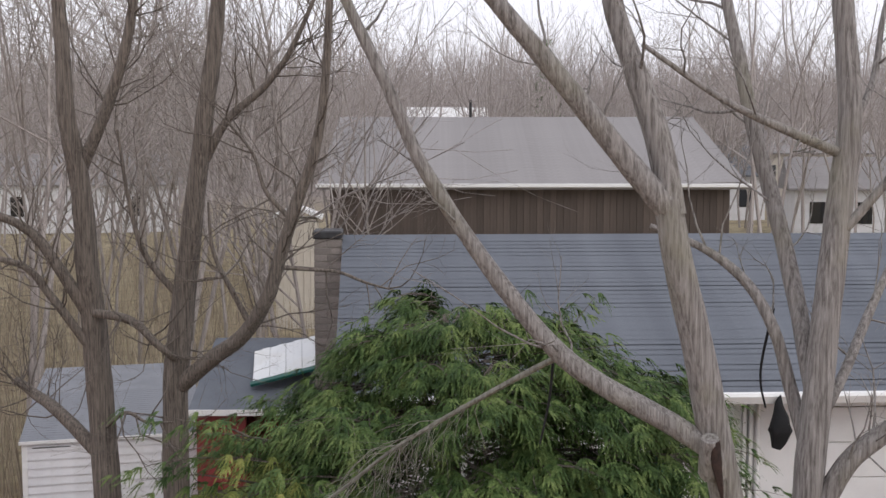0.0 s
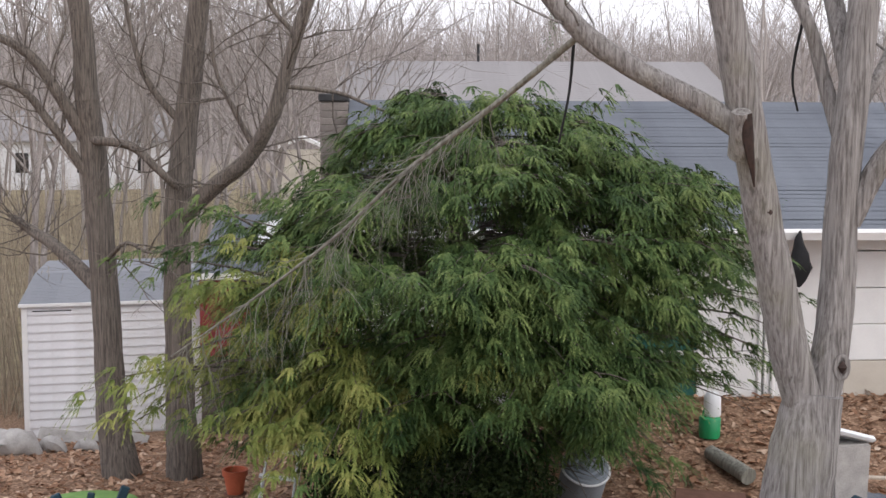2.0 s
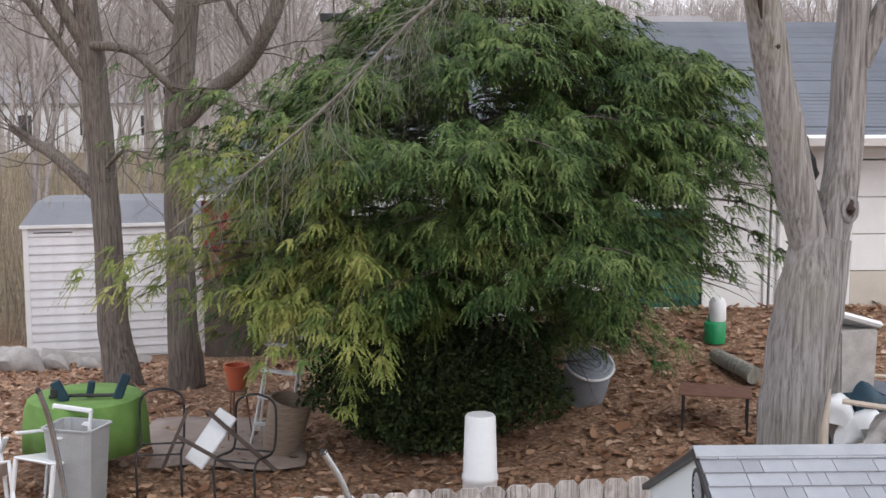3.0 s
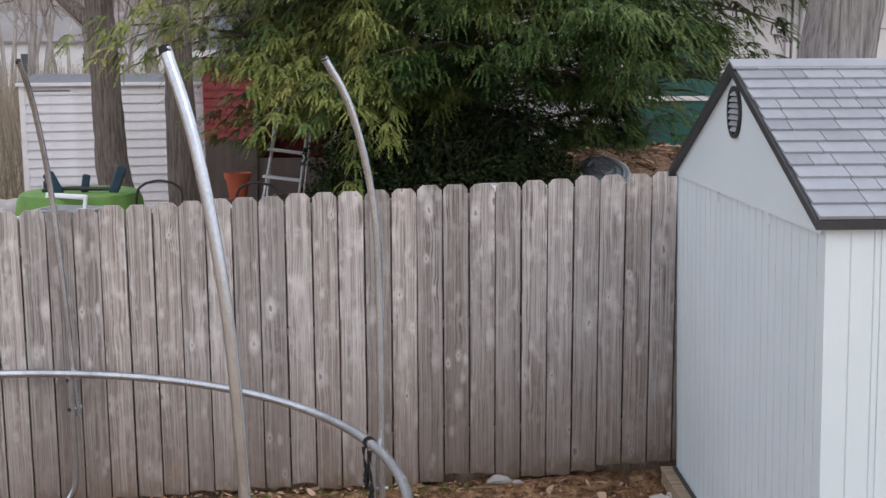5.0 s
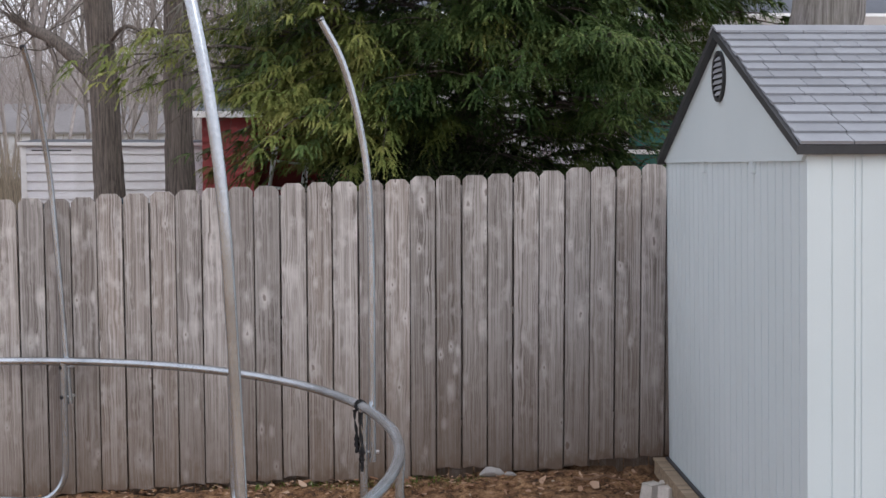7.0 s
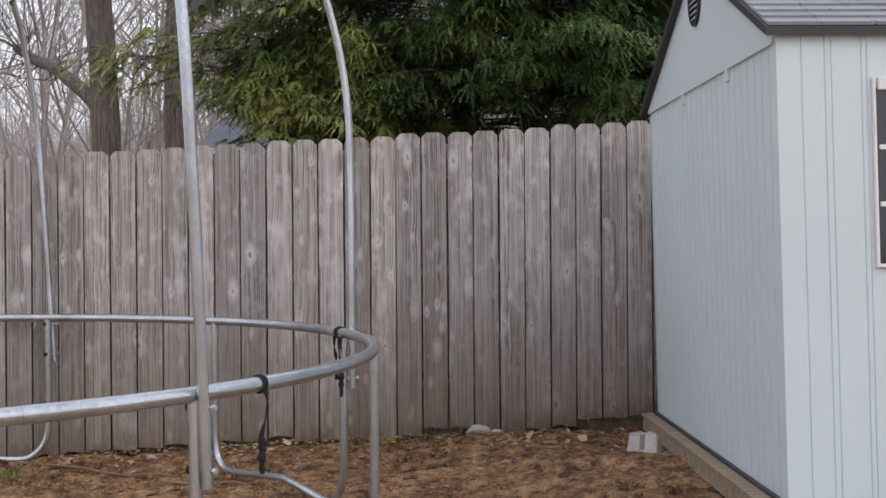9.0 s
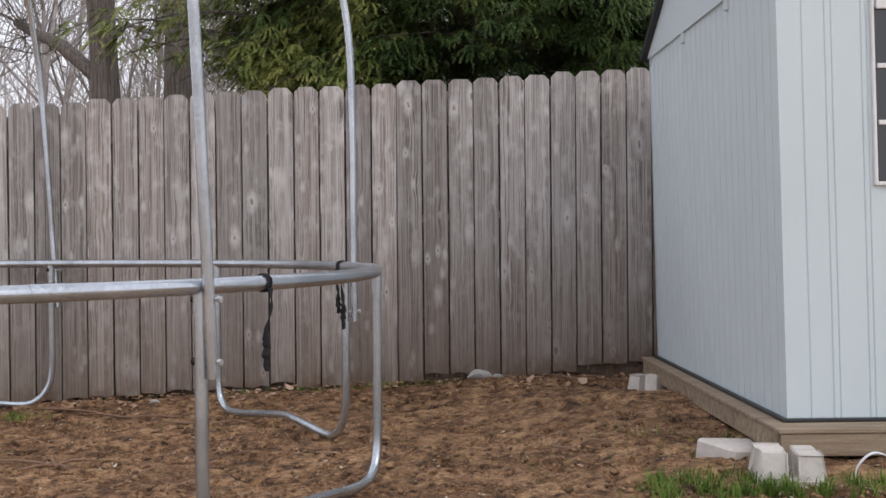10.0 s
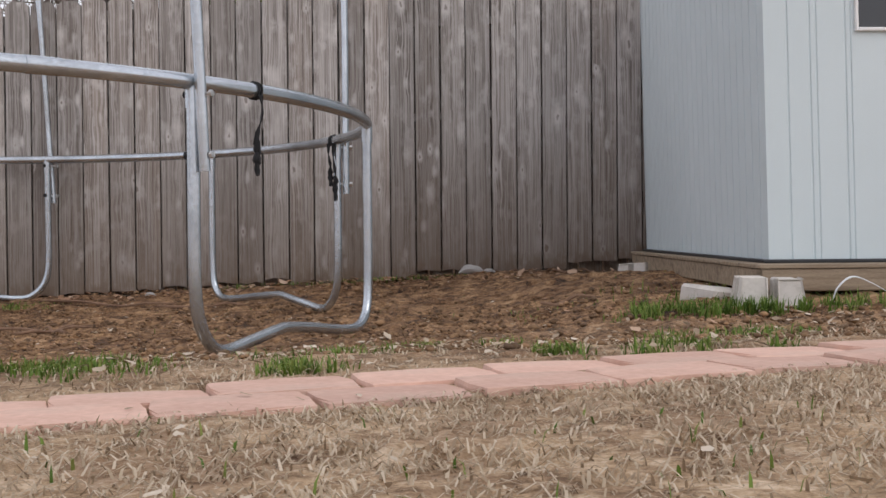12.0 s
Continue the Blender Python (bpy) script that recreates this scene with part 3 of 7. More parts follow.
def trampoline():
    t = thing("trampoline_frame", (*TC, 0), "bare galvanised steel trampoline frame without mat or net", "trampoline")

    def on(a, r=TR, z=RIM):
        return Vector((r * math.cos(radians(a)), r * math.sin(radians(a)), z))

    for k in range(6):
        a0 = (-33.3, 26.0, 86.1, 148.0, 208.0, 268.0)[k]
        a1 = a0 + (37.3, 31.5, 33.0, 33.0, 33.0, 33.0)[k]
        # rim sections: a long one over the leg, sleeved into the next
        bm = bmesh.new()
        tube(bm, [on(a0 - 12 + 5 * j) for j in range(13)], (0.0228, 0.0228), 12, steps=2)
        rim = part("rim_section", bm, M["steel"], t, smooth=True)
        bm = bmesh.new()
        tube(bm, [on(a0 - 13.2 + 0.8 * j) for j in range(4)], (0.0238, 0.0238), 12, steps=2)
        part("sleeve", bm, M["steel"], rim, smooth=True)
        # u-shaped leg with a raised middle
        p, q = on(a0, z=0), on(a1, z=0)

        def along(s, z):
            v = p.lerp(q, s)
            g = float(lie(v.x + TC[0], v.y + TC[1]))
            return Vector((v.x, v.y, z + (g if z < 0.3 else 0)))

        bm = bmesh.new()
        pts = [along(0, RIM), along(0, 0.5), along(0, 0.22), along(0.02, 0.10), along(0.07, 0.035), along(0.13, 0.019), along(0.25, 0.04), along(0.40, 0.068), along(0.46, 0.07),
               along(0.6, 0.058), along(0.78, 0.038), along(0.90, 0.036), along(0.96, 0.065), along(0.99, 0.12), along(1, 0.24), along(1, 0.5), along(1, RIM)]
        tube(bm, pts, (0.0188, 0.0188), 12, steps=4)
        leg = part("leg", bm, M["steel"], t, smooth=True)
        for end in (a0, a1):
            bm = bmesh.new()
            tube(bm, [on(end, z=RIM - 0.075), on(end, z=RIM + 0.002)], (0.0225, 0.0225), 12, steps=1)
            part("socket", bm, M["steel"], leg, smooth=True)
        # net post, clamped beside the leg, bowed inwards at its head
        ap, out = a0 + (0.2 if k == 0 else -0.5), TR + 0.036
        sway = (-1.4, 0.0, 1.6, 0.4, 0.0, 0.0)[k]  # how the post leans along the rim
        bm = bmesh.new()
        bow = 0.72 if k == 0 else 1.0
        lean = [(out, 0.485), (out, 0.9), (out, 1.35), (out - 0.012 * bow, 1.75), (out - 0.06 * bow, 2.05), (out - 0.135 * bow, 2.30), (out - 0.235 * bow, 2.51 - 0.03 * bow)]
        tube(bm, [on(ap + sway * (z - 0.485), r, z) for r, z in lean], (0.0162, 0.0162), 12, steps=4)
        post = part("net_post", bm, M["steel"], t, smooth=True)
        bm = bmesh.new()
        tip, below = on(ap + sway * 2.04, *lean[-1]), on(ap + sway * 1.86, *lean[-2])
        d = (tip - below).normalized()
        tube(bm, [tip - d * 0.012, tip + d * 0.006], (0.0172, 0.015), 10, steps=1)
        part("cap", bm, M["rubber"], post, "black plastic cap", smooth=True)
        cross = (on(ap, out, 0) - on(a0, TR, 0)).normalized()
        for z in (0.53, 0.70):
            bm = bmesh.new()
            mid = on(ap, out, z)
            tube(bm, [mid - cross * 0.055, mid + cross * 0.03], (0.005, 0.005), 8, steps=1)
            tube(bm, [mid + cross * 0.019, mid + cross * 0.029], (0.010, 0.010), 6, steps=1)
            part("bolt", bm, M["bolt"], post)
            bm = bmesh.new()
            tube(bm, [mid - cross * 0.064, mid - cross * 0.05], (0.011, 0.014), 8, steps=1)
            part("knob", bm, M["rubber"], post, "black plastic knob", smooth=True)


def strap(angle, face, ends, seed, wraps):
    """A knotted black strap tied round the rim."""
    rng = random.Random(seed)
    a = radians(angle)
    x, y = TC[0] + TR * math.cos(a), TC[1] + TR * math.sin(a)
    ob = thing("strap", (x, y, RIM), "black knotted strap hanging from the steel rim", "strap", "straps on the rim")
    ob.matrix_basis = pose(x, y, RIM, 0, 0, angle)
    for w in range(wraps):
        bm = bmesh.new()
        o = 0.022 * w
        tube(bm, [(0.0252 * math.cos(b), o * 0.6 + 0.002 * math.sin(3 * b), 0.0252 * math.sin(b)) for b in np.linspace(0, 2 * math.pi, 13)[:-1]], (0.0035, 0.0035), 6, closed=True, steps=1)
        part("loop", bm, M["rubber"], ob)
    for side, length in ends:
        hanging_end(ob, face, side, length, seed, rng)


def hanging_end(ob, face, side, drop, seed, rng):
    """A flat band that hangs twisted, with knots and a frayed end below."""
    n, prev = 22, None
    bm = bmesh.new()
    for i in range(n):
        u = i / (n - 1)
        z = -0.015 - 0.62 * drop * u
        y = side + 0.012 * math.sin(5 * u) - 0.010 * u
        a = 0.9 * math.sin(4.2 * u + seed)
        w = 0.0115 - 0.004 * math.sin(9 * u) ** 2
        c, s = math.cos(a) * w, math.sin(a) * w
        row = [bm.verts.new((0.0275 * face + s * k + h * math.cos(a), y + c * k - h * math.sin(a), z)) for k, h in ((-1, -0.002), (1, -0.002), (1, 0.002), (-1, 0.002))]
        if prev:
            for q in range(4):
                bm.faces.new((prev[q], prev[(q + 1) % 4], row[(q + 1) % 4], row[q]))
        prev = row
    part("band", bm, M["rubber"], ob)
    z, y = -0.015 - 0.60 * drop, side - 0.010
    for kind, size in (("knot", 0.013), ("knot", 0.015), ("frayed_end", 0.010)):
        h = 0.13 * drop
        bm = bmesh.new()
        tube(bm, [(0.026 * face, y, z + 0.01), (0.024 * face, y + rng.uniform(-0.008, 0.01), z - 0.5 * h), (0.028 * face, y + rng.uniform(0, 0.01), z - h)], (0.006, size, 0.006), 7, 0.2, steps=4)
        part(kind, bm, M["rubber"], ob, smooth=True)
        z -= h
        y -= 0.004


# ---- plastic storage shed ----
def grooved(bm, a0, a1, z0, z1, grooves, plane, depth=0.007, width=0.010, thick=0.03):
    """A wall with upright grooves: a runs along it, it faces the camera's side; plane maps (a, out, z)."""
    cut = [a0]
    for g in grooves:
        if a0 + width < g < a1 - width:
            cut += [(g - width / 2), (g - width / 4), (g + width / 4), (g + width / 2)]
    cut.append(a1)
    front, n = [], 0
    for a in cut:
        inner = 0 < n < len(cut) - 1 and (n - 1) % 4 in (1, 2)
        front.append((a, -depth if inner else 0.0))
        n += 1
    outline = front + [(a1, -thick), (a0, -thick)]
    lo = [bm.verts.new(plane(a, o, z0)) for a, o in outline]
    hi = [bm.verts.new(plane(a, o, z1)) for a, o in outline]
    k = len(outline)
    for i in range(k):
        bm.faces.new((lo[i], lo[(i + 1) % k], hi[(i + 1) % k], hi[i]))
    bm.faces.new(lo)
    bm.faces.new(hi[::-1])
    return bm


def storage_shed():
    s = thing("storage_shed", (1.32, 5.13, 0), "pale grey plastic storage shed on a timber base", "shed", turn=3.1)
    W, D, Z0, EAVE, PEAK, MID, FRONT = 3.05, 2.30, 0.19, 1.872, 2.448, 1.12, 1.905
    # timber platform
    bm = bmesh.new()
    box(bm, (-0.077, -0.170, 0.085), (W + 0.05, -0.132, 0.166), 0.004)
    p = part("platform_beam", bm, M["timber"], s)
    for y0, y1 in ((-0.130, D + 0.03),):
        bm = bmesh.new()
        box(bm, (-0.077, y0 - 0.038, 0.085), (-0.039, y1, 0.1665), 0.004)
        part("platform_beam", bm, M["timber"], s)
    bm = bmesh.new()
    box(bm, (-0.085, -0.175, 0.167), (W + 0.05, D + 0.04, 0.181), 0.002)
    part("platform_deck", bm, M["timber"], s)
    for x in (0.6, 1.2, 1.8, 2.4):
        bm = bmesh.new()
        box(bm, (x, -0.130, 0.085), (x + 0.038, D, 0.166), 0.003)
        part("joist", bm, M["timber"], s)
    bm = bmesh.new()
    box(bm, (-0.022, -0.022, 0.1815), (W + 0.02, 0.0, 0.195), 0.003)
    box(bm, (-0.022, 0.0005, 0.1815), (-0.001, D, 0.195), 0.003)
    part("base_rail", bm, M["trim"], s)
    # end wall: fine grooves below a smooth gable
    bm = bmesh.new()
    grooved(bm, 0.0305, D, Z0, 1.87, [0.085 + 0.094 * i for i in range(24)], lambda a, o, z: (-o, a, z))
    part("end_wall", bm, M["shed"], s)
    bm = bmesh.new()
    prism(bm, [(0.03, 1.85), (D - 0.03, 1.85), (D + 0.03, EAVE), (MID, PEAK - 0.03), (-0.03, FRONT)], -0.012, 0.02, "x")
    gable = part("gable", bm, M["shed"], s)
    for y in (0.62, 1.42):
        bm = bmesh.new()
        box(bm, (-0.013, y, 1.80), (0.004, y + 0.045, 1.864), 0.003)
        part("tab", bm, M["shed"], gable)
    # oval louvred vent
    bm = bmesh.new()
    ring = [(MID + 0.100 * math.cos(a), 2.235 + 0.115 * math.sin(a)) for a in np.linspace(0, 2 * math.pi, 29)[:-1]]
    hole = [(MID + 0.084 * math.cos(a), 2.235 + 0.098 * math.sin(a)) for a in np.linspace(0, 2 * math.pi, 29)[:-1]]
    n = len(ring)
    v = [[bm.verts.new((x, y, z)) for y, z in o] for o, x in ((ring, -0.012), (ring, -0.026), (hole, -0.026), (hole, -0.013))]
    for a, b in zip(v, v[1:]):
        for i in range(n):
            bm.faces.new((a[i], a[(i + 1) % n], b[(i + 1) % n], b[i]))
    vent = part("vent_frame", bm, M["trim"], gable, "charcoal oval vent")
    bm = bmesh.new()
    prism(bm, hole, -0.0145, -0.0135, "x")
    part("vent_back", bm, M["pane"], vent)
    for i in range(7):
        z = 2.157 + 0.026 * i
        h = 0.082 * math.sqrt(max(0.05, 1 - ((z - 2.235) / 0.098) ** 2))
        bm = bmesh.new()
        prism(bm, [(-0.015, z + 0.008), (-0.025, z - 0.008), (-0.025, z - 0.003), (-0.015, z + 0.013)], MID - h, MID + h, "y")
        part("slat", bm, M["shingle"], vent)
    # front wall round its window
    gs = [0.088, 0.172, 0.196, 0.305, 0.325] + sorted([0.46 + 0.139 * k for k in range(18)] + [0.482 + 0.139 * k for k in range(18)])
    wx0, wx1, wz0, wz1 = 0.350, 0.89, 1.05, 1.69
    front = lambda a, o, z: (a, -o, z)
    for name, a0, a1, z0, z1 in (("front_panel", 0.0, wx0, Z0, FRONT - 0.02), ("front_panel", wx0, wx1, Z0, wz0), ("front_panel", wx0, wx1, wz1, FRONT - 0.02), ("front_panel", wx1, W, Z0, FRONT - 0.02)):
        bm = bmesh.new()
        grooved(bm, a0, a1, z0, z1, gs, front, depth=0.004, width=0.009)
        part(name, bm, M["shed"], s)
    for name, lo, hi in (("back_wall", (0, D - 0.03, Z0), (W, D, EAVE - 0.02)), ("far_wall", (W - 0.03, 0.03, Z0), (W, D - 0.03, EAVE + 0.1)), ("floor_panel", (0.03, 0.03, 0.182), (W - 0.03, D - 0.03, 0.20))):
        bm = bmesh.new()
        box(bm, lo, hi, 0.003)
        part(name, bm, M["shed"], s)
    bm = bmesh.new()
    for lo, hi in (((wx0 - 0.009, -0.016, wz0 - 0.012), (wx0 + 0.003, 0.002, wz1 + 0.035)), ((wx1 - 0.012, -0.016, wz0 - 0.012), (wx1 + 0.035, 0.002, wz1 + 0.035)),
                   ((wx0 + 0.003, -0.016, wz0 - 0.012), (wx1 - 0.012, 0.002, wz0 + 0.002)), ((wx0 + 0.012, -0.016, wz1 - 0.012), (wx1 - 0.012, 0.002, wz1 + 0.035))):
        box(bm, lo, hi, 0.003)
    win = part("window", bm, M["white"], s, "white-framed window with dark panes")
    for i in range(2):
        for j in range(3):
            bm = bmesh.new()
            dx, dz = (wx1 - wx0 - 0.012) / 2, (wz1 - wz0 - 0.012) / 3
            box(bm, (wx0 + 0.002 + i * dx + 0.001, 0.001, wz0 + 0.002 + j * dz + 0.001), (wx0 + 0.002 + (i + 1) * dx - 0.001, 0.006, wz0 + 0.002 + (j + 1) * dz - 0.001))
            part("pane", bm, M["pane"], win)
    for j in (1, 2):
        bm = bmesh.new()
        z = wz0 + 0.012 + j * (wz1 - wz0 - 0.024) / 3
        box(bm, (wx0 + 0.013, -0.010, z - 0.009), (wx1 - 0.013, 0.005, z + 0.009), 0.002)
        part("glazing_bar", bm, M["white"], win)
    bm = bmesh.new()
    box(bm, ((wx0 + wx1) / 2 - 0.009, -0.011, wz0 + 0.013), ((wx0 + wx1) / 2 + 0.009, 0.0045, wz1 - 0.013), 0.002)
    part("glazing_bar", bm, M["white"], win)
    # roof: two slabs with a charcoal edge, shingles on the side that shows
    X0, X1 = -0.045, W + 0.08
    ey = -0.03
    slope = math.atan2(PEAK - FRONT, MID - ey)
    length = math.hypot(PEAK - FRONT, MID - ey)
    bm = bmesh.new()
    t = 0.032
    prism(bm, [(ey, FRONT), (MID, PEAK), (D + 0.03, EAVE), (D + 0.03, EAVE - t), (MID, PEAK - t * 1.15), (ey, FRONT - t)], X0, X1, "x")
    roof = part("roof", bm, M["trim"], s, "charcoal-edged roof with grey moulded shingles")
    rng = random.Random(9)
    shapes = {}
    rows = 14
    step = length / rows
    for w in (0.085, 0.15, 0.19):
        bm = bmesh.new()
        prism(bm, [(0, 0.002), (0, 0.015), (step + 0.012, 0.004), (step + 0.012, 0.001)], -w / 2, w / 2, "x")
        bmesh.ops.recalc_face_normals(bm, faces=bm.faces[:])
        mesh = bpy.data.meshes.new("shingle")
        bm.to_mesh(mesh)
        bm.free()
        mesh.materials.append(M["shingle"])
        shapes[w] = mesh
    for r in range(rows):
        x = X0 + rng.uniform(0.006, 0.02)
        y = ey + (r * step + 0.006) * math.cos(slope)
        z = FRONT + (r * step + 0.006) * math.sin(slope)
        limit = 1.75 if r < rows - 1 else X1
        while x < limit:
            w = rng.choice((0.085, 0.15, 0.19, 0.19))
            if x + w > X1:
                break
            ob = new("shingle", shapes[w])
            ob.parent = roof
            ob.matrix_basis = pose(x + w / 2, y, z, math.degrees(slope), 0, 0)
            x += w + 0.0035
    # the rest of the courses, out of view beyond these
    bm = bmesh.new()
    for r in range(rows - 1):
        y0, z0 = ey + r * step * math.cos(slope), FRONT + r * step * math.sin(slope)
        tmp = bmesh.new()
        prism(tmp, [(0.006, 0.002), (0.006, 0.014), (step + 0.01, 0.005), (step + 0.01, 0.001)], 1.95, X1, "x")
        bmesh.ops.transform(tmp, matrix=pose(0, y0, z0, math.degrees(slope)), verts=tmp.verts[:])
        add(bm, tmp)
    part("shingle_courses", bm, M["shingle"], roof)
    bm = bmesh.new()
    prism(bm, [(MID - 0.07, PEAK - 0.014), (MID, PEAK + 0.018), (MID + 0.07, PEAK - 0.014), (MID + 0.07, PEAK - 0.024), (MID, PEAK + 0.006), (MID - 0.07, PEAK - 0.024)], X0, X1, "x")
    part("ridge_cap", bm, M["shingle"], roof)
    # the whole shed leans a little off plumb
    for o in s.children_recursive:
        if o.name.split(".")[0] == "shingle":
            o.location.x -= 0.022 * (o.location.z - 0.2)
        elif not o.name.startswith(("platform", "joist", "base")):
            for v in o.data.vertices:
                v.co.x -= 0.022 * (v.co.z - 0.2)


def pier_block(at, turn, tilt=0.0):
    """A tapered concrete deck pier: a base with four horns round a cross slot."""
    ob = thing("pier_block", at, "pale weathered concrete deck pier block on the earth", "concrete block", "blocks by the shed")
    ob.matrix_basis = pose(*at, tilt, 0, turn)
    b, h0, h1, k = 0.125, 0.11, 0.185, 0.111
    bm = bmesh.new()
    lo = [bm.verts.new((x * b, y * b, 0)) for x, y in ((-1, -1), (1, -1), (1, 1), (-1, 1))]
    hi = [bm.verts.new((x * k, y * k, h0)) for x, y in ((-1, -1), (1, -1), (1, 1), (-1, 1))]
    bm.faces.new(lo[::-1])
    bm.faces.new(hi)
    for i in range(4):
        bm.faces.new((lo[i], lo[(i + 1) % 4], hi[(i + 1) % 4], hi[i]))
    part("base", bm, M["concrete"], ob)
    for sx in (-1, 1):
        for sy in (-1, 1):
            tmp = bmesh.new()
            bmesh.ops.create_cube(tmp, size=1.0)
            for v in tmp.verts:
                up = v.co.z > 0
                out, inn = (0.097 if up else 0.1105), 0.019
                v.co = Vector((sx * (out if v.co.x > 0 else inn), sy * (out if v.co.y > 0 else inn), h1 if up else h0 - 0.01))
            bmesh.ops.bevel(tmp, geom=tmp.edges[:], offset=0.006, segments=1, profile=0.7, affect="EDGES")
            part("horn", tmp, M["concrete"], ob)


def around_the_shed():
    pier_block((1.235, 4.80, -0.045), -6)
    pier_block((1.15, 7.12, -0.065), 35, -3)
    bm = bmesh.new()
    box(bm, (-0.14, -0.10, 0), (0.14, 0.10, 0.085), 0.012)
    ob = part("concrete_slab", bm, M["concrete"])
    ob.matrix_basis = pose(1.17, 5.24, 0.0, 4, 6, 32)
    tagged(ob, "pale concrete slab block lying tilted by the shed", "concrete block", "blocks by the shed")
    bm = bmesh.new()
    line = smooth_line([(1.43, 4.72, 0.03), (1.44, 4.71, 0.10), (1.49, 4.70, 0.145), (1.56, 4.69, 0.12), (1.63, 4.67, 0.075), (1.70, 4.66, 0.045), (1.9, 4.66, 0.04)], 6)
    prev = None
    for p in line:
        row = [bm.verts.new(p + Vector((0, d, h))) for d, h in ((-0.007, 0), (0.007, 0.002), (0.007, 0.005), (-0.007, 0.003))]
        if prev:
            for i in range(4):
                bm.faces.new((prev[i], prev[(i + 1) % 4], row[(i + 1) % 4], row[i]))
        prev = row
    ob = part("packing_strap", bm, M["plastic"])
    tagged(ob, "loop of white plastic packing strap on the ground", "strap")


# ---- path of pink pavers ----
PATH_AT, PATH_TURN = (0.30, 2.75), 20.5


def path():
    p = thing("path", (0, 0, 0), "narrow path of worn pink concrete pavers", "path", kind="structure")
    rng = random.Random(12)
    ax, ay = math.cos(radians(PATH_TURN)), math.sin(radians(PATH_TURN))
    shapes = []
    for v in range(7):
        bm = bmesh.new()
        a, b = rng.uniform(0.117, 0.122), rng.uniform(0.077, 0.080)
        outline = []
        for c, s in ((-1, -1), (-0.2, -1.05), (1, -1), (1.04, 0.1), (1, 1), (0.1, 1.05), (-1, 1), (-1.04, -0.1)):
            outline.append((c * a + rng.uniform(-0.004, 0.004), s * b + rng.uniform(-0.005, 0.004)))
        prism(bm, outline, -0.05, 0.0, "z")
        top = [e for e in bm.edges if all(w.co.z > -0.01 for w in e.verts)]
        bmesh.ops.bevel(bm, geom=top, offset=0.008, segments=2, profile=0.6, affect="EDGES")
        bmesh.ops.recalc_face_normals(bm, faces=bm.faces[:])
        mesh = bpy.data.meshes.new("paver")
        bm.to_mesh(mesh)
        bm.free()
        mesh.materials.append(M["paver"])
        shapes.append(mesh)
    for row in range(2):
        s = -3.2 + 0.11 * row
        while s < 3.4:
            off = (row - 0.5) * 0.160 + rng.uniform(-0.003, 0.003)
            x = PATH_AT[0] + s * ax - off * ay
            y = PATH_AT[1] + s * ay + off * ax
            ob = new("paver", rng.choice(shapes))
            ob.parent = p
            ob.matrix_basis = pose(x, y, float(lie(x, y)) + 0.008 + rng.uniform(-0.004, 0.003), rng.uniform(-1.2, 1.2), rng.uniform(-1.2, 1.2), PATH_TURN + rng.uniform(-1, 1) + rng.choice((0, 180)))
            s += rng.uniform(0.242, 0.250)


# ---- bare trees ----
def segments_mesh(a, b, ra, rb, sides=3):
    """Arrays of thin tapered sticks from the points a to b."""
    a, b = np.asarray(a, float), np.asarray(b, float)
    d = b - a
    d /= np.maximum(np.linalg.norm(d, axis=1, keepdims=True), 1e-9)
    ref = np.where(np.abs(d[:, 2:3]) > 0.9, [[1.0, 0, 0]], [[0, 0, 1.0]])
    u = np.cross(d, ref)
    u /= np.linalg.norm(u, axis=1, keepdims=True)
    w = np.cross(d, u)
    n = len(a)
    rings = []
    for p, r in ((a, ra), (b, rb)):
        for k in range(sides):
            t = 2 * math.pi * k / sides
            rings.append(p + (u * math.cos(t) + w * math.sin(t)) * np.asarray(r)[:, None])
    v = np.stack(rings, 1).reshape(-1, 3)
    base = (np.arange(n) * 2 * sides)[:, None]
    faces = [base + np.array([[k, (k + 1) % sides, sides + (k + 1) % sides, sides + k]]) for k in range(sides)]
    return v, np.concatenate(faces)


def grow(rng, start, way, length, radius, levels, out, kids=5, bend=0.25, up=0.12, spread=(0.5, 0.95)):
    """Sticks of one branch and all that grows from it, as (a, b, ra, rb)."""
    n = 5 if levels > 1 else 3
    p, d = np.array(start, float), np.array(way, float)
    d /= np.linalg.norm(d)
    pts = [p]
    for i in range(n):
        d = d + rng.normal(0, bend, 3) + np.array([0, 0, up])
        d /= np.linalg.norm(d)
        q = p + d * length / n
        r0, r1 = radius * (1 - 0.75 * i / n), radius * (1 - 0.75 * (i + 1) / n)
        out.append((p, q, r0, r1))
        p = q
        pts.append(p)
    if levels > 0:
        for k in range(kids):
            s = rng.uniform(0.3, 1.0) * (n - 0.01)
            i = int(s)
            at = pts[i] + (pts[i + 1] - pts[i]) * (s - i)
            side = rng.normal(0, 1, 3)
            axis = (pts[i + 1] - pts[i]) / np.linalg.norm(pts[i + 1] - pts[i])
            side -= axis * side.dot(axis)
            side /= np.linalg.norm(side)
            a = rng.uniform(*spread)
            grow(rng, at, axis * math.cos(a) + side * math.sin(a), length * rng.uniform(0.35, 0.6), radius * (1 - 0.7 * s / n) * 0.55, levels - 1, out, kids, bend, up, spread)


def sticks(name, out, material, label, category, parent=None, sides=3):
    a, b, ra, rb = (np.array(c) for c in zip(*out))
    v, f = segments_mesh(a, b, ra, rb, sides)
    return stuff_mesh(name, v, f, material, label, category, parent)


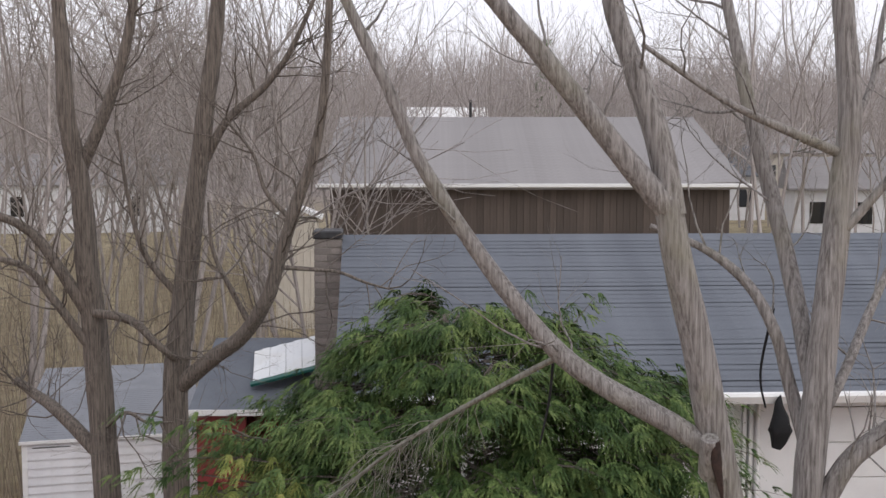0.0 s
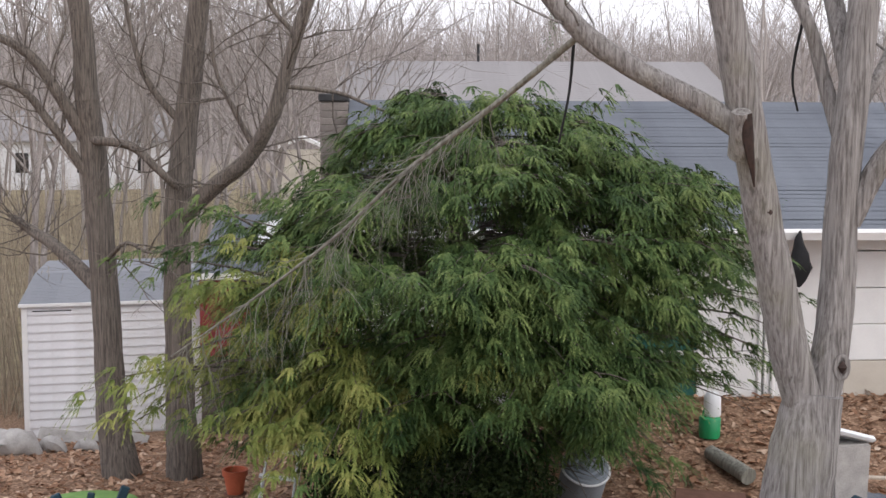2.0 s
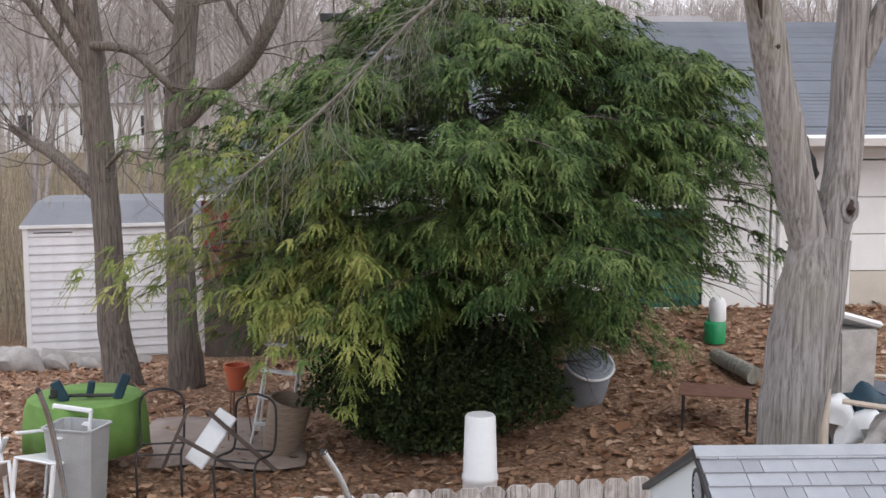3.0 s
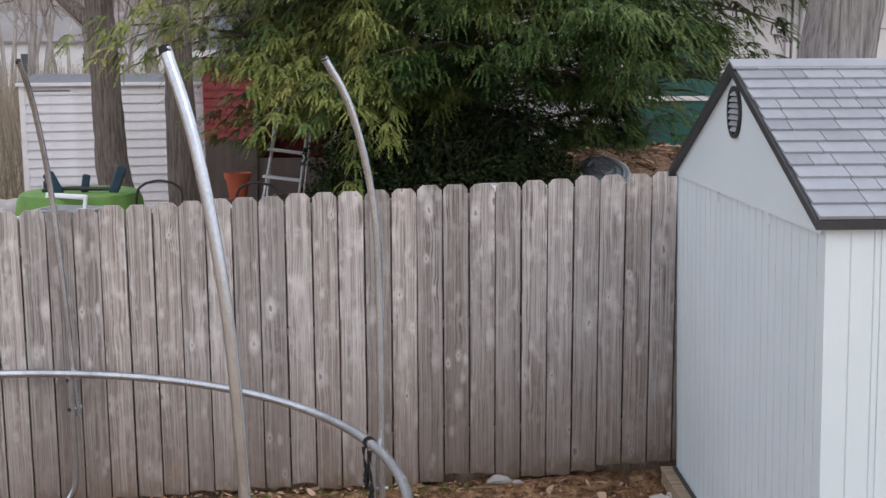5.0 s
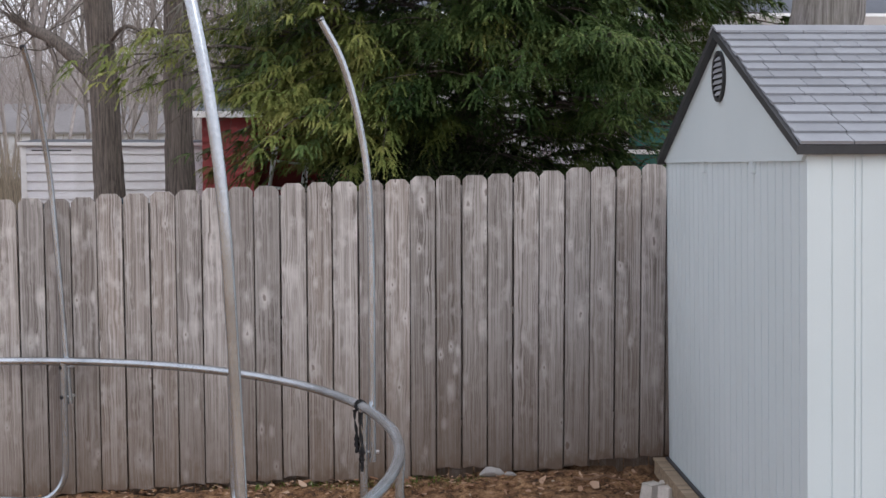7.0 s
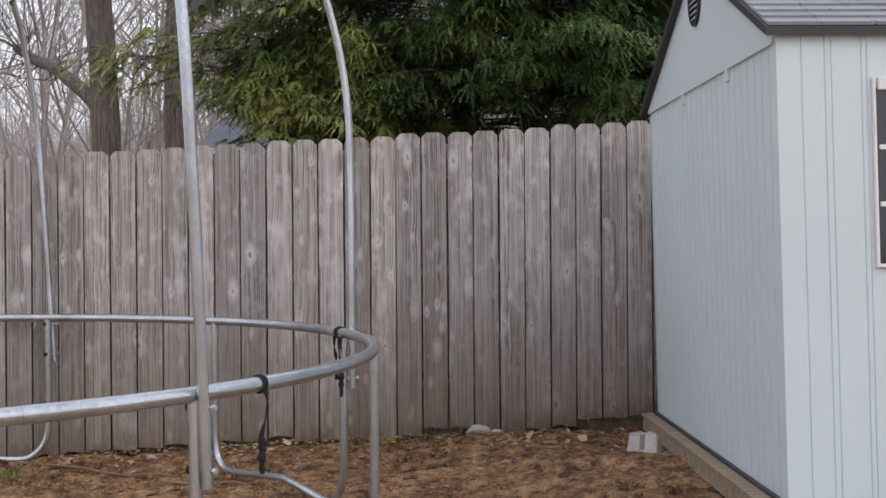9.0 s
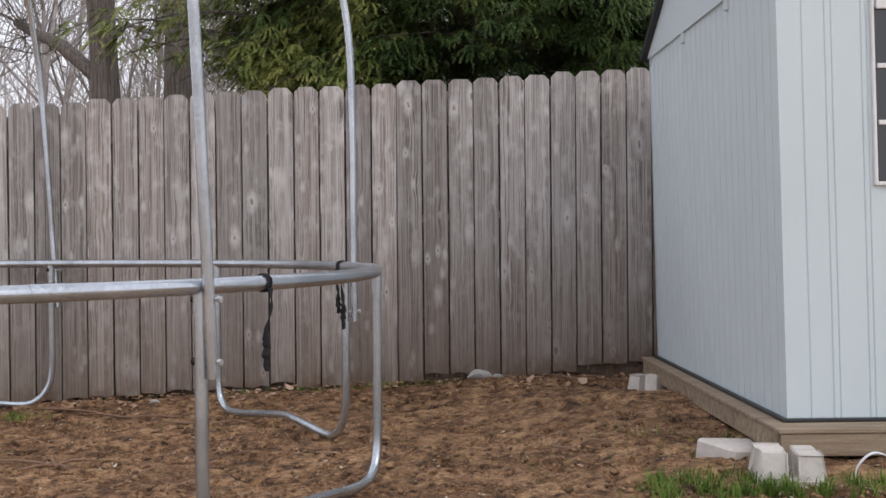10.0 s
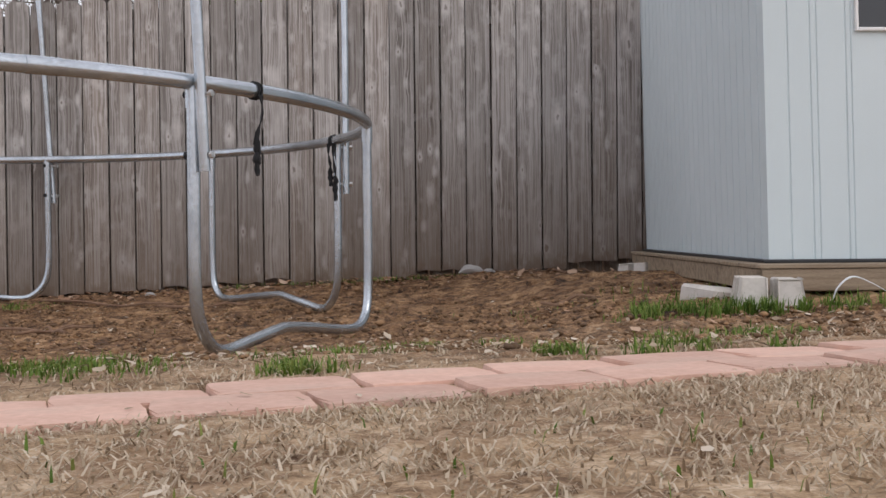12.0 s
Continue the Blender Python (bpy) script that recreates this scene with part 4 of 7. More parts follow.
def twigs_along(rng, line, count, length, radius, out, levels=1, up=0.1, droop=False):
    """Twigs that stand out from a limb."""
    pts = [np.array(p) for p in smooth_line(line, 4)]
    for _ in range(count):
        i = rng.integers(len(pts) // 4, len(pts) - 1)
        axis = pts[i + 1] - pts[i]
        axis /= np.linalg.norm(axis)
        side = rng.normal(0, 1, 3)
        side -= axis * side.dot(axis)
        side /= np.linalg.norm(side)
        way = axis * 0.6 + side
        if droop:
            way[2] -= 0.7
        grow(rng, pts[i], way, length * rng.uniform(0.5, 1.2), radius * rng.uniform(0.6, 1.1), levels, out, 4, 0.22, up)


def tree(name, at, label, material, limbs, seed, twig_count, twig_length, twig_radius, levels=2, group="", slim=1.0):
    """A bare tree of named limbs: (part, radii, points)."""
    ob = thing(name, at, label, "tree", group)
    rng = np.random.default_rng(seed)
    out = []
    for kind, radii, pts in limbs:
        local = [(x - at[0], y - at[1], z - at[2]) for x, y, z in pts]
        radii = [r * (1.0 if kind == "trunk" else slim) for r in radii]
        bm = bmesh.new()
        tube(bm, local, radii, 14 if max(radii) > 0.1 else 9, 0.10, steps=6)
        part(kind, bm, material, ob, smooth=True)
        if kind == "limb":
            twigs_along(rng, local, max(3, int(twig_count * max(radii) / 0.08)), twig_length, twig_radius, out, levels)
    sticks("crown", out, material, "", "", ob)
    return ob


def big_tree():
    limbs = [
        ("trunk", (0.282, 0.249, 0.235, 0.23, 0.221, 0.188), [(2.17, 8.32, 0.0), (2.2, 8.3, 0.9), (2.21, 8.3, 1.83), (2.24, 8.3, 2.35), (2.30, 8.3, 2.85), (2.36, 8.3, 3.25)]),
        ("stem", (0.143, 0.147, 0.133, 0.124, 0.122, 0.118, 0.109, 0.102), [(2.36, 8.3, 2.9), (2.17, 8.25, 3.56), (2.02, 8.2, 4.17), (1.90, 8.13, 4.65), (1.80, 8.08, 5.1), (1.69, 8.05, 5.6), (1.54, 8.0, 6.19), (1.46, 8.0, 6.6)]),
        ("stem", (0.143, 0.139, 0.126, 0.118, 0.118, 0.109, 0.101, 0.0924, 0.0756), [(2.34, 8.32, 2.9), (2.47, 8.35, 3.48), (2.52, 8.4, 4.05), (2.53, 8.4, 4.64), (2.58, 8.42, 5.15), (2.65, 8.45, 5.9), (2.74, 8.5, 6.68), (2.78, 8.5, 7.18), (2.70, 8.58, 8.3)]),
        ("limb", (0.0989, 0.0903, 0.0817, 0.0731, 0.0619, 0.0516, 0.0344), [(1.50, 8.0, 6.5), (1.23, 7.95, 6.8), (0.93, 7.9, 7.16), (0.64, 7.85, 7.5), (0.32, 7.8, 7.87), (0.07, 7.8, 8.2), (-0.4, 7.7, 9.1)]),
        ("limb", (0.101, 0.0989, 0.0903, 0.0817, 0.0774, 0.0516), [(1.50, 8.0, 6.5), (1.42, 8.05, 6.94), (1.28, 8.1, 7.38), (1.14, 8.15, 7.78), (1.06, 8.2, 8.19), (0.8, 8.4, 9.4)]),
        ("limb", (0.086, 0.0843, 0.0817, 0.0757, 0.0671, 0.0602, 0.0568, 0.0533, 0.0473, 0.043, 0.0344), [(1.83, 8.06, 4.92), (1.5, 8.1, 5.13), (1.13, 8.15, 5.33), (0.79, 8.2, 5.57), (0.45, 8.2, 5.97), (0.18, 8.2, 6.34), (-0.04, 8.2, 6.68), (-0.17, 8.2, 6.91), (-0.34, 8.2, 7.31), (-0.52, 8.2, 7.68), (-0.9, 8.2, 8.5)]),
        ("limb", (0.086, 0.086, 0.0791, 0.0602), [(2.58, 8.4, 4.35), (2.75, 8.35, 4.74), (2.92, 8.3, 4.94), (3.3, 8.2, 5.25)]),
        ("limb", (0.0602, 0.0533, 0.0499, 0.043, 0.0344, 0.0215), [(2.55, 8.46, 4.8), (2.44, 8.6, 5.3), (2.33, 8.6, 5.66), (2.17, 8.7, 5.97), (1.89, 8.8, 6.21), (1.5, 8.9, 6.38)]),
        ("limb", (0.0774, 0.0731, 0.0688, 0.0645, 0.0585, 0.043), [(2.57, 8.44, 5.25), (2.51, 8.7, 5.85), (2.39, 8.9, 6.53), (2.28, 9.0, 6.98), (2.19, 9.1, 7.47), (2.0, 9.3, 8.5)]),
        ("limb", (0.0473, 0.043, 0.0396, 0.0258), [(2.58, 8.42, 5.0), (2.83, 8.6, 5.38), (3.04, 8.8, 5.72), (3.4, 9.1, 6.3)]),
        ("limb", (0.043, 0.0361, 0.0258, 0.0172), [(2.72, 8.5, 6.9), (2.3, 8.3, 7.05), (1.85, 8.2, 7.25), (1.3, 8.1, 7.6)]),
        ("limb", (0.043, 0.0344, 0.0258, 0.0129), [(2.68, 8.46, 6.3), (3.0, 8.4, 6.7), (3.25, 8.3, 7.1), (3.6, 8.2, 7.7)]),
        ("limb", (0.0344, 0.0275, 0.0215, 0.0103), [(2.75, 8.5, 7.0), (3.0, 8.7, 7.4), (3.1, 8.8, 7.9), (3.3, 8.9, 8.6)]),
    ]
    at = (2.17, 8.32, float(lie(2.17, 8.32)))
    ob = tree("maple_tree", at, "tall bare forked maple with pale grey furrowed bark", M["bark_pale"], limbs, 7, 9, 1.0, 0.013, slim=0.88)
    ax, ay, az = at
    # the sawn limb and its dark rotted scar
    bm = bmesh.new()
    tube(bm, [(1.80 - ax, 8.06 - ay, 4.80 - az), (1.755 - ax, 7.95 - ay, 5.00 - az), (1.745 - ax, 7.92 - ay, 5.06 - az)], (0.10, 0.062, 0.055), 12, 0.12, steps=4)
    stub = part("stub", bm, M["bark_pale"], ob, smooth=True)
    bm = bmesh.new()
    tube(bm, [(1.765 - ax, 7.915 - ay, 5.045 - az), (1.79 - ax, 7.93 - ay, 4.90 - az), (1.82 - ax, 7.955 - ay, 4.76 - az), (1.855 - ax, 7.995 - ay, 4.60 - az)], (0.04, 0.034, 0.022, 0.006), 10, 0.35, steps=5)
    part("scar", bm, M["cut"], stub, "dark rotted scar", smooth=True)
    for x, y, z, r in ((2.51, 8.222, 3.43, 0.04), (1.97, 8.07, 4.44, 0.03)):
        bm = bmesh.new()
        tube(bm, [(x - ax + r * math.cos(a), y - ay, z - az + 1.9 * r * math.sin(a)) for a in np.linspace(0, 2 * math.pi, 13)[:-1]], (0.016, 0.016), 7, 0.3, closed=True, steps=1)
        bmesh.ops.scale(bm, vec=(1, 0.45, 1), space=Matrix.Translation((0, -(y - ay), 0)), verts=bm.verts[:])
        knot = part("knot", bm, M["bark_pale"], ob, "healed knot", smooth=True)
        bm = bmesh.new()
        tube(bm, [(x - ax, y - ay - 0.006, z - az - r), (x - ax, y - ay - 0.006, z - az), (x - ax, y - ay - 0.006, z - az + r)], (0.004, 0.8 * r, 0.004), 8, steps=3)
        part("hole", bm, M["cut"], knot, smooth=True)
    bm = bmesh.new()
    tube(bm, [(2.33 - ax, 8.055 - ay, 1.0 - az), (2.34 - ax, 8.05 - ay, 1.9 - az), (2.375 - ax, 8.06 - ay, 2.3 - az)], (0.035, 0.03, 0.006), 7, 0.2, steps=4)
    part("split", bm, M["cambium"], ob, "pale strip of bared wood", smooth=True)
    # a fine hanging stem on the limbs
    for line in ([(2.36, 8.75, 5.80), (2.29, 8.75, 5.45), (2.28, 8.75, 5.26), (2.32, 8.75, 5.08)], [(0.77, 8.42, 5.52), (0.75, 8.5, 5.19), (0.69, 8.55, 4.86)]):
        bm = bmesh.new()
        tube(bm, [(x - ax, y - ay, z - az) for x, y, z in line], (0.011, 0.007), 6, steps=5)
        part("vine", bm, M["rubber"], ob, "thin black hanging vine", smooth=True)
    # the dead grey branch that hangs over the conifer
    dead = [(0.80, 8.2, 5.55), (0.58, 8.5, 5.37), (0.27, 8.85, 5.12), (-0.10, 9.1, 4.85), (-0.42, 9.3, 4.6), (-0.87, 9.6, 4.18), (-1.3, 9.9, 3.84), (-1.83, 10.2, 3.45), (-2.4, 10.4, 3.05)]
    bm = bmesh.new()
    tube(bm, [(x - ax, y - ay, z - az) for x, y, z in dead], (0.024, 0.007), 8, 0.12, steps=5)
    limb = part("dead_branch", bm, M["bark_dead"], ob, "dead grey branch with lichen", smooth=True)
    rng = np.random.default_rng(21)
    out = []
    twigs_along(rng, [(x - ax, y - ay, z - az) for x, y, z in dead], 85, 0.75, 0.005, out, 2, -0.2, True)
    sticks("dead_crown", out, M["bark_dead"], "", "", limb)


def tree_pair():
    a = [
        ("trunk", (0.27, 0.21, 0.195, 0.185, 0.175, 0.16, 0.145), [(-4.38, 15.6, 0.35), (-4.50, 15.6, 1.0), (-4.54, 15.6, 1.7), (-4.56, 15.6, 2.5), (-4.62, 15.6, 3.7), (-4.66, 15.5, 4.8), (-4.68, 15.4, 5.4)]),
        ("stem", (0.15, 0.13, 0.11, 0.095, 0.06), [(-4.68, 15.4, 5.35), (-4.72, 15.3, 6.49), (-4.84, 15.2, 7.41), (-4.88, 15.2, 8.39), (-5.0, 15.2, 10.0)]),
        ("limb", (0.085, 0.075, 0.065, 0.045), [(-4.71, 15.32, 6.7), (-4.32, 15.2, 7.5), (-4.02, 15.1, 8.32), (-3.8, 15.1, 9.6)]),
        ("limb", (0.095, 0.08, 0.068, 0.055, 0.04, 0.02), [(-4.68, 15.5, 4.75), (-4.96, 15.3, 5.34), (-5.28, 15.2, 5.85), (-5.66, 15.1, 6.1), (-6.05, 15.0, 6.14), (-6.8, 14.9, 6.5)]),
        ("limb", (0.10, 0.085, 0.07, 0.055), [(-4.62, 15.6, 2.9), (-5.25, 15.85, 3.42), (-5.67, 16.1, 3.62), (-5.97, 16.2, 3.8)]),
        ("limb", (0.065, 0.055, 0.045, 0.025), [(-4.66, 15.5, 4.3), (-5.12, 15.3, 5.05), (-5.43, 15.2, 5.46), (-6.0, 15.0, 5.65)]),
        ("limb", (0.06, 0.055, 0.05, 0.04), [(-4.66, 15.4, 4.85), (-4.08, 15.2, 4.77), (-3.73, 15.1, 4.49), (-3.5, 15.3, 4.2)]),
        ("limb", (0.03, 0.026, 0.02, 0.012), [(-4.55, 15.5, 3.3), (-4.2, 15.3, 3.55), (-3.9, 15.2, 3.45), (-3.5, 15.0, 3.5)]),
    ]
    b = [
        ("trunk", (0.25, 0.195, 0.18, 0.17, 0.165, 0.16), [(-3.57, 15.6, 0.35), (-3.6, 15.5, 1.3), (-3.61, 15.5, 2.4), (-3.6, 15.45, 3.3), (-3.56, 15.4, 4.08), (-3.5, 15.4, 4.6)]),
        ("stem", (0.165, 0.15, 0.13, 0.11, 0.1, 0.06), [(-3.5, 15.4, 4.5), (-3.43, 15.4, 5.12), (-3.24, 15.3, 6.42), (-3.08, 15.2, 7.41), (-2.93, 15.2, 8.46), (-2.8, 15.2, 10.0)]),
        ("limb", (0.12, 0.105, 0.095, 0.088, 0.082, 0.075, 0.065, 0.055, 0.045), [(-3.56, 15.4, 3.85), (-3.07, 15.2, 4.26), (-2.6, 15.0, 4.62), (-2.27, 14.8, 5.1), (-2.12, 14.75, 5.52), (-1.9, 14.7, 6.21), (-1.65, 14.7, 6.9), (-1.52, 14.7, 7.65), (-1.44, 14.7, 8.8)]),
        ("limb", (0.032, 0.026, 0.022, 0.018, 0.01), [(-2.13, 14.75, 5.5), (-1.7, 14.9, 5.46), (-1.41, 15.1, 5.41), (-1.06, 15.2, 5.26), (-0.7, 15.3, 5.15)]),
        ("limb", (0.065, 0.055, 0.045, 0.035, 0.02), [(-3.22, 15.3, 6.6), (-2.82, 15.2, 7.3), (-2.3, 15.1, 7.75), (-1.93, 15.0, 8.24), (-1.5, 15.0, 9.2)]),
        ("limb", (0.04, 0.033, 0.026, 0.015), [(-2.5, 14.95, 4.75), (-2.75, 14.9, 5.25), (-2.95, 14.9, 5.7), (-3.0, 14.9, 6.3)]),
        ("limb", (0.05, 0.04, 0.03, 0.015), [(-3.45, 15.4, 5.0), (-3.9, 15.3, 5.6), (-4.1, 15.3, 6.3), (-4.2, 15.2, 7.2)]),
        ("limb", (0.035, 0.028, 0.02, 0.012), [(-1.95, 14.7, 6.1), (-2.25, 14.7, 6.45), (-2.4, 14.7, 6.9), (-2.7, 14.6, 7.3)]),
    ]
    tree("forked_tree", (-4.38, 15.6, 0.35), "bare tree with dark bark and a broken side limb", M["bark_dark"], a, 11, 21, 1.5, 0.015, group="bare trees by the white shed")
    tree("forked_tree", (-3.57, 15.6, 0.35), "bare tree with dark bark and a long curving limb", M["bark_dark"], b, 12, 21, 1.5, 0.015, group="bare trees by the white shed")


# ---- the big conifer ----
CZ = [0.9, 1.3, 1.7, 2.1, 2.5, 3.0, 3.5, 4.0, 4.5, 5.0, 5.4]
REACH = {
    "right": [0.3, 1.0, 1.6, 2.4, 3.0, 3.3, 3.4, 3.3, 2.9, 1.9, 0.7],
    "front": [0.2, 0.3, 0.6, 1.3, 2.3, 2.9, 2.8, 2.5, 2.1, 1.4, 0.6],
    "left": [0.4, 1.2, 1.6, 2.0, 2.3, 2.6, 2.8, 2.5, 1.6, 1.05, 0.5],
    "back": [1.2, 1.8, 2.2, 2.5, 2.8, 2.8, 2.7, 2.5, 2.1, 1.4, 0.5],
}


def bough(rng, p, way, length, droop, density, sprays, wood, size=1.0, bare=0.3):
    """A branch that arches over and carries short hanging sprays along its outer part."""
    n = 6
    pts = [np.array(p, float)]
    d = np.array(way, float)
    for i in range(n):
        d = d + np.array([0, 0, -droop / n]) + rng.normal(0, 0.07, 3)
        d /= np.linalg.norm(d)
        pts.append(pts[-1] + d * length / n)
    for i in range(n):
        wood.append((pts[i], pts[i + 1], 0.009 * (1 - i / n) * (0.3 + length) + 0.002, 0.009 * (1 - (i + 1) / n) * (0.3 + length) + 0.0015))
    count = max(2, int(density * length + 0.5))
    for k in range(count):
        s = (bare + (1 - bare) * (k + rng.random()) / count) * (n - 0.01)
        i = int(s)
        at = pts[i] + (pts[i + 1] - pts[i]) * (s - i) + rng.normal(0, 0.06, 3)
        axis = pts[i + 1] - pts[i]
        axis = axis / np.linalg.norm(axis)
        side = np.cross(axis, [0, 0, 1.0])
        side = side / max(np.linalg.norm(side), 1e-6)
        turn = rng.uniform(0.25, 1.25) * (1 if k % 2 else -1) * (1.15 - 0.8 * s / n)
        head = axis * math.cos(turn) + side * math.sin(turn)
        head[2] = rng.uniform(-0.5, 0.05)
        head = head / np.linalg.norm(head)
        across = np.cross(head, [0, 0, 1.0])
        across = across / max(np.linalg.norm(across), 1e-6)
        reach = rng.uniform(0.15, 0.30) * size
        for q in range(7):
            fan = (q - 3) * 0.31 + rng.normal(0, 0.09)
            out = head * math.cos(fan) + across * math.sin(fan) + np.array([0, 0, rng.normal(0, 0.06)])
            out /= np.linalg.norm(out)
            sprays.append((at, out, reach * rng.uniform(0.75, 1.15) * (1 - 0.3 * abs(fan))))


def spray_mesh(rng, sprays, per, grain=1.0):
    """Pointed needles in two ranks along every hanging finger of a spray."""
    at = np.array([l[0] for l in sprays])
    out = np.array([l[1] for l in sprays])
    reach = np.array([l[2] for l in sprays])
    n = len(at)
    s = np.tile(np.linspace(0.08, 1.0, per), n)
    A, O, L = (np.repeat(v, per, axis=0) for v in (at, out, reach))
    m = len(s)
    drop = np.repeat(rng.uniform(0.25, 0.65, n), per)
    base = A + O * (L * s)[:, None]
    base[:, 2] -= drop * L * s ** 2
    run = O.copy()
    run[:, 2] -= 2 * drop * s
    run /= np.linalg.norm(run, axis=1, keepdims=True)
    side = np.cross(O, [0, 0, 1.0])
    side /= np.maximum(np.linalg.norm(side, axis=1, keepdims=True), 1e-6)
    sign = np.where(np.arange(m) % 2, 1.0, -1.0)[:, None]
    d = run + side * sign * rng.uniform(0.35, 0.85, (m, 1)) * (1.1 - 0.6 * s[:, None]) + rng.normal(0, 0.12, (m, 3))
    d /= np.linalg.norm(d, axis=1, keepdims=True)
    length = rng.uniform(0.027, 0.043, (m, 1)) * (1.15 - 0.4 * s[:, None]) * grain
    flat = np.cross(d, np.cross(side, run) + rng.normal(0, 0.25, (m, 3)))
    flat /= np.maximum(np.linalg.norm(flat, axis=1, keepdims=True), 1e-6)
    w = length * rng.uniform(0.20, 0.32, (m, 1))
    v = np.stack([base - flat * w, base + flat * w, base + d * length], 1).reshape(-1, 3)
    return v, np.arange(3 * m).reshape(-1, 3)


def conifer():
    cx, cy = 0.0, 12.9
    g = float(lie(cx, cy))
    ob = thing("conifer", (cx, cy, g), "broad drooping evergreen conifer with dense green sprays", "tree")
    rng = np.random.default_rng(33)
    bm = bmesh.new()
    tube(bm, [(0, 0, -0.1), (0.05, 0, 1.5), (0, 0.05, 3.0), (-0.05, 0, 4.2), (0, 0, 5.2 - g)], (0.2, 0.16, 0.12, 0.07, 0.02), 12, 0.1)
    part("trunk", bm, M["bark_dark"], ob, smooth=True)
    dark, young, wood = [], [], []
    pads = 112
    for k in range(pads):
        # one pad: a leading bough with side boughs forking off it, sprays hanging from all
        z = 1.4 + 4.0 * ((k + rng.random()) / pads) ** 0.95
        az = -rng.uniform(-0.15, math.pi + 0.15) if rng.random() < 0.76 else rng.uniform(0, math.pi)
        c, s = math.cos(az), math.sin(az)
        rx = np.interp(z, CZ, REACH["right" if c > 0 else "left"])
        ry = np.interp(z, CZ, REACH["front" if s < 0 else "back"])
        reach = 1 / math.sqrt((c / rx) ** 2 + (s / ry) ** 2)
        reach *= min(1.1, 0.95 + 0.3 * noise.noise(Vector((c * 1.9, s * 1.9, z * 1.5))) + rng.uniform(-0.16, 0.1))
        tip = 1.6 < z < 3.9 and ((c < -0.25 and rng.random() < 0.85) or (s < -0.6 and c < 0.15 and z < 3.0 and rng.random() < 0.75))
        sprays = young if tip else dark
        rise = rng.uniform(0.12, 0.4)
        start = 0.3 * reach
        root = np.array([c * start, s * start, z - g - 0.08 * reach])
        bough(rng, root, (c, s, rise), reach - start, rng.uniform(0.4, 0.7), 9.0, sprays, wood, 1.1, 0.35)
        for b in range(7):
            share = rng.uniform(0.15, 0.8)
            turn = (1 if b % 2 else -1) * rng.uniform(0.35, 0.85)
            cc, ss = math.cos(az + turn), math.sin(az + turn)
            p = root + np.array([c, s, rise * (0.75 - 0.6 * share)]) * (reach - start) * share
            bough(rng, p, (cc, ss, rng.uniform(0.0, 0.3)), (reach - start) * (1 - share) * 0.85 + 0.2, rng.uniform(0.35, 0.75), 10.5, sprays, wood, 1.05, 0.3)
    for k in range(430):
        # the shaded inside
        z, az = rng.uniform(1.2, 5.2), rng.uniform(0, 2 * math.pi)
        c, s = math.cos(az), math.sin(az)
        reach = rng.uniform(0.4, 0.75) * np.interp(z, CZ, REACH["right" if c > 0 else "left"])
        if s < 0:
            reach = min(reach, 0.6 * np.interp(z, CZ, REACH["front"]))
        bough(rng, (0.2 * reach * c, 0.2 * reach * s, z - g), (c, s, 0.25), 0.8 * reach, 0.7, 5.0, dark, wood, 1.2)
    # long boughs that reach out over the yard, and the leaning leaders
    for p, way, length, droop, kin in (
        ((-0.45, -1.2, 2.0), (-0.03, -1, 0.2), 1.9, 1.35, 3), ((-0.95, -1.0, 2.05), (-0.12, -1, 0.2), 1.7, 0.9, 4), ((0.0, -1.0, 2.15), (0.1, -1, 0.2), 1.6, 0.8, 3),
        ((-1.3, -1.0, 1.9), (-0.78, -0.62, 0.42), 2.5, 0.8, 6), ((-1.2, -0.8, 2.5), (-0.8, -0.6, 0.6), 2.3, 0.55, 5), ((-1.2, -0.5, 2.9), (-0.85, -0.5, 0.6), 2.1, 0.6, 4),
        ((-1.1, -1.2, 1.7), (-0.7, -0.8, 0.3), 1.7, 0.75, 7), ((-1.4, -0.7, 1.7), (-0.9, -0.5, 0.2), 1.3, 0.9, 5),
        ((-1.0, -0.9, 1.8), (-0.5, -1, 0.25), 1.9, 0.55, 7), ((-0.7, -1.1, 1.85), (-0.2, -1, 0.25), 1.9, 0.6, 6),
        ((0.7, -0.4, 1.35), (1, -0.2, 0.2), 1.0, 0.5, 7), ((0.7, -0.2, 1.8), (1, -0.1, 0.2), 1.1, 0.5, 7), ((1.9, -0.4, 1.95), (1, -0.1, 0.25), 1.4, 1.1, 4), ((2.0, -0.3, 2.5), (1, -0.1, 0.3), 1.6, 0.7, 5), ((1.7, -0.3, 3.3), (1, -0.1, 0.35), 1.5, 0.7, 5), ((-1.2, 0.0, 3.0), (-1, 0.0, 0.35), 1.5, 0.6, 5),
        ((0.9, 0, 3.9), (0.6, 0, 0.8), 1.0, 0.25, 3), ((1.6, 0, 3.6), (0.7, 0, 0.6), 0.9, 0.4, 3), ((0.2, 0, 4.0), (0.5, -0.2, 0.8), 0.7, 0.3, 3), ((-0.4, 0, 3.9), (-0.5, -0.2, 0.8), 0.6, 0.3, 3),
    ):
        for k in range(kin):
            q = np.array(p) + rng.normal(0, 0.15, 3)
            w = np.array(way) + rng.normal(0, 0.13, 3)
            bough(rng, q, w / np.linalg.norm(w), length * rng.uniform(0.7, 1.05), droop, 10.0, dark if p[0] > 0.5 or p[2] > 2.7 or k % 5 == 4 else young, wood, rng.uniform(0.8, 1.1), 0.1)

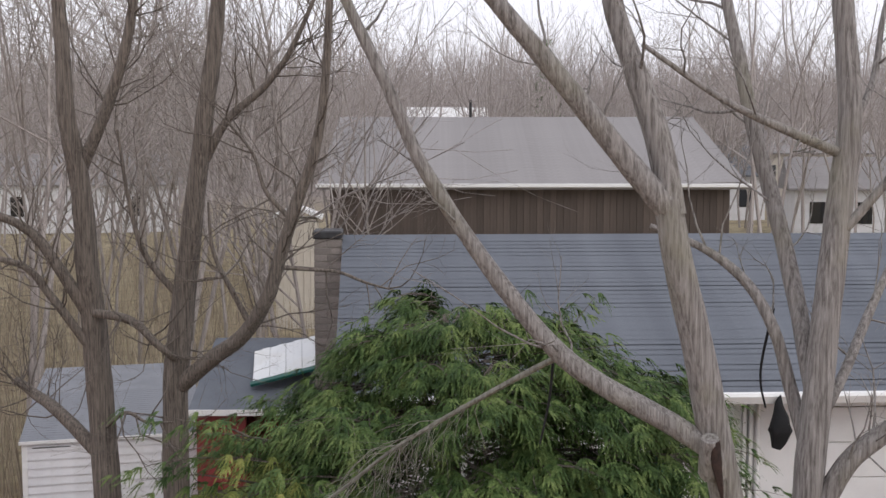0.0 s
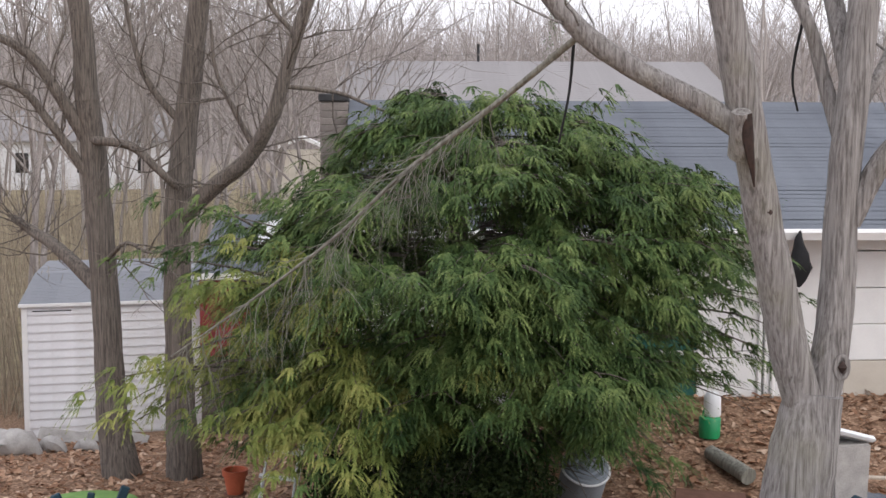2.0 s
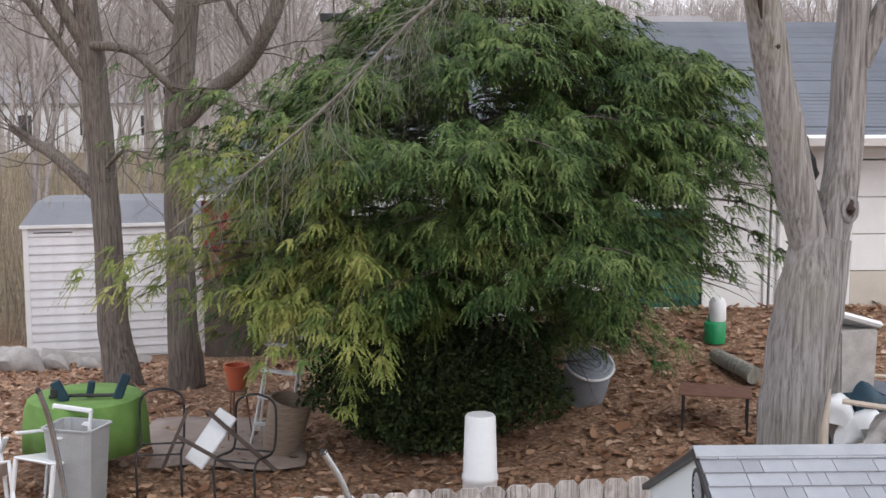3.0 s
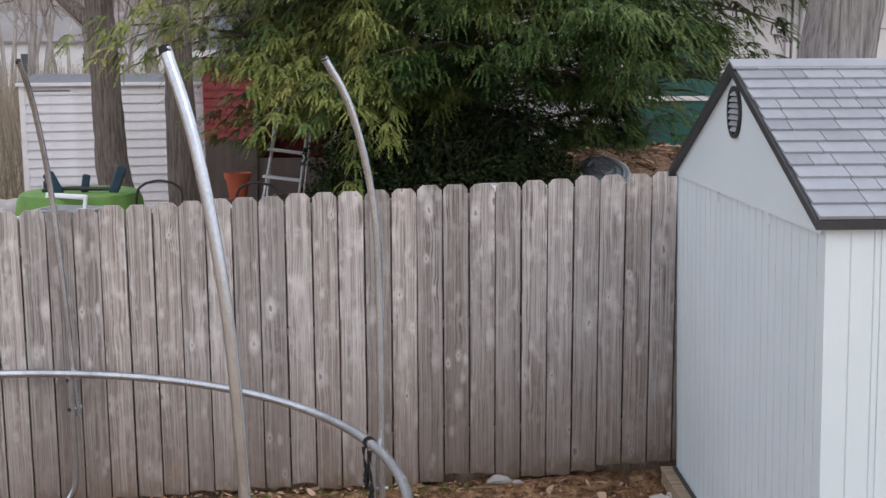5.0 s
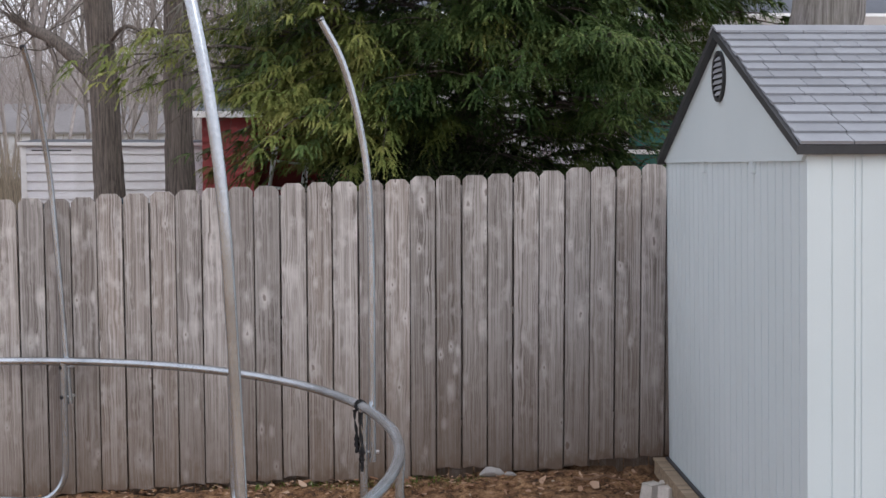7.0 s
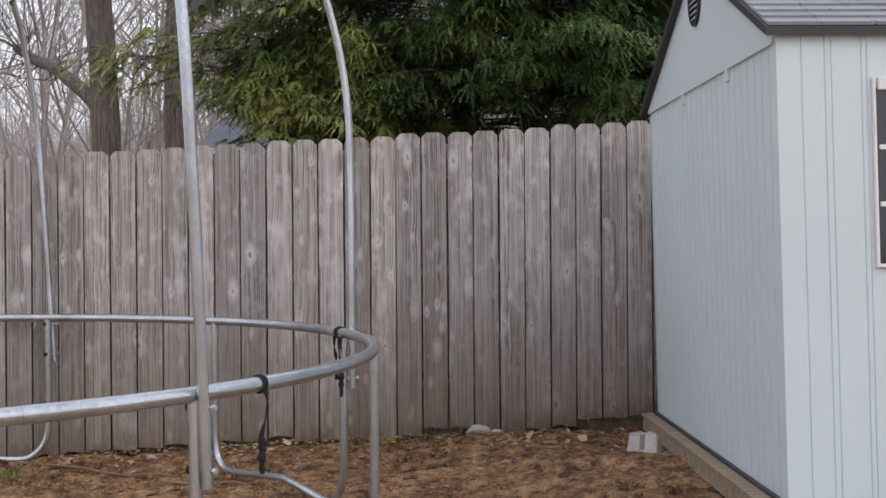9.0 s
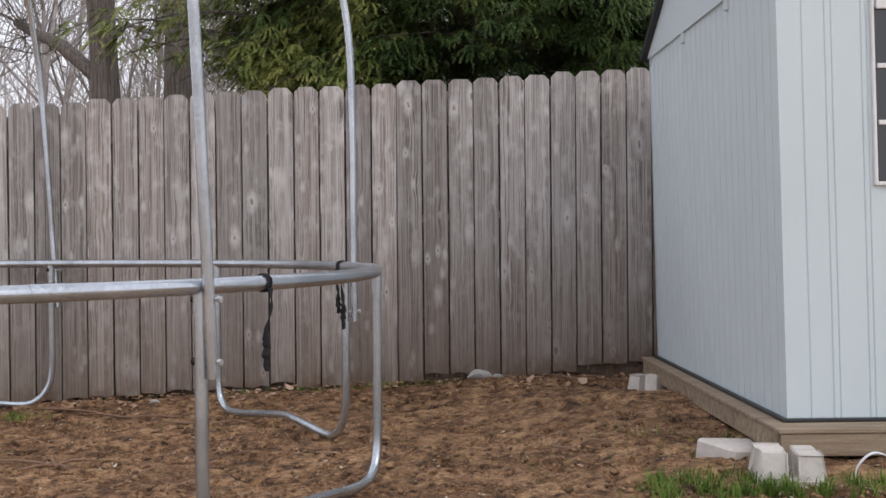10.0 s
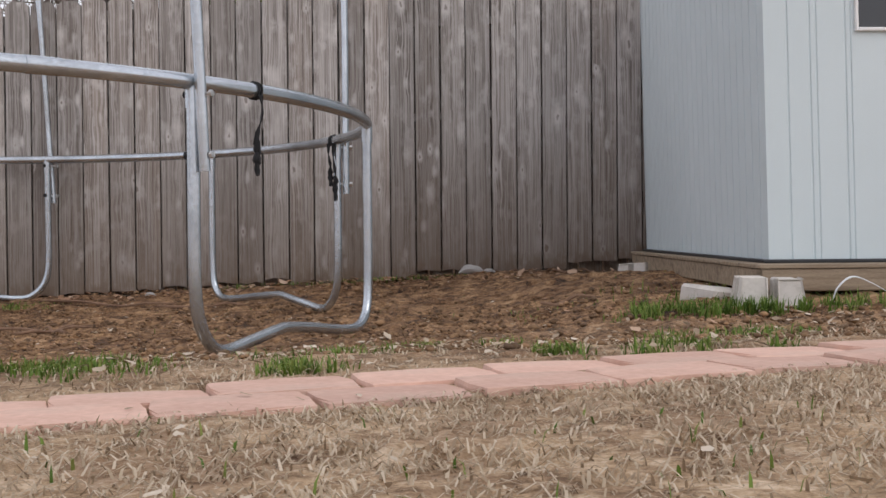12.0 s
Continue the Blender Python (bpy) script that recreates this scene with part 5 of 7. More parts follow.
    # the skirt is open where the shrub, the tub and the window stand
    def clear(leaf):
        at, out, reach = leaf
        x, y, z = at + out * reach * 0.8
        z += g - 0.5 * reach
        if x > 1.75 and y > -1.6 and z < 2.3 - 0.2 * max(0, x - 2.6) or x > 0.6 and z < 1.6:
            return False
        if x < -1.75 and z < 2.3 or x < -1.2 and z < 1.75:
            return False  # the red wall and the ladder show here
        return not (y < -0.9 and -0.1 < x <= 1.6 and z < 2.1)
    dark, young = [l for l in dark if clear(l)], [l for l in young if clear(l)]
    # low boughs that hang beside the ladder
    for k in range(7):
        q = np.array((-1.5, -0.4, 1.4)) + rng.normal(0, 0.14, 3)
        bough(rng, q, (-1, rng.uniform(-0.3, 0.1), 0.1), rng.uniform(0.8, 1.15), 1.0, 9.0, dark if k % 2 else young, wood, 0.95, 0.2)
    v, f = spray_mesh(rng, dark, 14)
    stuff_mesh("crown", v, f, M["needles"], "dark green needle sprays", "", ob)
    v, f = spray_mesh(rng, young, 15)
    stuff_mesh("young_growth", v, f, M["needles_tip"], "yellow-green needle sprays", "", ob)
    sticks("branch_work", wood, M["bark_dark"], "", "", ob)


def evergreen_shrub():
    """A dense dark bush that fills the shade under the conifer."""
    cx, cy = -0.28, 12.15
    g = float(lie(cx, cy))
    ob = thing("evergreen_shrub", (cx, cy, g), "dense dark evergreen shrub under the conifer", "shrub")
    rng = np.random.default_rng(8)
    out = []
    for k in range(16):
        a = rng.uniform(0, 2 * math.pi)
        grow(rng, (0.3 * math.cos(a), 0.2 * math.sin(a), 0), (0.6 * math.cos(a), 0.4 * math.sin(a), 1), rng.uniform(0.9, 1.3), 0.016, 1, out, 5, 0.12, 0.1)
    sticks("branch_work", out, M["bark_dark"], "", "", ob)
    n = 26000
    d = rng.normal(0, 1, (n, 3))
    d /= np.linalg.norm(d, axis=1, keepdims=True)
    lump = 0.86 + 0.3 * np.array([noise.noise(Vector((*(q * 2.6), ))) for q in d])
    r = (0.55 + 0.5 * rng.random(n) ** 0.6) * lump
    c = d * r[:, None] * np.array([1.38, 0.85, 0.78]) + np.array([0, 0, 0.72])
    c = c[c[:, 2] > 0.03]
    n = len(c)
    u = rng.normal(0, 1, (n, 3))
    u /= np.linalg.norm(u, axis=1, keepdims=True)
    w = np.cross(u, rng.normal(0, 1, (n, 3)))
    w /= np.linalg.norm(w, axis=1, keepdims=True)
    s = rng.uniform(0.02, 0.042, (n, 1))
    v = np.stack([c - u * s, c + w * s * 0.42, c + u * s, c - w * s * 0.42], 1).reshape(-1, 3)
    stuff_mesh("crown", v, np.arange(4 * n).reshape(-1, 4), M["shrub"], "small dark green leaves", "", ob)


# ---- far woods ----
def bare_prototype(seed, height, kids, levels):
    rng = np.random.default_rng(seed)
    out = []
    grow(rng, (0, 0, 0), (rng.normal(0, 0.05), rng.normal(0, 0.05), 1), height, height * 0.0085, levels, out, kids, 0.11, 0.10, (0.45, 1.0))
    return out


def woods():
    rng = np.random.default_rng(5)
    near = [bare_prototype(100 + k, 10.0, 9, 2) for k in range(6)]
    # close stand beyond the sheds
    for name, protos, spots, label in (
        ("near_woods", near, [(rng.uniform(-22, -3.4), rng.uniform(24, 60), rng.uniform(0.8, 1.4)) for _ in range(44)] + [(rng.uniform(3.5, 30), rng.uniform(62, 95), rng.uniform(0.7, 1.2)) for _ in range(34)]
         + [(rng.uniform(-3.2, -2.6), rng.uniform(24, 34), rng.uniform(0.8, 1.0)) for _ in range(3)], "stand of bare grey-brown trees"),
        ("far_woods", [bare_prototype(200 + k, 10.0, 6, 2) for k in range(6)], [(x, y, rng.uniform(0.9, 1.7)) for y in np.geomspace(66, 150, 26) for x in rng.uniform(-0.46 * y, 0.44 * y, 9) if not (-7 < x < 14 and y < 80)]
         + [(x, y, rng.uniform(0.9, 1.5) * (1.0 if y < 240 else 1.15)) for y in np.linspace(155, 350, 27) for x in rng.uniform(-0.46 * y, 0.44 * y, 19)], "wooded hillside of bare trees"),
    ):
        vs, fs, base = [], [], 0
        cache = []
        for out in protos:
            a, b, ra, rb = (np.array(c) for c in zip(*out))
            cache.append((a, b, ra, rb))
        for x, y, k in spots:
            a, b, ra, rb = cache[rng.integers(len(cache))]
            t = rng.uniform(0, 2 * math.pi)
            R = np.array([[math.cos(t), -math.sin(t), 0], [math.sin(t), math.cos(t), 0], [0, 0, 1]]) * k
            o = np.array([x, y, float(lie(x, y)) - 0.1])
            thick = 1.0 if y < 100 else 1.25
            v, f = segments_mesh(a @ R.T + o, b @ R.T + o, ra * k * thick, rb * k * thick + 0.004 * thick)
            vs.append(v)
            fs.append(f + base)
            base += len(v)
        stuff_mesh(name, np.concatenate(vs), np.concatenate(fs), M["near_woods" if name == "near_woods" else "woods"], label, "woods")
    # close young growth over the whole hillside
    n = 24000
    y = 125 + 265 * rng.random(n) ** 0.8
    x = rng.uniform(-0.5, 0.5, n) * y
    h = rng.uniform(3.0, 11.0, n)
    a = np.stack([x, y, lie(x, y) - 0.3], -1)
    b = a + np.stack([rng.normal(0, 0.2, n) * h, rng.normal(0, 0.2, n) * h, h], -1)
    v, f = segments_mesh(a, b, np.full(n, 0.085), np.full(n, 0.02))
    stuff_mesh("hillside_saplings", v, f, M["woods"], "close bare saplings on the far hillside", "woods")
    # dry stalks and saplings between the trees
    n = 9000
    y = 20.5 + 55 * rng.random(n) ** 1.4
    x = rng.uniform(-0.5, 0.1, n) * y * 1.0
    keep = ~((x > -7.3) & (x < -1.6) & (y < 25)) & ~((x > -2.6) & (y < 24)) & ~((x > -8) & (y > 42))
    x, y = x[keep], y[keep]
    h = rng.uniform(0.6, 2.6, len(x))
    a = np.stack([x, y, lie(x, y) - 0.05], -1)
    b = a + np.stack([rng.normal(0, 0.16, len(x)) * h, rng.normal(0, 0.16, len(x)) * h, h], -1)
    v, f = segments_mesh(a, b, np.full(len(x), 0.014), np.full(len(x), 0.004))
    stuff_mesh("dry_brush", v, f, M["brush"], "thicket of dry tan stalks and saplings", "brush")


def far_pine():
    x, y = 11.3, 150.0
    g = float(lie(x, y))
    ob = thing("pine_tree", (x, y, g), "dark far evergreen standing above the bare woods", "tree")
    rng = np.random.default_rng(3)
    bm = bmesh.new()
    H = 21.5 - g
    tube(bm, [(0, 0, 0), (0, 0, H)], (0.3, 0.03), 8, steps=1)
    part("trunk", bm, M["bark_dark"], ob)
    leaves, wood = [], []
    for i in range(80):
        z = H * (0.35 + 0.65 * i / 80)
        r = 0.22 * (H - z) + 0.25
        az = rng.uniform(0, 6.28)
        bough(rng, (0, 0, z), (math.cos(az), math.sin(az), 0.15), r, 0.5, 1.6, leaves, wood, 2.6)
    v, f = spray_mesh(rng, leaves, 6, 6.0)
    stuff_mesh("crown", v, f, M["needles"], "", "", ob)


# ---- buildings beyond the fence ----
def lap_wall(parent, x0, x1, y, z0, z1, pitch, material, side=-1):
    """A wall of overlapping boards, each a piece, over a backing."""
    bm = bmesh.new()
    box(bm, (x0, y + 0.004, z0), (x1, y + 0.10, z1))
    wall = part("wall", bm, material, parent)
    n = int(round((z1 - z0) / pitch))
    bm = bmesh.new()
    prism(bm, [(-0.030, 0.0), (-0.004, pitch + 0.01), (0.002, pitch + 0.01), (0.002, 0.0)], x0, x1, "x")
    bmesh.ops.recalc_face_normals(bm, faces=bm.faces[:])
    mesh = bpy.data.meshes.new("board")
    bm.to_mesh(mesh)
    bm.free()
    mesh.materials.append(material)
    for i in range(n):
        ob = new("board", mesh)
        ob.parent = wall
        ob.matrix_basis = pose(0, y, z0 + i * pitch, 0, 0, 0)
    return wall


def courses(parent, x0, x1, eave, ridge, count, material, thick=0.012):
    """Roof courses from the eave (y, z) up to the ridge (y, z)."""
    dy, dz = ridge[0] - eave[0], ridge[1] - eave[1]
    a, step = math.atan2(dz, dy), math.hypot(dy, dz) / count
    bm = bmesh.new()
    prism(bm, [(0, 0.001), (0, thick + 0.001), (step + 0.03, 0.003), (step + 0.03, 0.0005)], x0, x1, "x")
    bmesh.ops.recalc_face_normals(bm, faces=bm.faces[:])
    mesh = bpy.data.meshes.new("shingle_course")
    bm.to_mesh(mesh)
    bm.free()
    mesh.materials.append(material)
    for i in range(count):
        ob = new("shingle_course", mesh)
        ob.parent = parent
        ob.matrix_basis = pose(0, eave[0] + i * step * math.cos(a), eave[1] + i * step * math.sin(a), math.degrees(a), 0, 0)


def white_shed():
    s = thing("garden_shed", (-7.02, 19.1, 0.0), "white clapboard garden shed with a low grey roof", "shed", turn=16.0)
    W, D, Z0, Z1 = 2.92, 6.6, -0.1, 2.17
    lap_wall(s, 0.06, W - 0.06, 0.0, Z0, Z1, 0.142, M["siding"])
    for x in (-0.015, W - 0.07):
        bm = bmesh.new()
        box(bm, (x, -0.035, Z0 - 0.1), (x + 0.085, 0.06, Z1 + 0.02), 0.004)
        part("corner_board", bm, M["white"], s)
    for lo, hi in (((0, 0.11, Z0), (0.1, D, Z1)), ((W - 0.1, 0.11, Z0), (W, D, Z1)), ((0.1, D - 0.1, Z0), (W - 0.1, D, Z1))):
        bm = bmesh.new()
        box(bm, lo, hi, 0.004)
        part("wall", bm, M["siding"], s)
    bm = bmesh.new()
    prism(bm, [(-0.06, Z1), (D / 2, Z1 + 0.12), (D + 0.14, Z1), (D + 0.14, Z1 + 0.04), (D / 2, Z1 + 0.16), (-0.06, Z1 + 0.04)], -0.05, W + 0.05, "x")
    roof = part("roof", bm, M["shed_roof"], s, "weathered grey shingle roof")
    courses(roof, -0.048, W + 0.048, (-0.06, Z1 + 0.04), (D / 2, Z1 + 0.16), 22, M["shed_roof"], 0.006)
    bm = bmesh.new()
    box(bm, (-0.055, -0.085, Z1 - 0.01), (W + 0.055, -0.063, Z1 + 0.045), 0.003)
    part("fascia", bm, M["white"], s)
    bm = bmesh.new()
    box(bm, (0.15, -0.03, Z1 - 0.09), (0.75, -0.024, Z1 - 0.075))
    part("loose_strip", bm, M["iron"], s)


def red_shed():
    s = thing("lean_to", (-4.25, 19.5, 0.0), "dark red clapboard lean-to with pale tin roofing", "shed", turn=1.5)
    lap_wall(s, 0, 0.82, 0.0, 1.305, 2.62, 0.1315, M["red"])
    # added dark panels stand in for the shade behind the hanging foliage
    bm = bmesh.new()
    box(bm, (0, 0.0, 0), (0.82, 0.10, 1.30), 0.004)
    box(bm, (0.824, 0.06, 0), (2.196, 0.12, 1.0), 0.004)
    part("plinth_wall", bm, M["brown_board"], s, "dark panel added for the shade below the red boards")
    for lo, hi in (((2.2, 0.0, 0), (2.3, 2.2, 2.75)), ((0, 0.112, 0), (0.1, 2.2, 2.7)), ((0, 2.2, 0), (2.3, 2.3, 3.3))):
        bm = bmesh.new()
        box(bm, lo, hi, 0.004)
        part("wall", bm, M["red"], s)
    bm = bmesh.new()
    prism(bm, [(-0.2, 2.62), (2.4, 3.42), (2.4, 3.48), (-0.2, 2.68)], -0.1, 2.4, "x")
    roof = part("roof", bm, M["asphalt_roof"], s, "grey roof with a white edge")
    bm = bmesh.new()
    box(bm, (-0.1, -0.235, 2.60), (2.4, -0.205, 2.70), 0.003)
    part("fascia", bm, M["white"], roof)
    tin = thing("tin_sheet", (-3.0, 20.9, 3.27), "bright white tin sheet over a dark green strip", "roof sheet")
    tin.matrix_basis = pose(-2.62, 20.5, 3.36, 17, -14, 4)
    for i in range(12):
        bm = bmesh.new()
        box(bm, (-0.86 + 0.145 * i, -0.45, 0), (-0.86 + 0.145 * i + 0.143, 0.7, 0.012 + 0.012 * (i % 2)), 0.004)
        part("sheet", bm, M["plastic"], tin)
    bm = bmesh.new()
    box(bm, (-0.9, -0.57, -0.03), (0.92, -0.455, 0.02), 0.006)
    part("edge_strip", bm, M["teal"], tin, "dark green strip")


def house():
    h = thing("house", (-1.75, 16.0, 0), "low white house with a blue-grey shingle roof and brick chimney", "house", turn=4.0)
    X1, Z0, Z1 = 11.5, 1.25, 3.72
    # front wall with its openings left free
    wx0, wx1, wz0, wz1 = 3.84, 5.0, 1.41, 2.74
    gx0, gx1, gz1 = 7.0, 9.9, 3.40
    lap_wall(h, 0.30, wx0, 0, Z0, Z1, 0.19, M["siding"])
    lap_wall(h, wx0, wx1, 0, Z0, wz0 - 0.05, 0.11, M["siding"])
    lap_wall(h, wx0, wx1, 0, wz1 + 0.02, Z1, 0.19, M["siding"])
    bm = bmesh.new()
    box(bm, (wx1, 0, Z0), (5.80, 0.1, 2.02), 0.004)
    box(bm, (wx1, 0, 2.035), (5.80, 0.1, Z1), 0.004)
    part("wall", bm, M["white"], h, "plain white panel wall")
    bm = bmesh.new()
    box(bm, (5.95, 0, Z0), (gx0, 0.1, 2.03), 0.004)
    box(bm, (5.95, 0, 2.045), (gx0, 0.1, Z1), 0.004)
    box(bm, (gx0, 0, gz1), (gx1, 0.1, Z1), 0.004)
    box(bm, (gx1, 0, Z0), (X1, 0.1, Z1), 0.004)
    part("wall", bm, M["white"], h, "plain white panel wall")
    for lo, hi in (((0.30, 0.11, Z0), (0.42, 9.2, Z1)), ((X1 - 0.12, 0.11, Z0), (X1, 9.2, Z1)), ((0.42, 9.1, Z0), (X1 - 0.12, 9.2, Z1))):
        bm = bmesh.new()
        box(bm, lo, hi, 0.004)
        part("wall", bm, M["siding"], h)
    for x in (5.80, 5.89):
        bm = bmesh.new()
        box(bm, (x, -0.045, Z0), (x + 0.055, 0.05, Z1 - 0.05), 0.006)
        part("corner_board", bm, M["white"], h)
    bm = bmesh.new()
    tube(bm, [(6.0, -0.06, Z0 + 0.1), (6.0, -0.06, Z1 - 0.35), (6.0, -0.2, Z1 - 0.12), (6.0, -0.42, Z1 - 0.05)], (0.035, 0.035), 8)
    part("downpipe", bm, M["white"], h, smooth=True)
    # window of teal panels in a white frame
    bm = bmesh.new()
    for lo, hi in (((wx0 - 0.05, -0.04, wz0 - 0.05), (wx0 + 0.03, 0.0, wz1 + 0.05)), ((wx1 - 0.03, -0.04, wz0 - 0.05), (wx1 + 0.05, 0.0, wz1 + 0.05)), ((wx0 + 0.03, -0.04, wz0 - 0.07), (wx1 - 0.03, 0.0, wz0)),
                   ((wx0 + 0.03, -0.04, wz1), (wx1 - 0.03, 0.0, wz1 + 0.05)), ((wx0 + 0.03, -0.03, 1.98), (wx1 - 0.03, 0.0, 2.04))):
        box(bm, lo, hi, 0.005)
    win = part("window", bm, M["white"], h, "white-framed window with teal panels")
    for z0, z1 in ((wz0 + 0.001, 1.979), (2.041, wz1 - 0.001)):
        bm = bmesh.new()
        box(bm, (wx0 + 0.031, 0.004, z0), (wx1 - 0.031, 0.03, z1), 0.003)
        part("pane", bm, M["teal"], win)
    # sectional door
    door = None
    for i in range(4):
        bm = bmesh.new()
        z = Z0 + 0.14 + i * 0.50
        box(bm, (gx0 + 0.01, 0.02, z), (gx1 - 0.01, 0.06, z + 0.49), 0.008)
        if door is None:
            door = part("garage_door", bm, M["cream"], h, "pale sectional door")
        else:
            part("door_section", bm, M["white"], door)
    # roof with gutter
    bm = bmesh.new()
    prism(bm, [(-0.55, Z1), (4.35, 5.50), (9.25, Z1), (9.25, Z1 - 0.08), (4.35, 5.40), (-0.55, Z1 - 0.08)], 0.18, X1 + 0.3, "x")
    roof = part("roof", bm, M["asphalt_roof"], h, "blue-grey shingle roof")
    courses(roof, 0.18, X1 + 0.3, (-0.55, Z1), (4.35, 5.50), 36, M["asphalt_roof"], 0.002)
    bm = bmesh.new()
    prism(bm, [(0.05, Z1 - 0.1), (9.1, Z1 - 0.1), (4.35, 5.42)], 0.30, 0.40, "x")
    part("gable", bm, M["siding"], h)
    bm = bmesh.new()
    prism(bm, [(-0.66, Z1 + 0.01), (-0.55, Z1 + 0.01), (-0.55, Z1 - 0.13), (-0.64, Z1 - 0.13), (-0.68, Z1 - 0.03)], 0.15, X1 + 0.3, "x")
    part("gutter", bm, M["white"], h, "white gutter")
    # chimney of pale and dark blocks
    bm = bmesh.new()
    box(bm, (-0.28, 4.0, -0.3), (0.16, 4.75, 5.52))
    chim = part("chimney", bm, M["mortar"], h, "grey-brown brick chimney with a dark cap")
    rng = random.Random(2)
    cache = {}
    for r in range(46):
        z = 0.02 + 0.118 * r
        for face in range(2):
            if face == 0:
                spans = [(-0.292, -0.09), (-0.08, 0.172)] if r % 2 else [(-0.292, -0.02), (-0.01, 0.172)]
            else:
                spans = [(3.99, 4.26), (4.27, 4.52), (4.53, 4.76)]
            for a, b in spans:
                key = (face, round(b - a, 3))
                if key not in cache:
                    bm = bmesh.new()
                    if face == 0:
                        box(bm, (-(b - a) / 2, -0.012, 0), ((b - a) / 2, 0.002, 0.105), 0.004)
                    else:
                        box(bm, (-0.012, -(b - a) / 2, 0), (0.002, (b - a) / 2, 0.105), 0.004)
                    mesh = bpy.data.meshes.new("brick")
                    bm.to_mesh(mesh)
                    bm.free()
                    mesh.materials.append(M["brick"])
                    cache[key] = mesh
                ob = new("brick", cache[key])
                ob.parent = chim
                if face == 0:
                    ob.matrix_basis = pose((a + b) / 2, 4.0 - rng.uniform(0, 0.004), z)
                else:
                    ob.matrix_basis = pose(-0.28 - rng.uniform(0, 0.004), (a + b) / 2, z)
    bm = bmesh.new()
    box(bm, (-0.32, 3.95, 5.47), (0.176, 4.80, 5.60), 0.02)
    part("cap", bm, M["iron"], chim, "dark chimney cap")
    bag = thing("hanging_bag", (4.35, 15.72, 3.0), "black bag hanging on the white wall", "bag")
    bm = bmesh.new()
    tube(bm, [(0.02, 0, 0.72), (0.0, 0, 0.55), (0.04, 0, 0.25), (-0.02, 0, 0.0)], (0.01, 0.07, 0.16, 0.06), 9, 0.35, steps=4)
    part("sack", bm, M["rubber"], bag, smooth=True)


def far_hall():
    h = thing("long_hall", (-5.5, 51.0, 0.8), "long low hall of dark brown boards with a pale roof", "building", turn=1.0)
    W, E = 17.4, 4.72
    bm = bmesh.new()
    box(bm, (0, 0.06, 0), (W, 11, E - 0.1))
    wall = part("wall", bm, M["brown_board"], h)
    bm = bmesh.new()
    box(bm, (0.005, 0, 0), (0.285, 0.055, E - 0.12), 0.008)
    bmesh.ops.recalc_face_normals(bm, faces=bm.faces[:])
    mesh = bpy.data.meshes.new("board")
    bm.to_mesh(mesh)
    bm.free()
    mesh.materials.append(M["brown_board"])
    for i in range(60):
        ob = new("board", mesh)
        ob.parent = wall
        ob.matrix_basis = pose(0.29 * i, 0, 0)
    bm = bmesh.new()
    prism(bm, [(-0.6, E), (11, E + 3.3), (22, E), (22, E - 0.15), (11, E + 3.1), (-0.6, E - 0.15)], -0.5, W + 0.7, "x")
    roof = part("roof", bm, M["far_roof"], h, "pale grey roof")
    courses(roof, -0.5, W + 0.7, (-0.6, E), (11, E + 3.3), 26, M["far_roof"], 0.004)
    bm = bmesh.new()
    box(bm, (-0.55, -0.75, E - 0.06), (W + 0.75, -0.6, E + 0.1), 0.02)
    part("gutter", bm, M["white"], h, "white gutter")
    bm = bmesh.new()
    tube(bm, [(6.4, 11, E + 3.2), (6.4, 11, E + 4.2)], (0.07, 0.07), 8, steps=1)
    part("flue", bm, M["iron"], h)


def far_house(at, size, turn, wall, roof_mat, label):
    h = thing("far_house", at, label, "house", "houses beyond the woods", turn=turn)
    w, d, e = size
    bm = bmesh.new()
    box(bm, (-w / 2, 0, 0), (w / 2, d, e), 0.03)
    part("wall", bm, wall, h)
    bm = bmesh.new()
    prism(bm, [(-0.4, e), (d / 2, e + 0.3 * d), (d + 0.4, e), (d + 0.4, e - 0.15), (-0.4, e - 0.15)], -w / 2 - 0.4, w / 2 + 0.4, "x")
    part("roof", bm, roof_mat, h)
    for i in range(3):
        bm = bmesh.new()
        x = -w / 2 + w * (i + 0.5) / 3
        box(bm, (x - 0.5, -0.04, e * 0.35), (x + 0.5, -0.005, e * 0.75), 0.02)
        part("window", bm, M["pane"], h)


def far_cabin():
    s = thing("cabin", (-6.15, 45.0, 0.0), "small cream metal cabin among the trees", "shed", turn=5)
    bm = bmesh.new()
    box(bm, (-0.8, 0, 0), (0.8, 1.9, 4.4), 0.02)
    wall = part("wall", bm, M["cream"], s)
    for i in range(6):
        bm = bmesh.new()
        box(bm, (-0.78 + 0.265 * i, -0.035, 0.1), (-0.78 + 0.265 * i + 0.05, 0.0, 4.3), 0.01)
        part("rib", bm, M["cream"], wall)
    bm = bmesh.new()
    prism(bm, [(-1.0, 4.38), (0, 4.8), (1.0, 4.38), (1.0, 4.5), (0, 4.93), (-1.0, 4.5)], -0.15, 2.0, "y")
    part("roof", bm, M["white"], s)


# ---- things in the yard beyond the fence ----
def floor_at(x, y):
    return (x, y, float(lie(x, y)))


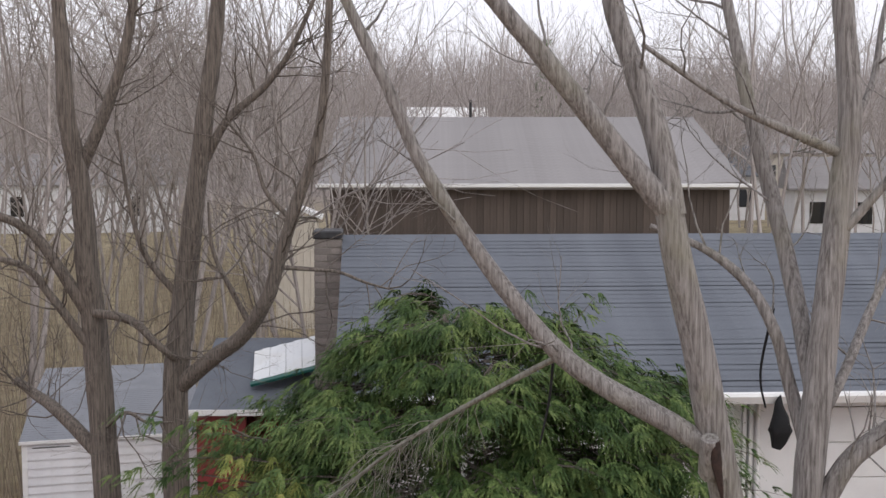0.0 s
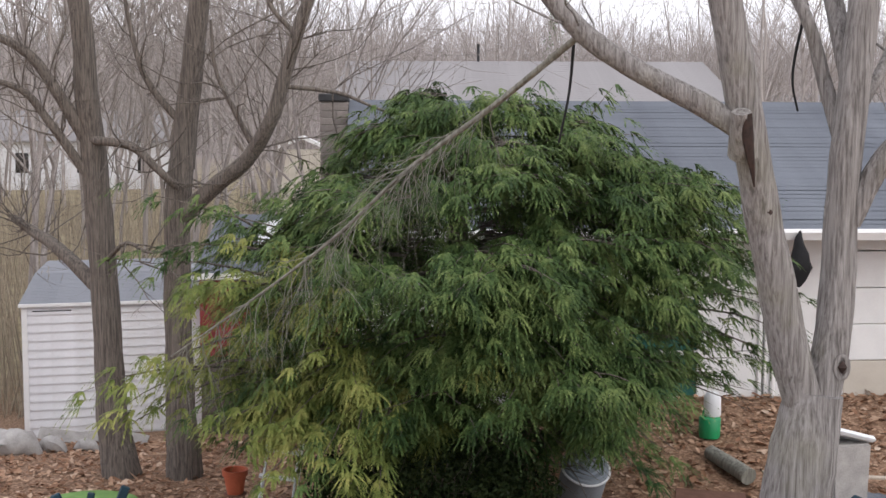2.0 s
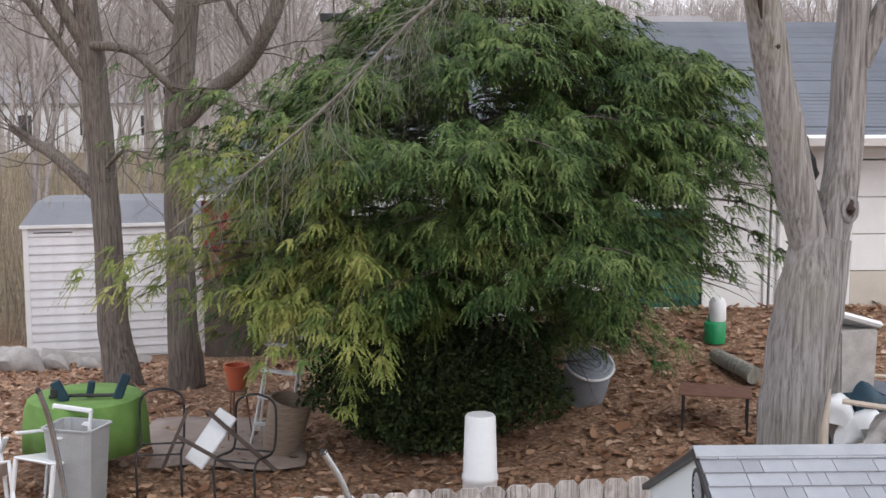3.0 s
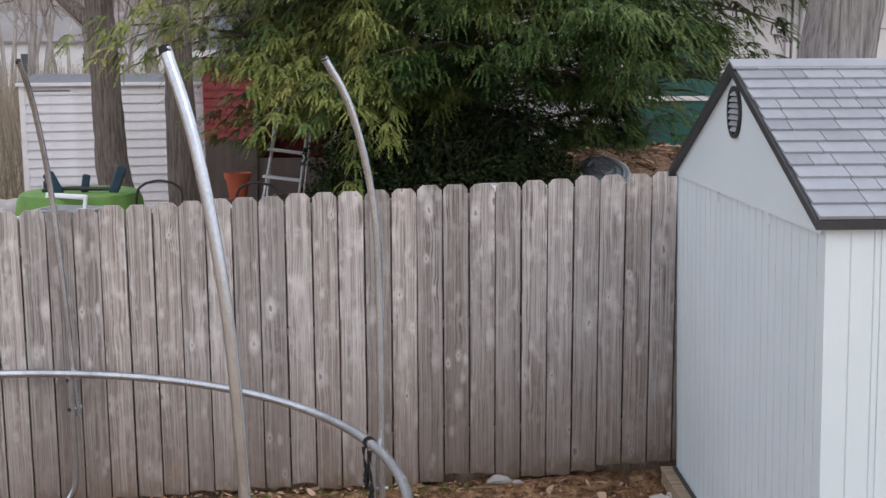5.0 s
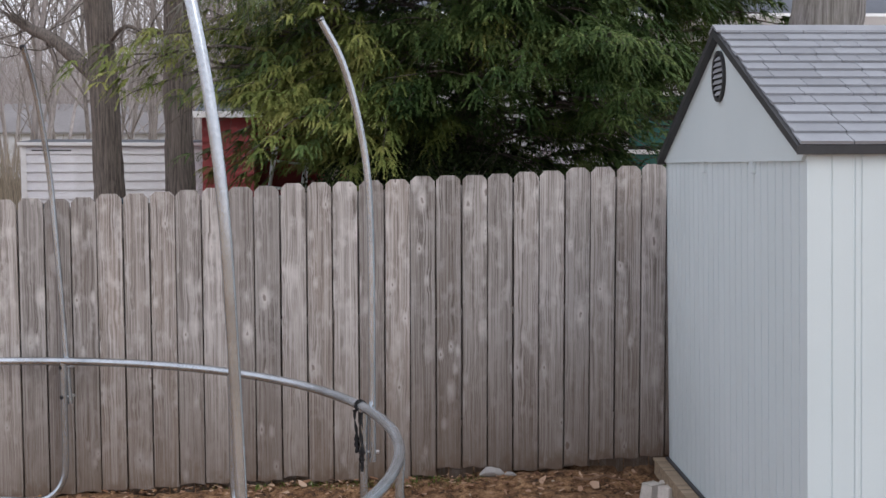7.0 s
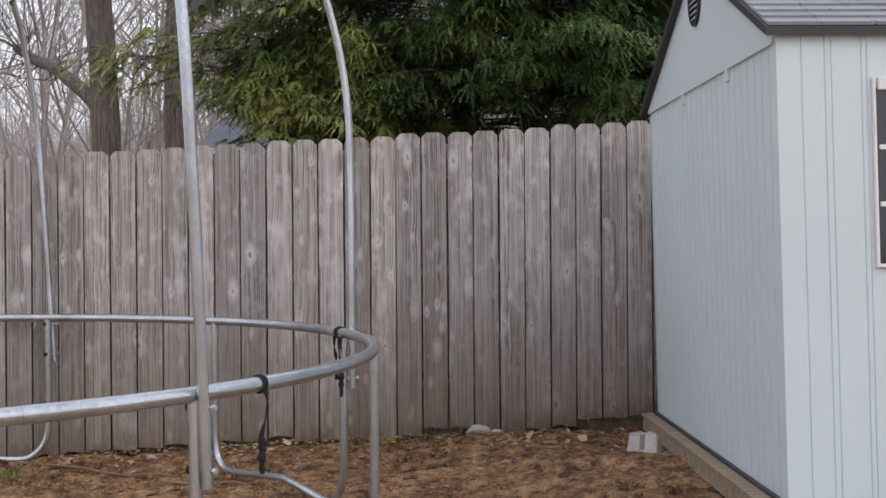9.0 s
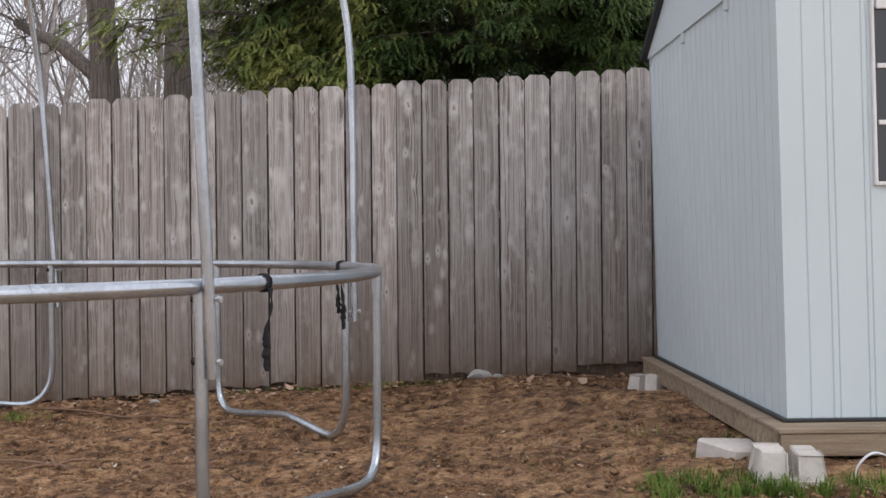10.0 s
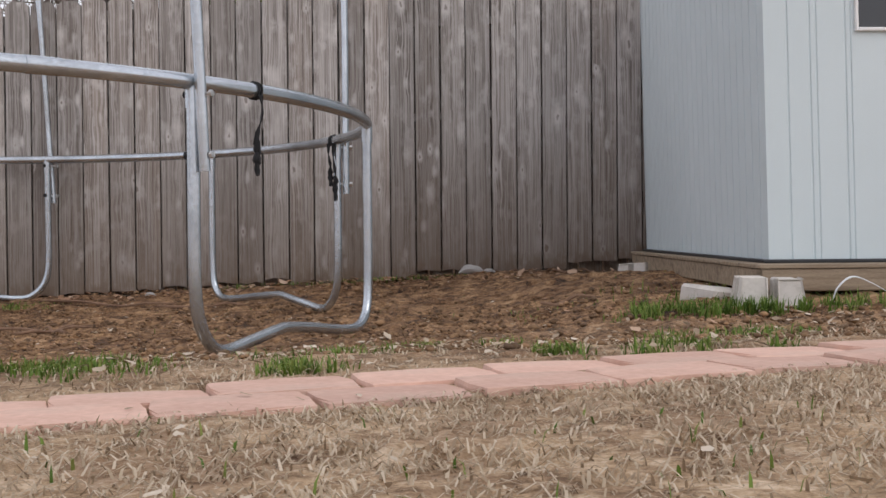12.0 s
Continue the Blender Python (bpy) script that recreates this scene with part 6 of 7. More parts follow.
def covered_table():
    at = floor_at(-3.62, 11.75)
    t = thing("garden_table", at, "round garden table hidden under a green cloth", "table")
    H = 1.30 - at[2]
    bm = bmesh.new()
    lathe(bm, [(0.06, 0), (0.05, H - 0.06), (0.3, H - 0.05), (0.3, H - 0.02)], sides=12)
    part("pedestal", bm, M["iron"], t)
    bm = bmesh.new()
    lathe(bm, [(0.5, H - 0.028), (0.52, H - 0.02), (0.52, H - 0.008), (0.5, H - 0.004)], sides=32)
    part("tabletop", bm, M["plastic"], t)
    c = thing("tablecloth", (at[0], at[1], at[2]), "bright green cloth draped over the round table", "tablecloth")
    bm = bmesh.new()
    rings, n = [], 72
    for r, z, wave in ((0.001, H + 0.006, 0), (0.3, H + 0.007, 0), (0.5, H + 0.006, 0), (0.53, H - 0.005, 0.2), (0.545, H - 0.06, 0.5), (0.555, H - 0.22, 0.9), (0.56, H - 0.5, 1.2)):
        ring = []
        for k in range(n):
            a = 2 * math.pi * k / n
            q = r + wave * 0.022 * (math.sin(11 * a) + 0.6 * math.sin(7 * a + 1))
            ring.append(bm.verts.new((q * math.cos(a), q * math.sin(a), z)))
        rings.append(ring)
    for a, b in zip(rings, rings[1:]):
        for k in range(n):
            bm.faces.new((a[k], a[(k + 1) % n], b[(k + 1) % n], b[k]))
    cl = part("cloth", bm, M["cloth"], c, smooth=True)
    mod = cl.modifiers.new("thick", "SOLIDIFY")
    mod.thickness, mod.offset = 0.004, 1.0


def white_chair(at, turn, tip):
    """A white plastic garden chair, tipped against the table."""
    c = thing("garden_chair", at, "white plastic garden chair with a slatted back", "chair")
    c.matrix_basis = pose(*at, tip, 0, turn)
    bm = bmesh.new()
    box(bm, (-0.24, -0.22, 0.40), (0.24, 0.22, 0.425), 0.01)
    part("seat", bm, M["plastic"], c)
    bm = bmesh.new()
    for x in (-0.235, 0.205):
        box(bm, (x, 0.20, 0.41), (x + 0.03, 0.235, 0.86), 0.008)
    box(bm, (-0.235, 0.2, 0.83), (0.235, 0.236, 0.875), 0.01)
    back = part("back_frame", bm, M["plastic"], c)
    for i in range(3):
        bm = bmesh.new()
        box(bm, (-0.205, 0.205, 0.49 + 0.11 * i), (0.205, 0.23, 0.535 + 0.11 * i), 0.006)
        part("slat", bm, M["plastic"], back)
    for x in (-0.24, 0.205):
        for y in (-0.22, 0.19):
            bm = bmesh.new()
            box(bm, (x, y, 0), (x + 0.035, y + 0.035, 0.40), 0.006)
            part("leg", bm, M["plastic"], c)
        bm = bmesh.new()
        box(bm, (x - 0.01, -0.22, 0.62), (x + 0.04, 0.20, 0.645), 0.008)
        part("armrest", bm, M["plastic"], c)


def navy_rack():
    r = thing("folding_chair", (-3.55, 11.6, 1.305), "folded navy chair parts lying on the table", "chair")
    for i, (x, y, w, h, a) in enumerate(((-0.18, -0.1, 0.10, 0.22, -25), (0.0, 0.05, 0.07, 0.17, 10), (0.28, 0.0, 0.09, 0.26, 22))):
        bm = bmesh.new()
        box(bm, (-w / 2, -0.02, 0), (w / 2, 0.02, h), 0.012, pose(x, y, 0.0, 0, a, 15))
        part("slat", bm, M["navy"], r)
    bm = bmesh.new()
    tube(bm, [(-0.35, -0.05, 0.03), (-0.1, -0.06, 0.05), (0.2, 0.0, 0.04), (0.34, 0.05, 0.05)], (0.018, 0.018), 8)
    part("frame_tube", bm, M["iron"], r)
    bm = bmesh.new()
    lathe(bm, [(0.02, 0.0), (0.05, 0.01), (0.05, 0.07), (0.02, 0.09)], (-0.27, -0.1, 0.05), 12)
    part("hub", bm, M["iron"], r)


def step_ladder():
    at = floor_at(-1.98, 12.5)
    l = thing("step_ladder", at, "old aluminium step ladder leaning under the conifer", "ladder")
    H = 2.05 - at[2]
    l.matrix_basis = pose(*at, 0, 7, 0)
    for x in (-0.20, 0.18):
        bm = bmesh.new()
        box(bm, (x, -0.03, 0), (x + 0.022, 0.03, H), 0.003, pose(0, 0, 0, -12, 3 if x < 0 else 0, 0))
        part("rail", bm, M["plastic"], l)
    for i in range(5):
        bm = bmesh.new()
        z = 0.22 + 0.27 * i
        box(bm, (-0.19, z * 0.21 - 0.05, z), (0.2, z * 0.21 + 0.04, z + 0.025), 0.004)
        part("tread", bm, M["plastic"], l)
    for x in (-0.2, 0.18):
        bm = bmesh.new()
        box(bm, (x, 0.5, 0), (x + 0.02, 0.53, H), 0.003, pose(0, 0, 0, 0, 0, 0))
        part("back_leg", bm, M["plastic"], l)


def junk_by_the_maple():
    """A heap of rags, crates and boards beside the trunk, with a grey bin behind."""
    rng = random.Random(6)
    for k in range(15):
        x, y = 3.35 + rng.uniform(0, 0.95), 10.7 + rng.uniform(0, 1.2)
        g = float(lie(x, y)) + (0.0, 0.22, 0.45)[k % 3] * (1 - 0.5 * abs(x - 3.8))
        s = rng.uniform(0.16, 0.34)
        bm = bmesh.new()
        tube(bm, [(x - s, y, g + 0.04), (x - 0.3 * s, y + 0.1, g + 0.16), (x + 0.4 * s, y, g + 0.2), (x + s, y - 0.1, g + 0.03)], (0.05, 0.17, 0.15, 0.04), 11, 0.55, steps=4)
        mat = (M["tarp"], M["stone"], M["navy"], M["plastic"], M["tarp"])[k % 5]
        tagged(part("rag", bm, mat, smooth=True), ("crumpled dark blue-grey cloth", "crumpled pale grey cloth", "dark navy plastic sheet", "crumpled white plastic sheet", "dirty grey-blue cloth")[k % 5] + " heaped by the maple", "rag", "rags by the tree")
    g = float(lie(3.72, 11.9))
    b = thing("wheelie_bin", (3.72, 11.9, g), "grey plastic bin with a tilted white lid", "bin", turn=18)
    bm = bmesh.new()
    prism(bm, [(-0.17, 0), (0.17, 0), (0.215, 1.28), (-0.215, 1.28)], -0.2, 0.2)
    bmesh.ops.bevel(bm, geom=bm.edges[:], offset=0.02, segments=2, affect="EDGES")
    part("body", bm, M["stone"], b)
    bm = bmesh.new()
    box(bm, (-0.24, -0.24, 0), (0.24, 0.24, 0.06), 0.025, pose(0, 0, 1.30, -14, 16, 0))
    part("lid", bm, M["plastic"], b, "white lid")
    bm = bmesh.new()
    tube(bm, [(-0.15, 0.23, 1.2), (0.15, 0.23, 1.2)], (0.015, 0.015), 8, steps=1)
    part("handle", bm, M["iron"], b)
    for x, y, L, w, h, a in ((4.15, 13.6, 1.5, 0.09, 0.18, 6), (3.9, 11.05, 0.9, 0.12, 0.78, -20), (3.55, 10.9, 0.7, 0.08, 0.5, 35)):
        bm = bmesh.new()
        box(bm, (-L / 2, -w / 2, 0), (L / 2, w / 2, 0.025), 0.004, pose(x, y, float(lie(x, y)) + h, 0, 4, a))
        tagged(part("plank", bm, M["cambium"]), "pale split plank lying on the heap", "plank", "loose planks")
    # weathered boards leaning at the white shed's foot
    for x, L, a in ((-6.2, 0.9, 8), (-5.75, 0.7, -5), (-5.3, 0.75, 12)):
        bm = bmesh.new()
        box(bm, (-L / 2, -0.01, 0), (L / 2, 0.01, 0.2), 0.004, pose(x, 18.6, float(lie(x, 18.6)) + 0.02, -35, a, 3))
        tagged(part("plank", bm, M["stone"]), "grey weathered board leaning at the shed's foot", "plank", "loose planks")


def clutter_by_the_table():
    """A worn brown ground sheet, a grey storage bin, stakes and a pale panel."""
    n = 9
    bm = bmesh.new()
    rows = []
    for i in range(n):
        u = i / (n - 1)
        row = []
        for k in range(n):
            w = k / (n - 1)
            x, y = -3.05 - 0.45 * u + 1.55 * w + 0.06 * math.sin(7 * u), 11.75 + 1.9 * u + 0.08 * math.sin(6 * w)
            row.append(bm.verts.new((x, y, float(lie(x, y)) + 0.055 + 0.02 * noise.noise(Vector((3 * x, 3 * y, 0))))))
        rows.append(row)
    for a, b in zip(rows, rows[1:]):
        for k in range(n - 1):
            bm.faces.new((a[k], a[k + 1], b[k + 1], b[k]))
    sheet = part("ground_sheet", bm, M["sheet"], smooth=True)
    tagged(sheet, "worn dusty brown sheet spread on the leaves", "sheet")
    mod = sheet.modifiers.new("thick", "SOLIDIFY")
    mod.thickness = 0.012
    at = floor_at(-3.42, 10.9)
    b = thing("storage_bin", at, "cloudy grey plastic storage bin, lidless", "bin", turn=-14)
    H = 1.24 - at[2]
    bm = bmesh.new()
    o, i2, t = 0.24, 0.19, 0.008
    prof = [(i2, 0), (o, H), (o + 0.02, H), (o + 0.02, H + 0.012), (o - t, H + 0.012), (i2 - t, 0.012)]
    ring = [[bm.verts.new((x * r, y * r * 0.8, z)) for x, y in ((-1, -0.8), (-0.8, -1), (0.8, -1), (1, -0.8), (1, 0.8), (0.8, 1), (-0.8, 1), (-1, 0.8))] for r, z in prof]
    for a, c in zip(ring, ring[1:]):
        for k in range(8):
            bm.faces.new((a[k], a[(k + 1) % 8], c[(k + 1) % 8], c[k]))
    bm.faces.new(ring[0][::-1])
    bm.faces.new(ring[-1])
    part("tub", bm, M["tarp_light"], b)
    for x, y, L, a, tilt in ((-2.0, 11.2, 0.85, -12, 38), (-2.25, 11.05, 0.7, 8, 32), (-2.62, 11.2, 0.6, 10, -66)):
        bm = bmesh.new()
        box(bm, (-L / 2, -0.018, -0.016), (L / 2, 0.018, 0.016), 0.004, pose(x, y, float(lie(x, y)) + 0.5 * L * abs(math.sin(radians(tilt))) + 0.25, 0, tilt, a))
        tagged(part("stake", bm, M["brown_board"]), "dark brown wooden stake leaning in the clutter", "stake", "stakes")


def yard_things():
    covered_table()
    clutter_by_the_table()
    white_chair((-3.70, 10.85, float(lie(-3.70, 10.85)) + 0.05), -24, -10)
    white_chair((-4.22, 10.75, float(lie(-4.22, 10.75)) - 0.02), 30, -32)
    navy_rack()
    step_ladder()
    # clay pot and basket
    at = (-2.36, 12.8, float(lie(-2.36, 12.8)))
    stand = 1.12 - at[2]
    st = thing("plant_stand", at, "low rusty iron plant stand", "stand")
    for k in range(3):
        bm = bmesh.new()
        a = 2.1 * k
        tube(bm, [(0.16 * math.cos(a), 0.16 * math.sin(a), 0), (0.09 * math.cos(a), 0.09 * math.sin(a), stand - 0.01)], (0.01, 0.01), 6, steps=1)
        part("leg", bm, M["rust"], st)
    bm = bmesh.new()
    lathe(bm, [(0.02, stand - 0.012), (0.12, stand - 0.012), (0.12, stand), (0.02, stand)], sides=16)
    part("top", bm, M["rust"], st)
    bm = bmesh.new()
    lathe(bm, [(0.085, 0), (0.12, 0.2), (0.135, 0.2), (0.138, 0.26), (0.115, 0.26), (0.10, 0.12), (0.02, 0.1)], (at[0], at[1], 1.12), 24)
    tagged(part("flower_pot", bm, M["clay"], smooth=True), "orange clay flower pot on a low stand", "flower pot")
    bx, by = -1.83, 12.2
    bm = bmesh.new()
    lathe(bm, [(0.17, 0), (0.20, 0.3), (0.215, 0.62), (0.19, 0.62), (0.17, 0.3), (0.02, 0.1)], (0, 0, 0), 26, pose(0, 0, 0, 6, 14, 0).to_3x3())
    b = part("bushel_basket", bm, M["wicker"], smooth=True)
    b.matrix_basis = pose(*floor_at(bx, by))
    tagged(b, "tall weathered brown bushel basket standing on leaves", "basket")
    # upturned white buckets
    b = thing("bucket", floor_at(0.19, 10.4), "stack of upturned white plastic buckets", "bucket")
    g = float(lie(0.19, 10.4))
    bm = bmesh.new()
    lathe(bm, [(0.165, 0), (0.165, 0.04), (0.155, 0.05), (0.147, 0.42), (0.155, 0.43), (0.155, 0.47), (0.146, 0.48), (0.130, 1.5 - g - 0.02), (0.115, 1.5 - g), (0.02, 1.5 - g)], sides=28)
    part("shell", bm, M["plastic"], b, smooth=True)
    # galvanised tub tipped to show its ribbed base
    t = thing("galvanised_tub", floor_at(1.39, 13.05), "round galvanised tub with a ribbed base, tipped up", "tub")
    g = float(lie(1.39, 13.05))
    m = pose(0, 0, 1.38 - g, 31, 8, 0)
    bm = bmesh.new()
    lathe(bm, [(0.02, 0.012), (0.06, 0.012), (0.07, 0.0), (0.10, 0.0), (0.11, 0.012), (0.13, 0.012), (0.14, 0.0), (0.17, 0.0), (0.18, 0.012), (0.20, 0.012), (0.21, 0.0), (0.235, 0.0), (0.25, -0.02), (0.255, -0.04), (0.245, -0.5), (0.02, -0.48)], m.translation, 36, m.to_3x3())
    part("shell", bm, M["tank"], t, smooth=True)
    bm = bmesh.new()
    tube(bm, [m @ Vector((0.262 * math.cos(a), 0.262 * math.sin(a), -0.03)) for a in np.linspace(0, 2 * math.pi, 33)[:-1]], (0.014, 0.014), 6, closed=True, steps=1)
    part("rolled_edge", bm, M["plastic"], t, smooth=True)
    bm = bmesh.new()
    lathe(bm, [(0.2, -0.05), (0.19, 0.1), (0.16, 0.2), (0.05, 0.21)], (0, 0.3, 0), 14)
    part("stump_rest", bm, M["bark_dark"], t, "dark stump that props it")
    # rusted table, can, pole and heap by the maple
    r = thing("low_table", floor_at(2.62, 12.55), "low rusted steel table on thin legs", "table", turn=-12)
    bm = bmesh.new()
    box(bm, (-0.36, -0.26, 0.385), (0.36, 0.26, 0.40), 0.006)
    part("tabletop", bm, M["rust"], r)
    for x in (-0.33, 0.31):
        for y in (-0.23, 0.21):
            bm = bmesh.new()
            box(bm, (x, y, 0), (x + 0.022, y + 0.022, 0.384), 0.003)
            part("leg", bm, M["iron"], r)
    c = thing("garden_pail", (3.12, 15.0, float(lie(3.12, 15.0))), "bright green plastic pail holding a pale jug", "pail")
    bm = bmesh.new()
    lathe(bm, [(0.125, 0), (0.13, 0.04), (0.135, 0.24), (0.11, 0.265), (0.02, 0.265)], sides=20)
    part("body", bm, M["bright_green"], c, smooth=True)
    bm = bmesh.new()
    tube(bm, [(-0.09, 0, 0.25), (-0.06, 0, 0.36), (0.06, 0, 0.37), (0.11, 0, 0.25)], (0.012, 0.012), 7)
    part("handle", bm, M["bright_green"], c, smooth=True)
    bm = bmesh.new()
    lathe(bm, [(0.10, 0.266), (0.11, 0.29), (0.105, 0.50), (0.07, 0.56), (0.02, 0.56)], (0.03, 0.02, 0), 18)
    part("jug", bm, M["plastic"], c, "pale translucent jug standing in it", smooth=True)
    x, y = 3.18, 14.0
    g = float(lie(x, y))
    bm = bmesh.new()
    tube(bm, [(x + 0.12, y - 0.3, g + 0.08), (x, y, g + 0.12), (x - 0.16, y + 0.45, g + 0.15)], (0.10, 0.095, 0.09), 12, 0.06)
    tagged(part("log", bm, M["bark_dead"], smooth=True), "short pale cut log lying on leaves", "log")
    junk_by_the_maple()
    # iron chair frames and a boulder by the table
    for k, (x, y, a) in enumerate(((-2.78, 11.3, 10), (-1.95, 11.1, -15))):
        f = thing("chair_frame", floor_at(x, y), "bare dark iron garden chair frame", "chair", "iron chair frames", turn=a)
        for sx in (-0.2, 0.2):
            bm = bmesh.new()
            tube(bm, [(sx, -0.22, 0), (sx, -0.2, 0.4), (sx, 0.18, 0.42), (sx, 0.24, 0.8), (sx * 0.6, 0.25, 0.9)], (0.012, 0.012), 7)
            part("side_tube", bm, M["iron"], f, smooth=True)
        bm = bmesh.new()
        tube(bm, [(-0.12, 0.25, 0.9), (0, 0.26, 0.92), (0.12, 0.25, 0.9)], (0.012, 0.012), 7)
        part("top_tube", bm, M["iron"], f, smooth=True)
        for y2 in (-0.2, 0.17):
            bm = bmesh.new()
            tube(bm, [(-0.2, y2, 0.41), (0.2, y2, 0.41)], (0.01, 0.01), 6, steps=1)
            part("cross_tube", bm, M["iron"], f)
    bm = bmesh.new()
    box(bm, (-0.11, -0.28, 0), (0.11, 0.28, 0.03), 0.01, pose(-2.3, 11.3, float(lie(-2.3, 11.3)) + 0.5, 58, 22, -28))
    tagged(part("pale_board", bm, M["plastic"]), "pale grey plastic board standing tilted", "board")
    for x, y, s in ((-6.55, 17.4, 0.42), (-6.1, 17.7, 0.24), (-5.6, 17.8, 0.2)):
        bm = bmesh.new()
        tube(bm, [(x - s, y, float(lie(x, y)) + 0.02), (x - 0.4 * s, y + 0.05, float(lie(x, y)) + 0.35 * s), (x + 0.4 * s, y, float(lie(x, y)) + 0.35 * s), (x + s, y - 0.05, float(lie(x, y)))], (0.1 * s, 0.55 * s, 0.5 * s, 0.1 * s), 12, 0.3)
        tagged(part("boulder", bm, M["stone"], smooth=True), "pale grey boulder by the white shed", "boulder", "boulders")


# ---- small things on the earth ----
def scatter(rng, n, box_xy, size, material, name, label, category, curl=0.35, keep=None):
    """Curled flakes lying about: two folded quads each."""
    x = rng.uniform(box_xy[0], box_xy[1], n)
    y = rng.uniform(box_xy[2], box_xy[3], n)
    if keep is not None:
        k = keep(x, y)
        x, y = x[k], y[k]
        n = len(x)
    s = size * rng.uniform(0.4, 1.3, n) * np.where(rng.random(n) < 0.08, 1.6, 1.0)
    a = rng.uniform(0, 2 * math.pi, n)
    u = np.stack([np.cos(a), np.sin(a), rng.normal(0, 0.25, n)], -1)
    w = np.stack([-np.sin(a), np.cos(a), rng.normal(0, 0.25, n)], -1)
    c = np.stack([x, y, lie(x, y) + 0.008 + 0.4 * s * rng.random(n)], -1)
    wid = rng.uniform(0.25, 0.7, n)
    ring = []
    for k in range(7):
        t = 2 * math.pi * (k + rng.uniform(-0.3, 0.3, n)) / 7
        q = s * rng.uniform(0.65, 1.15, n)
        along, across = np.cos(t) * q, np.sin(t) * q * wid
        lift = curl * (np.abs(across) * rng.uniform(0.2, 1.3, n) + np.abs(along) * rng.uniform(-0.2, 0.7, n))
        ring.append(c + u * along[:, None] + w * across[:, None] + np.array([0, 0, 1.0]) * lift[:, None])
    v = np.stack(ring + [c], 1)
    base = (np.arange(n) * 8)[:, None]
    f = np.concatenate([base + np.array([[k, (k + 1) % 7, 7]]) for k in range(7)])
    stuff_mesh(name, v.reshape(-1, 3), f, material, label, category)


def blades(rng, x, y, height, material, name, label, category, width=0.004, lean=0.5):
    """Grass blades of two bent pieces."""
    n = len(x)
    h = height * rng.uniform(0.45, 1.25, n)
    a = rng.uniform(0, 2 * math.pi, n)
    d = np.stack([np.cos(a), np.sin(a), np.zeros(n)], -1)
    t = np.stack([-np.sin(a), np.cos(a), np.zeros(n)], -1) * width * rng.uniform(0.6, 1.3, (n, 1))
    o = np.stack([x, y, lie(x, y) - 0.004], -1)
    ln = rng.uniform(0.1, 1.0, (n, 1)) * lean
    mid = o + d * h[:, None] * ln * 0.4 + np.array([0, 0, 1.0]) * (h * 0.6)[:, None]
    tip = o + d * h[:, None] * ln * 1.2 + np.array([0, 0, 1.0]) * (h * np.clip(1.05 - 0.5 * ln[:, 0], 0.2, 1))[:, None]
    v = np.stack([o - t, o + t, mid + t * 0.7, mid - t * 0.7, tip], 1).reshape(-1, 3)
    base = (np.arange(n) * 5)[:, None]
    f = np.concatenate([base + np.array([[0, 1, 2]]), base + np.array([[0, 2, 3]]), base + np.array([[3, 2, 4]])])
    stuff_mesh(name, v, f, material, label, category)


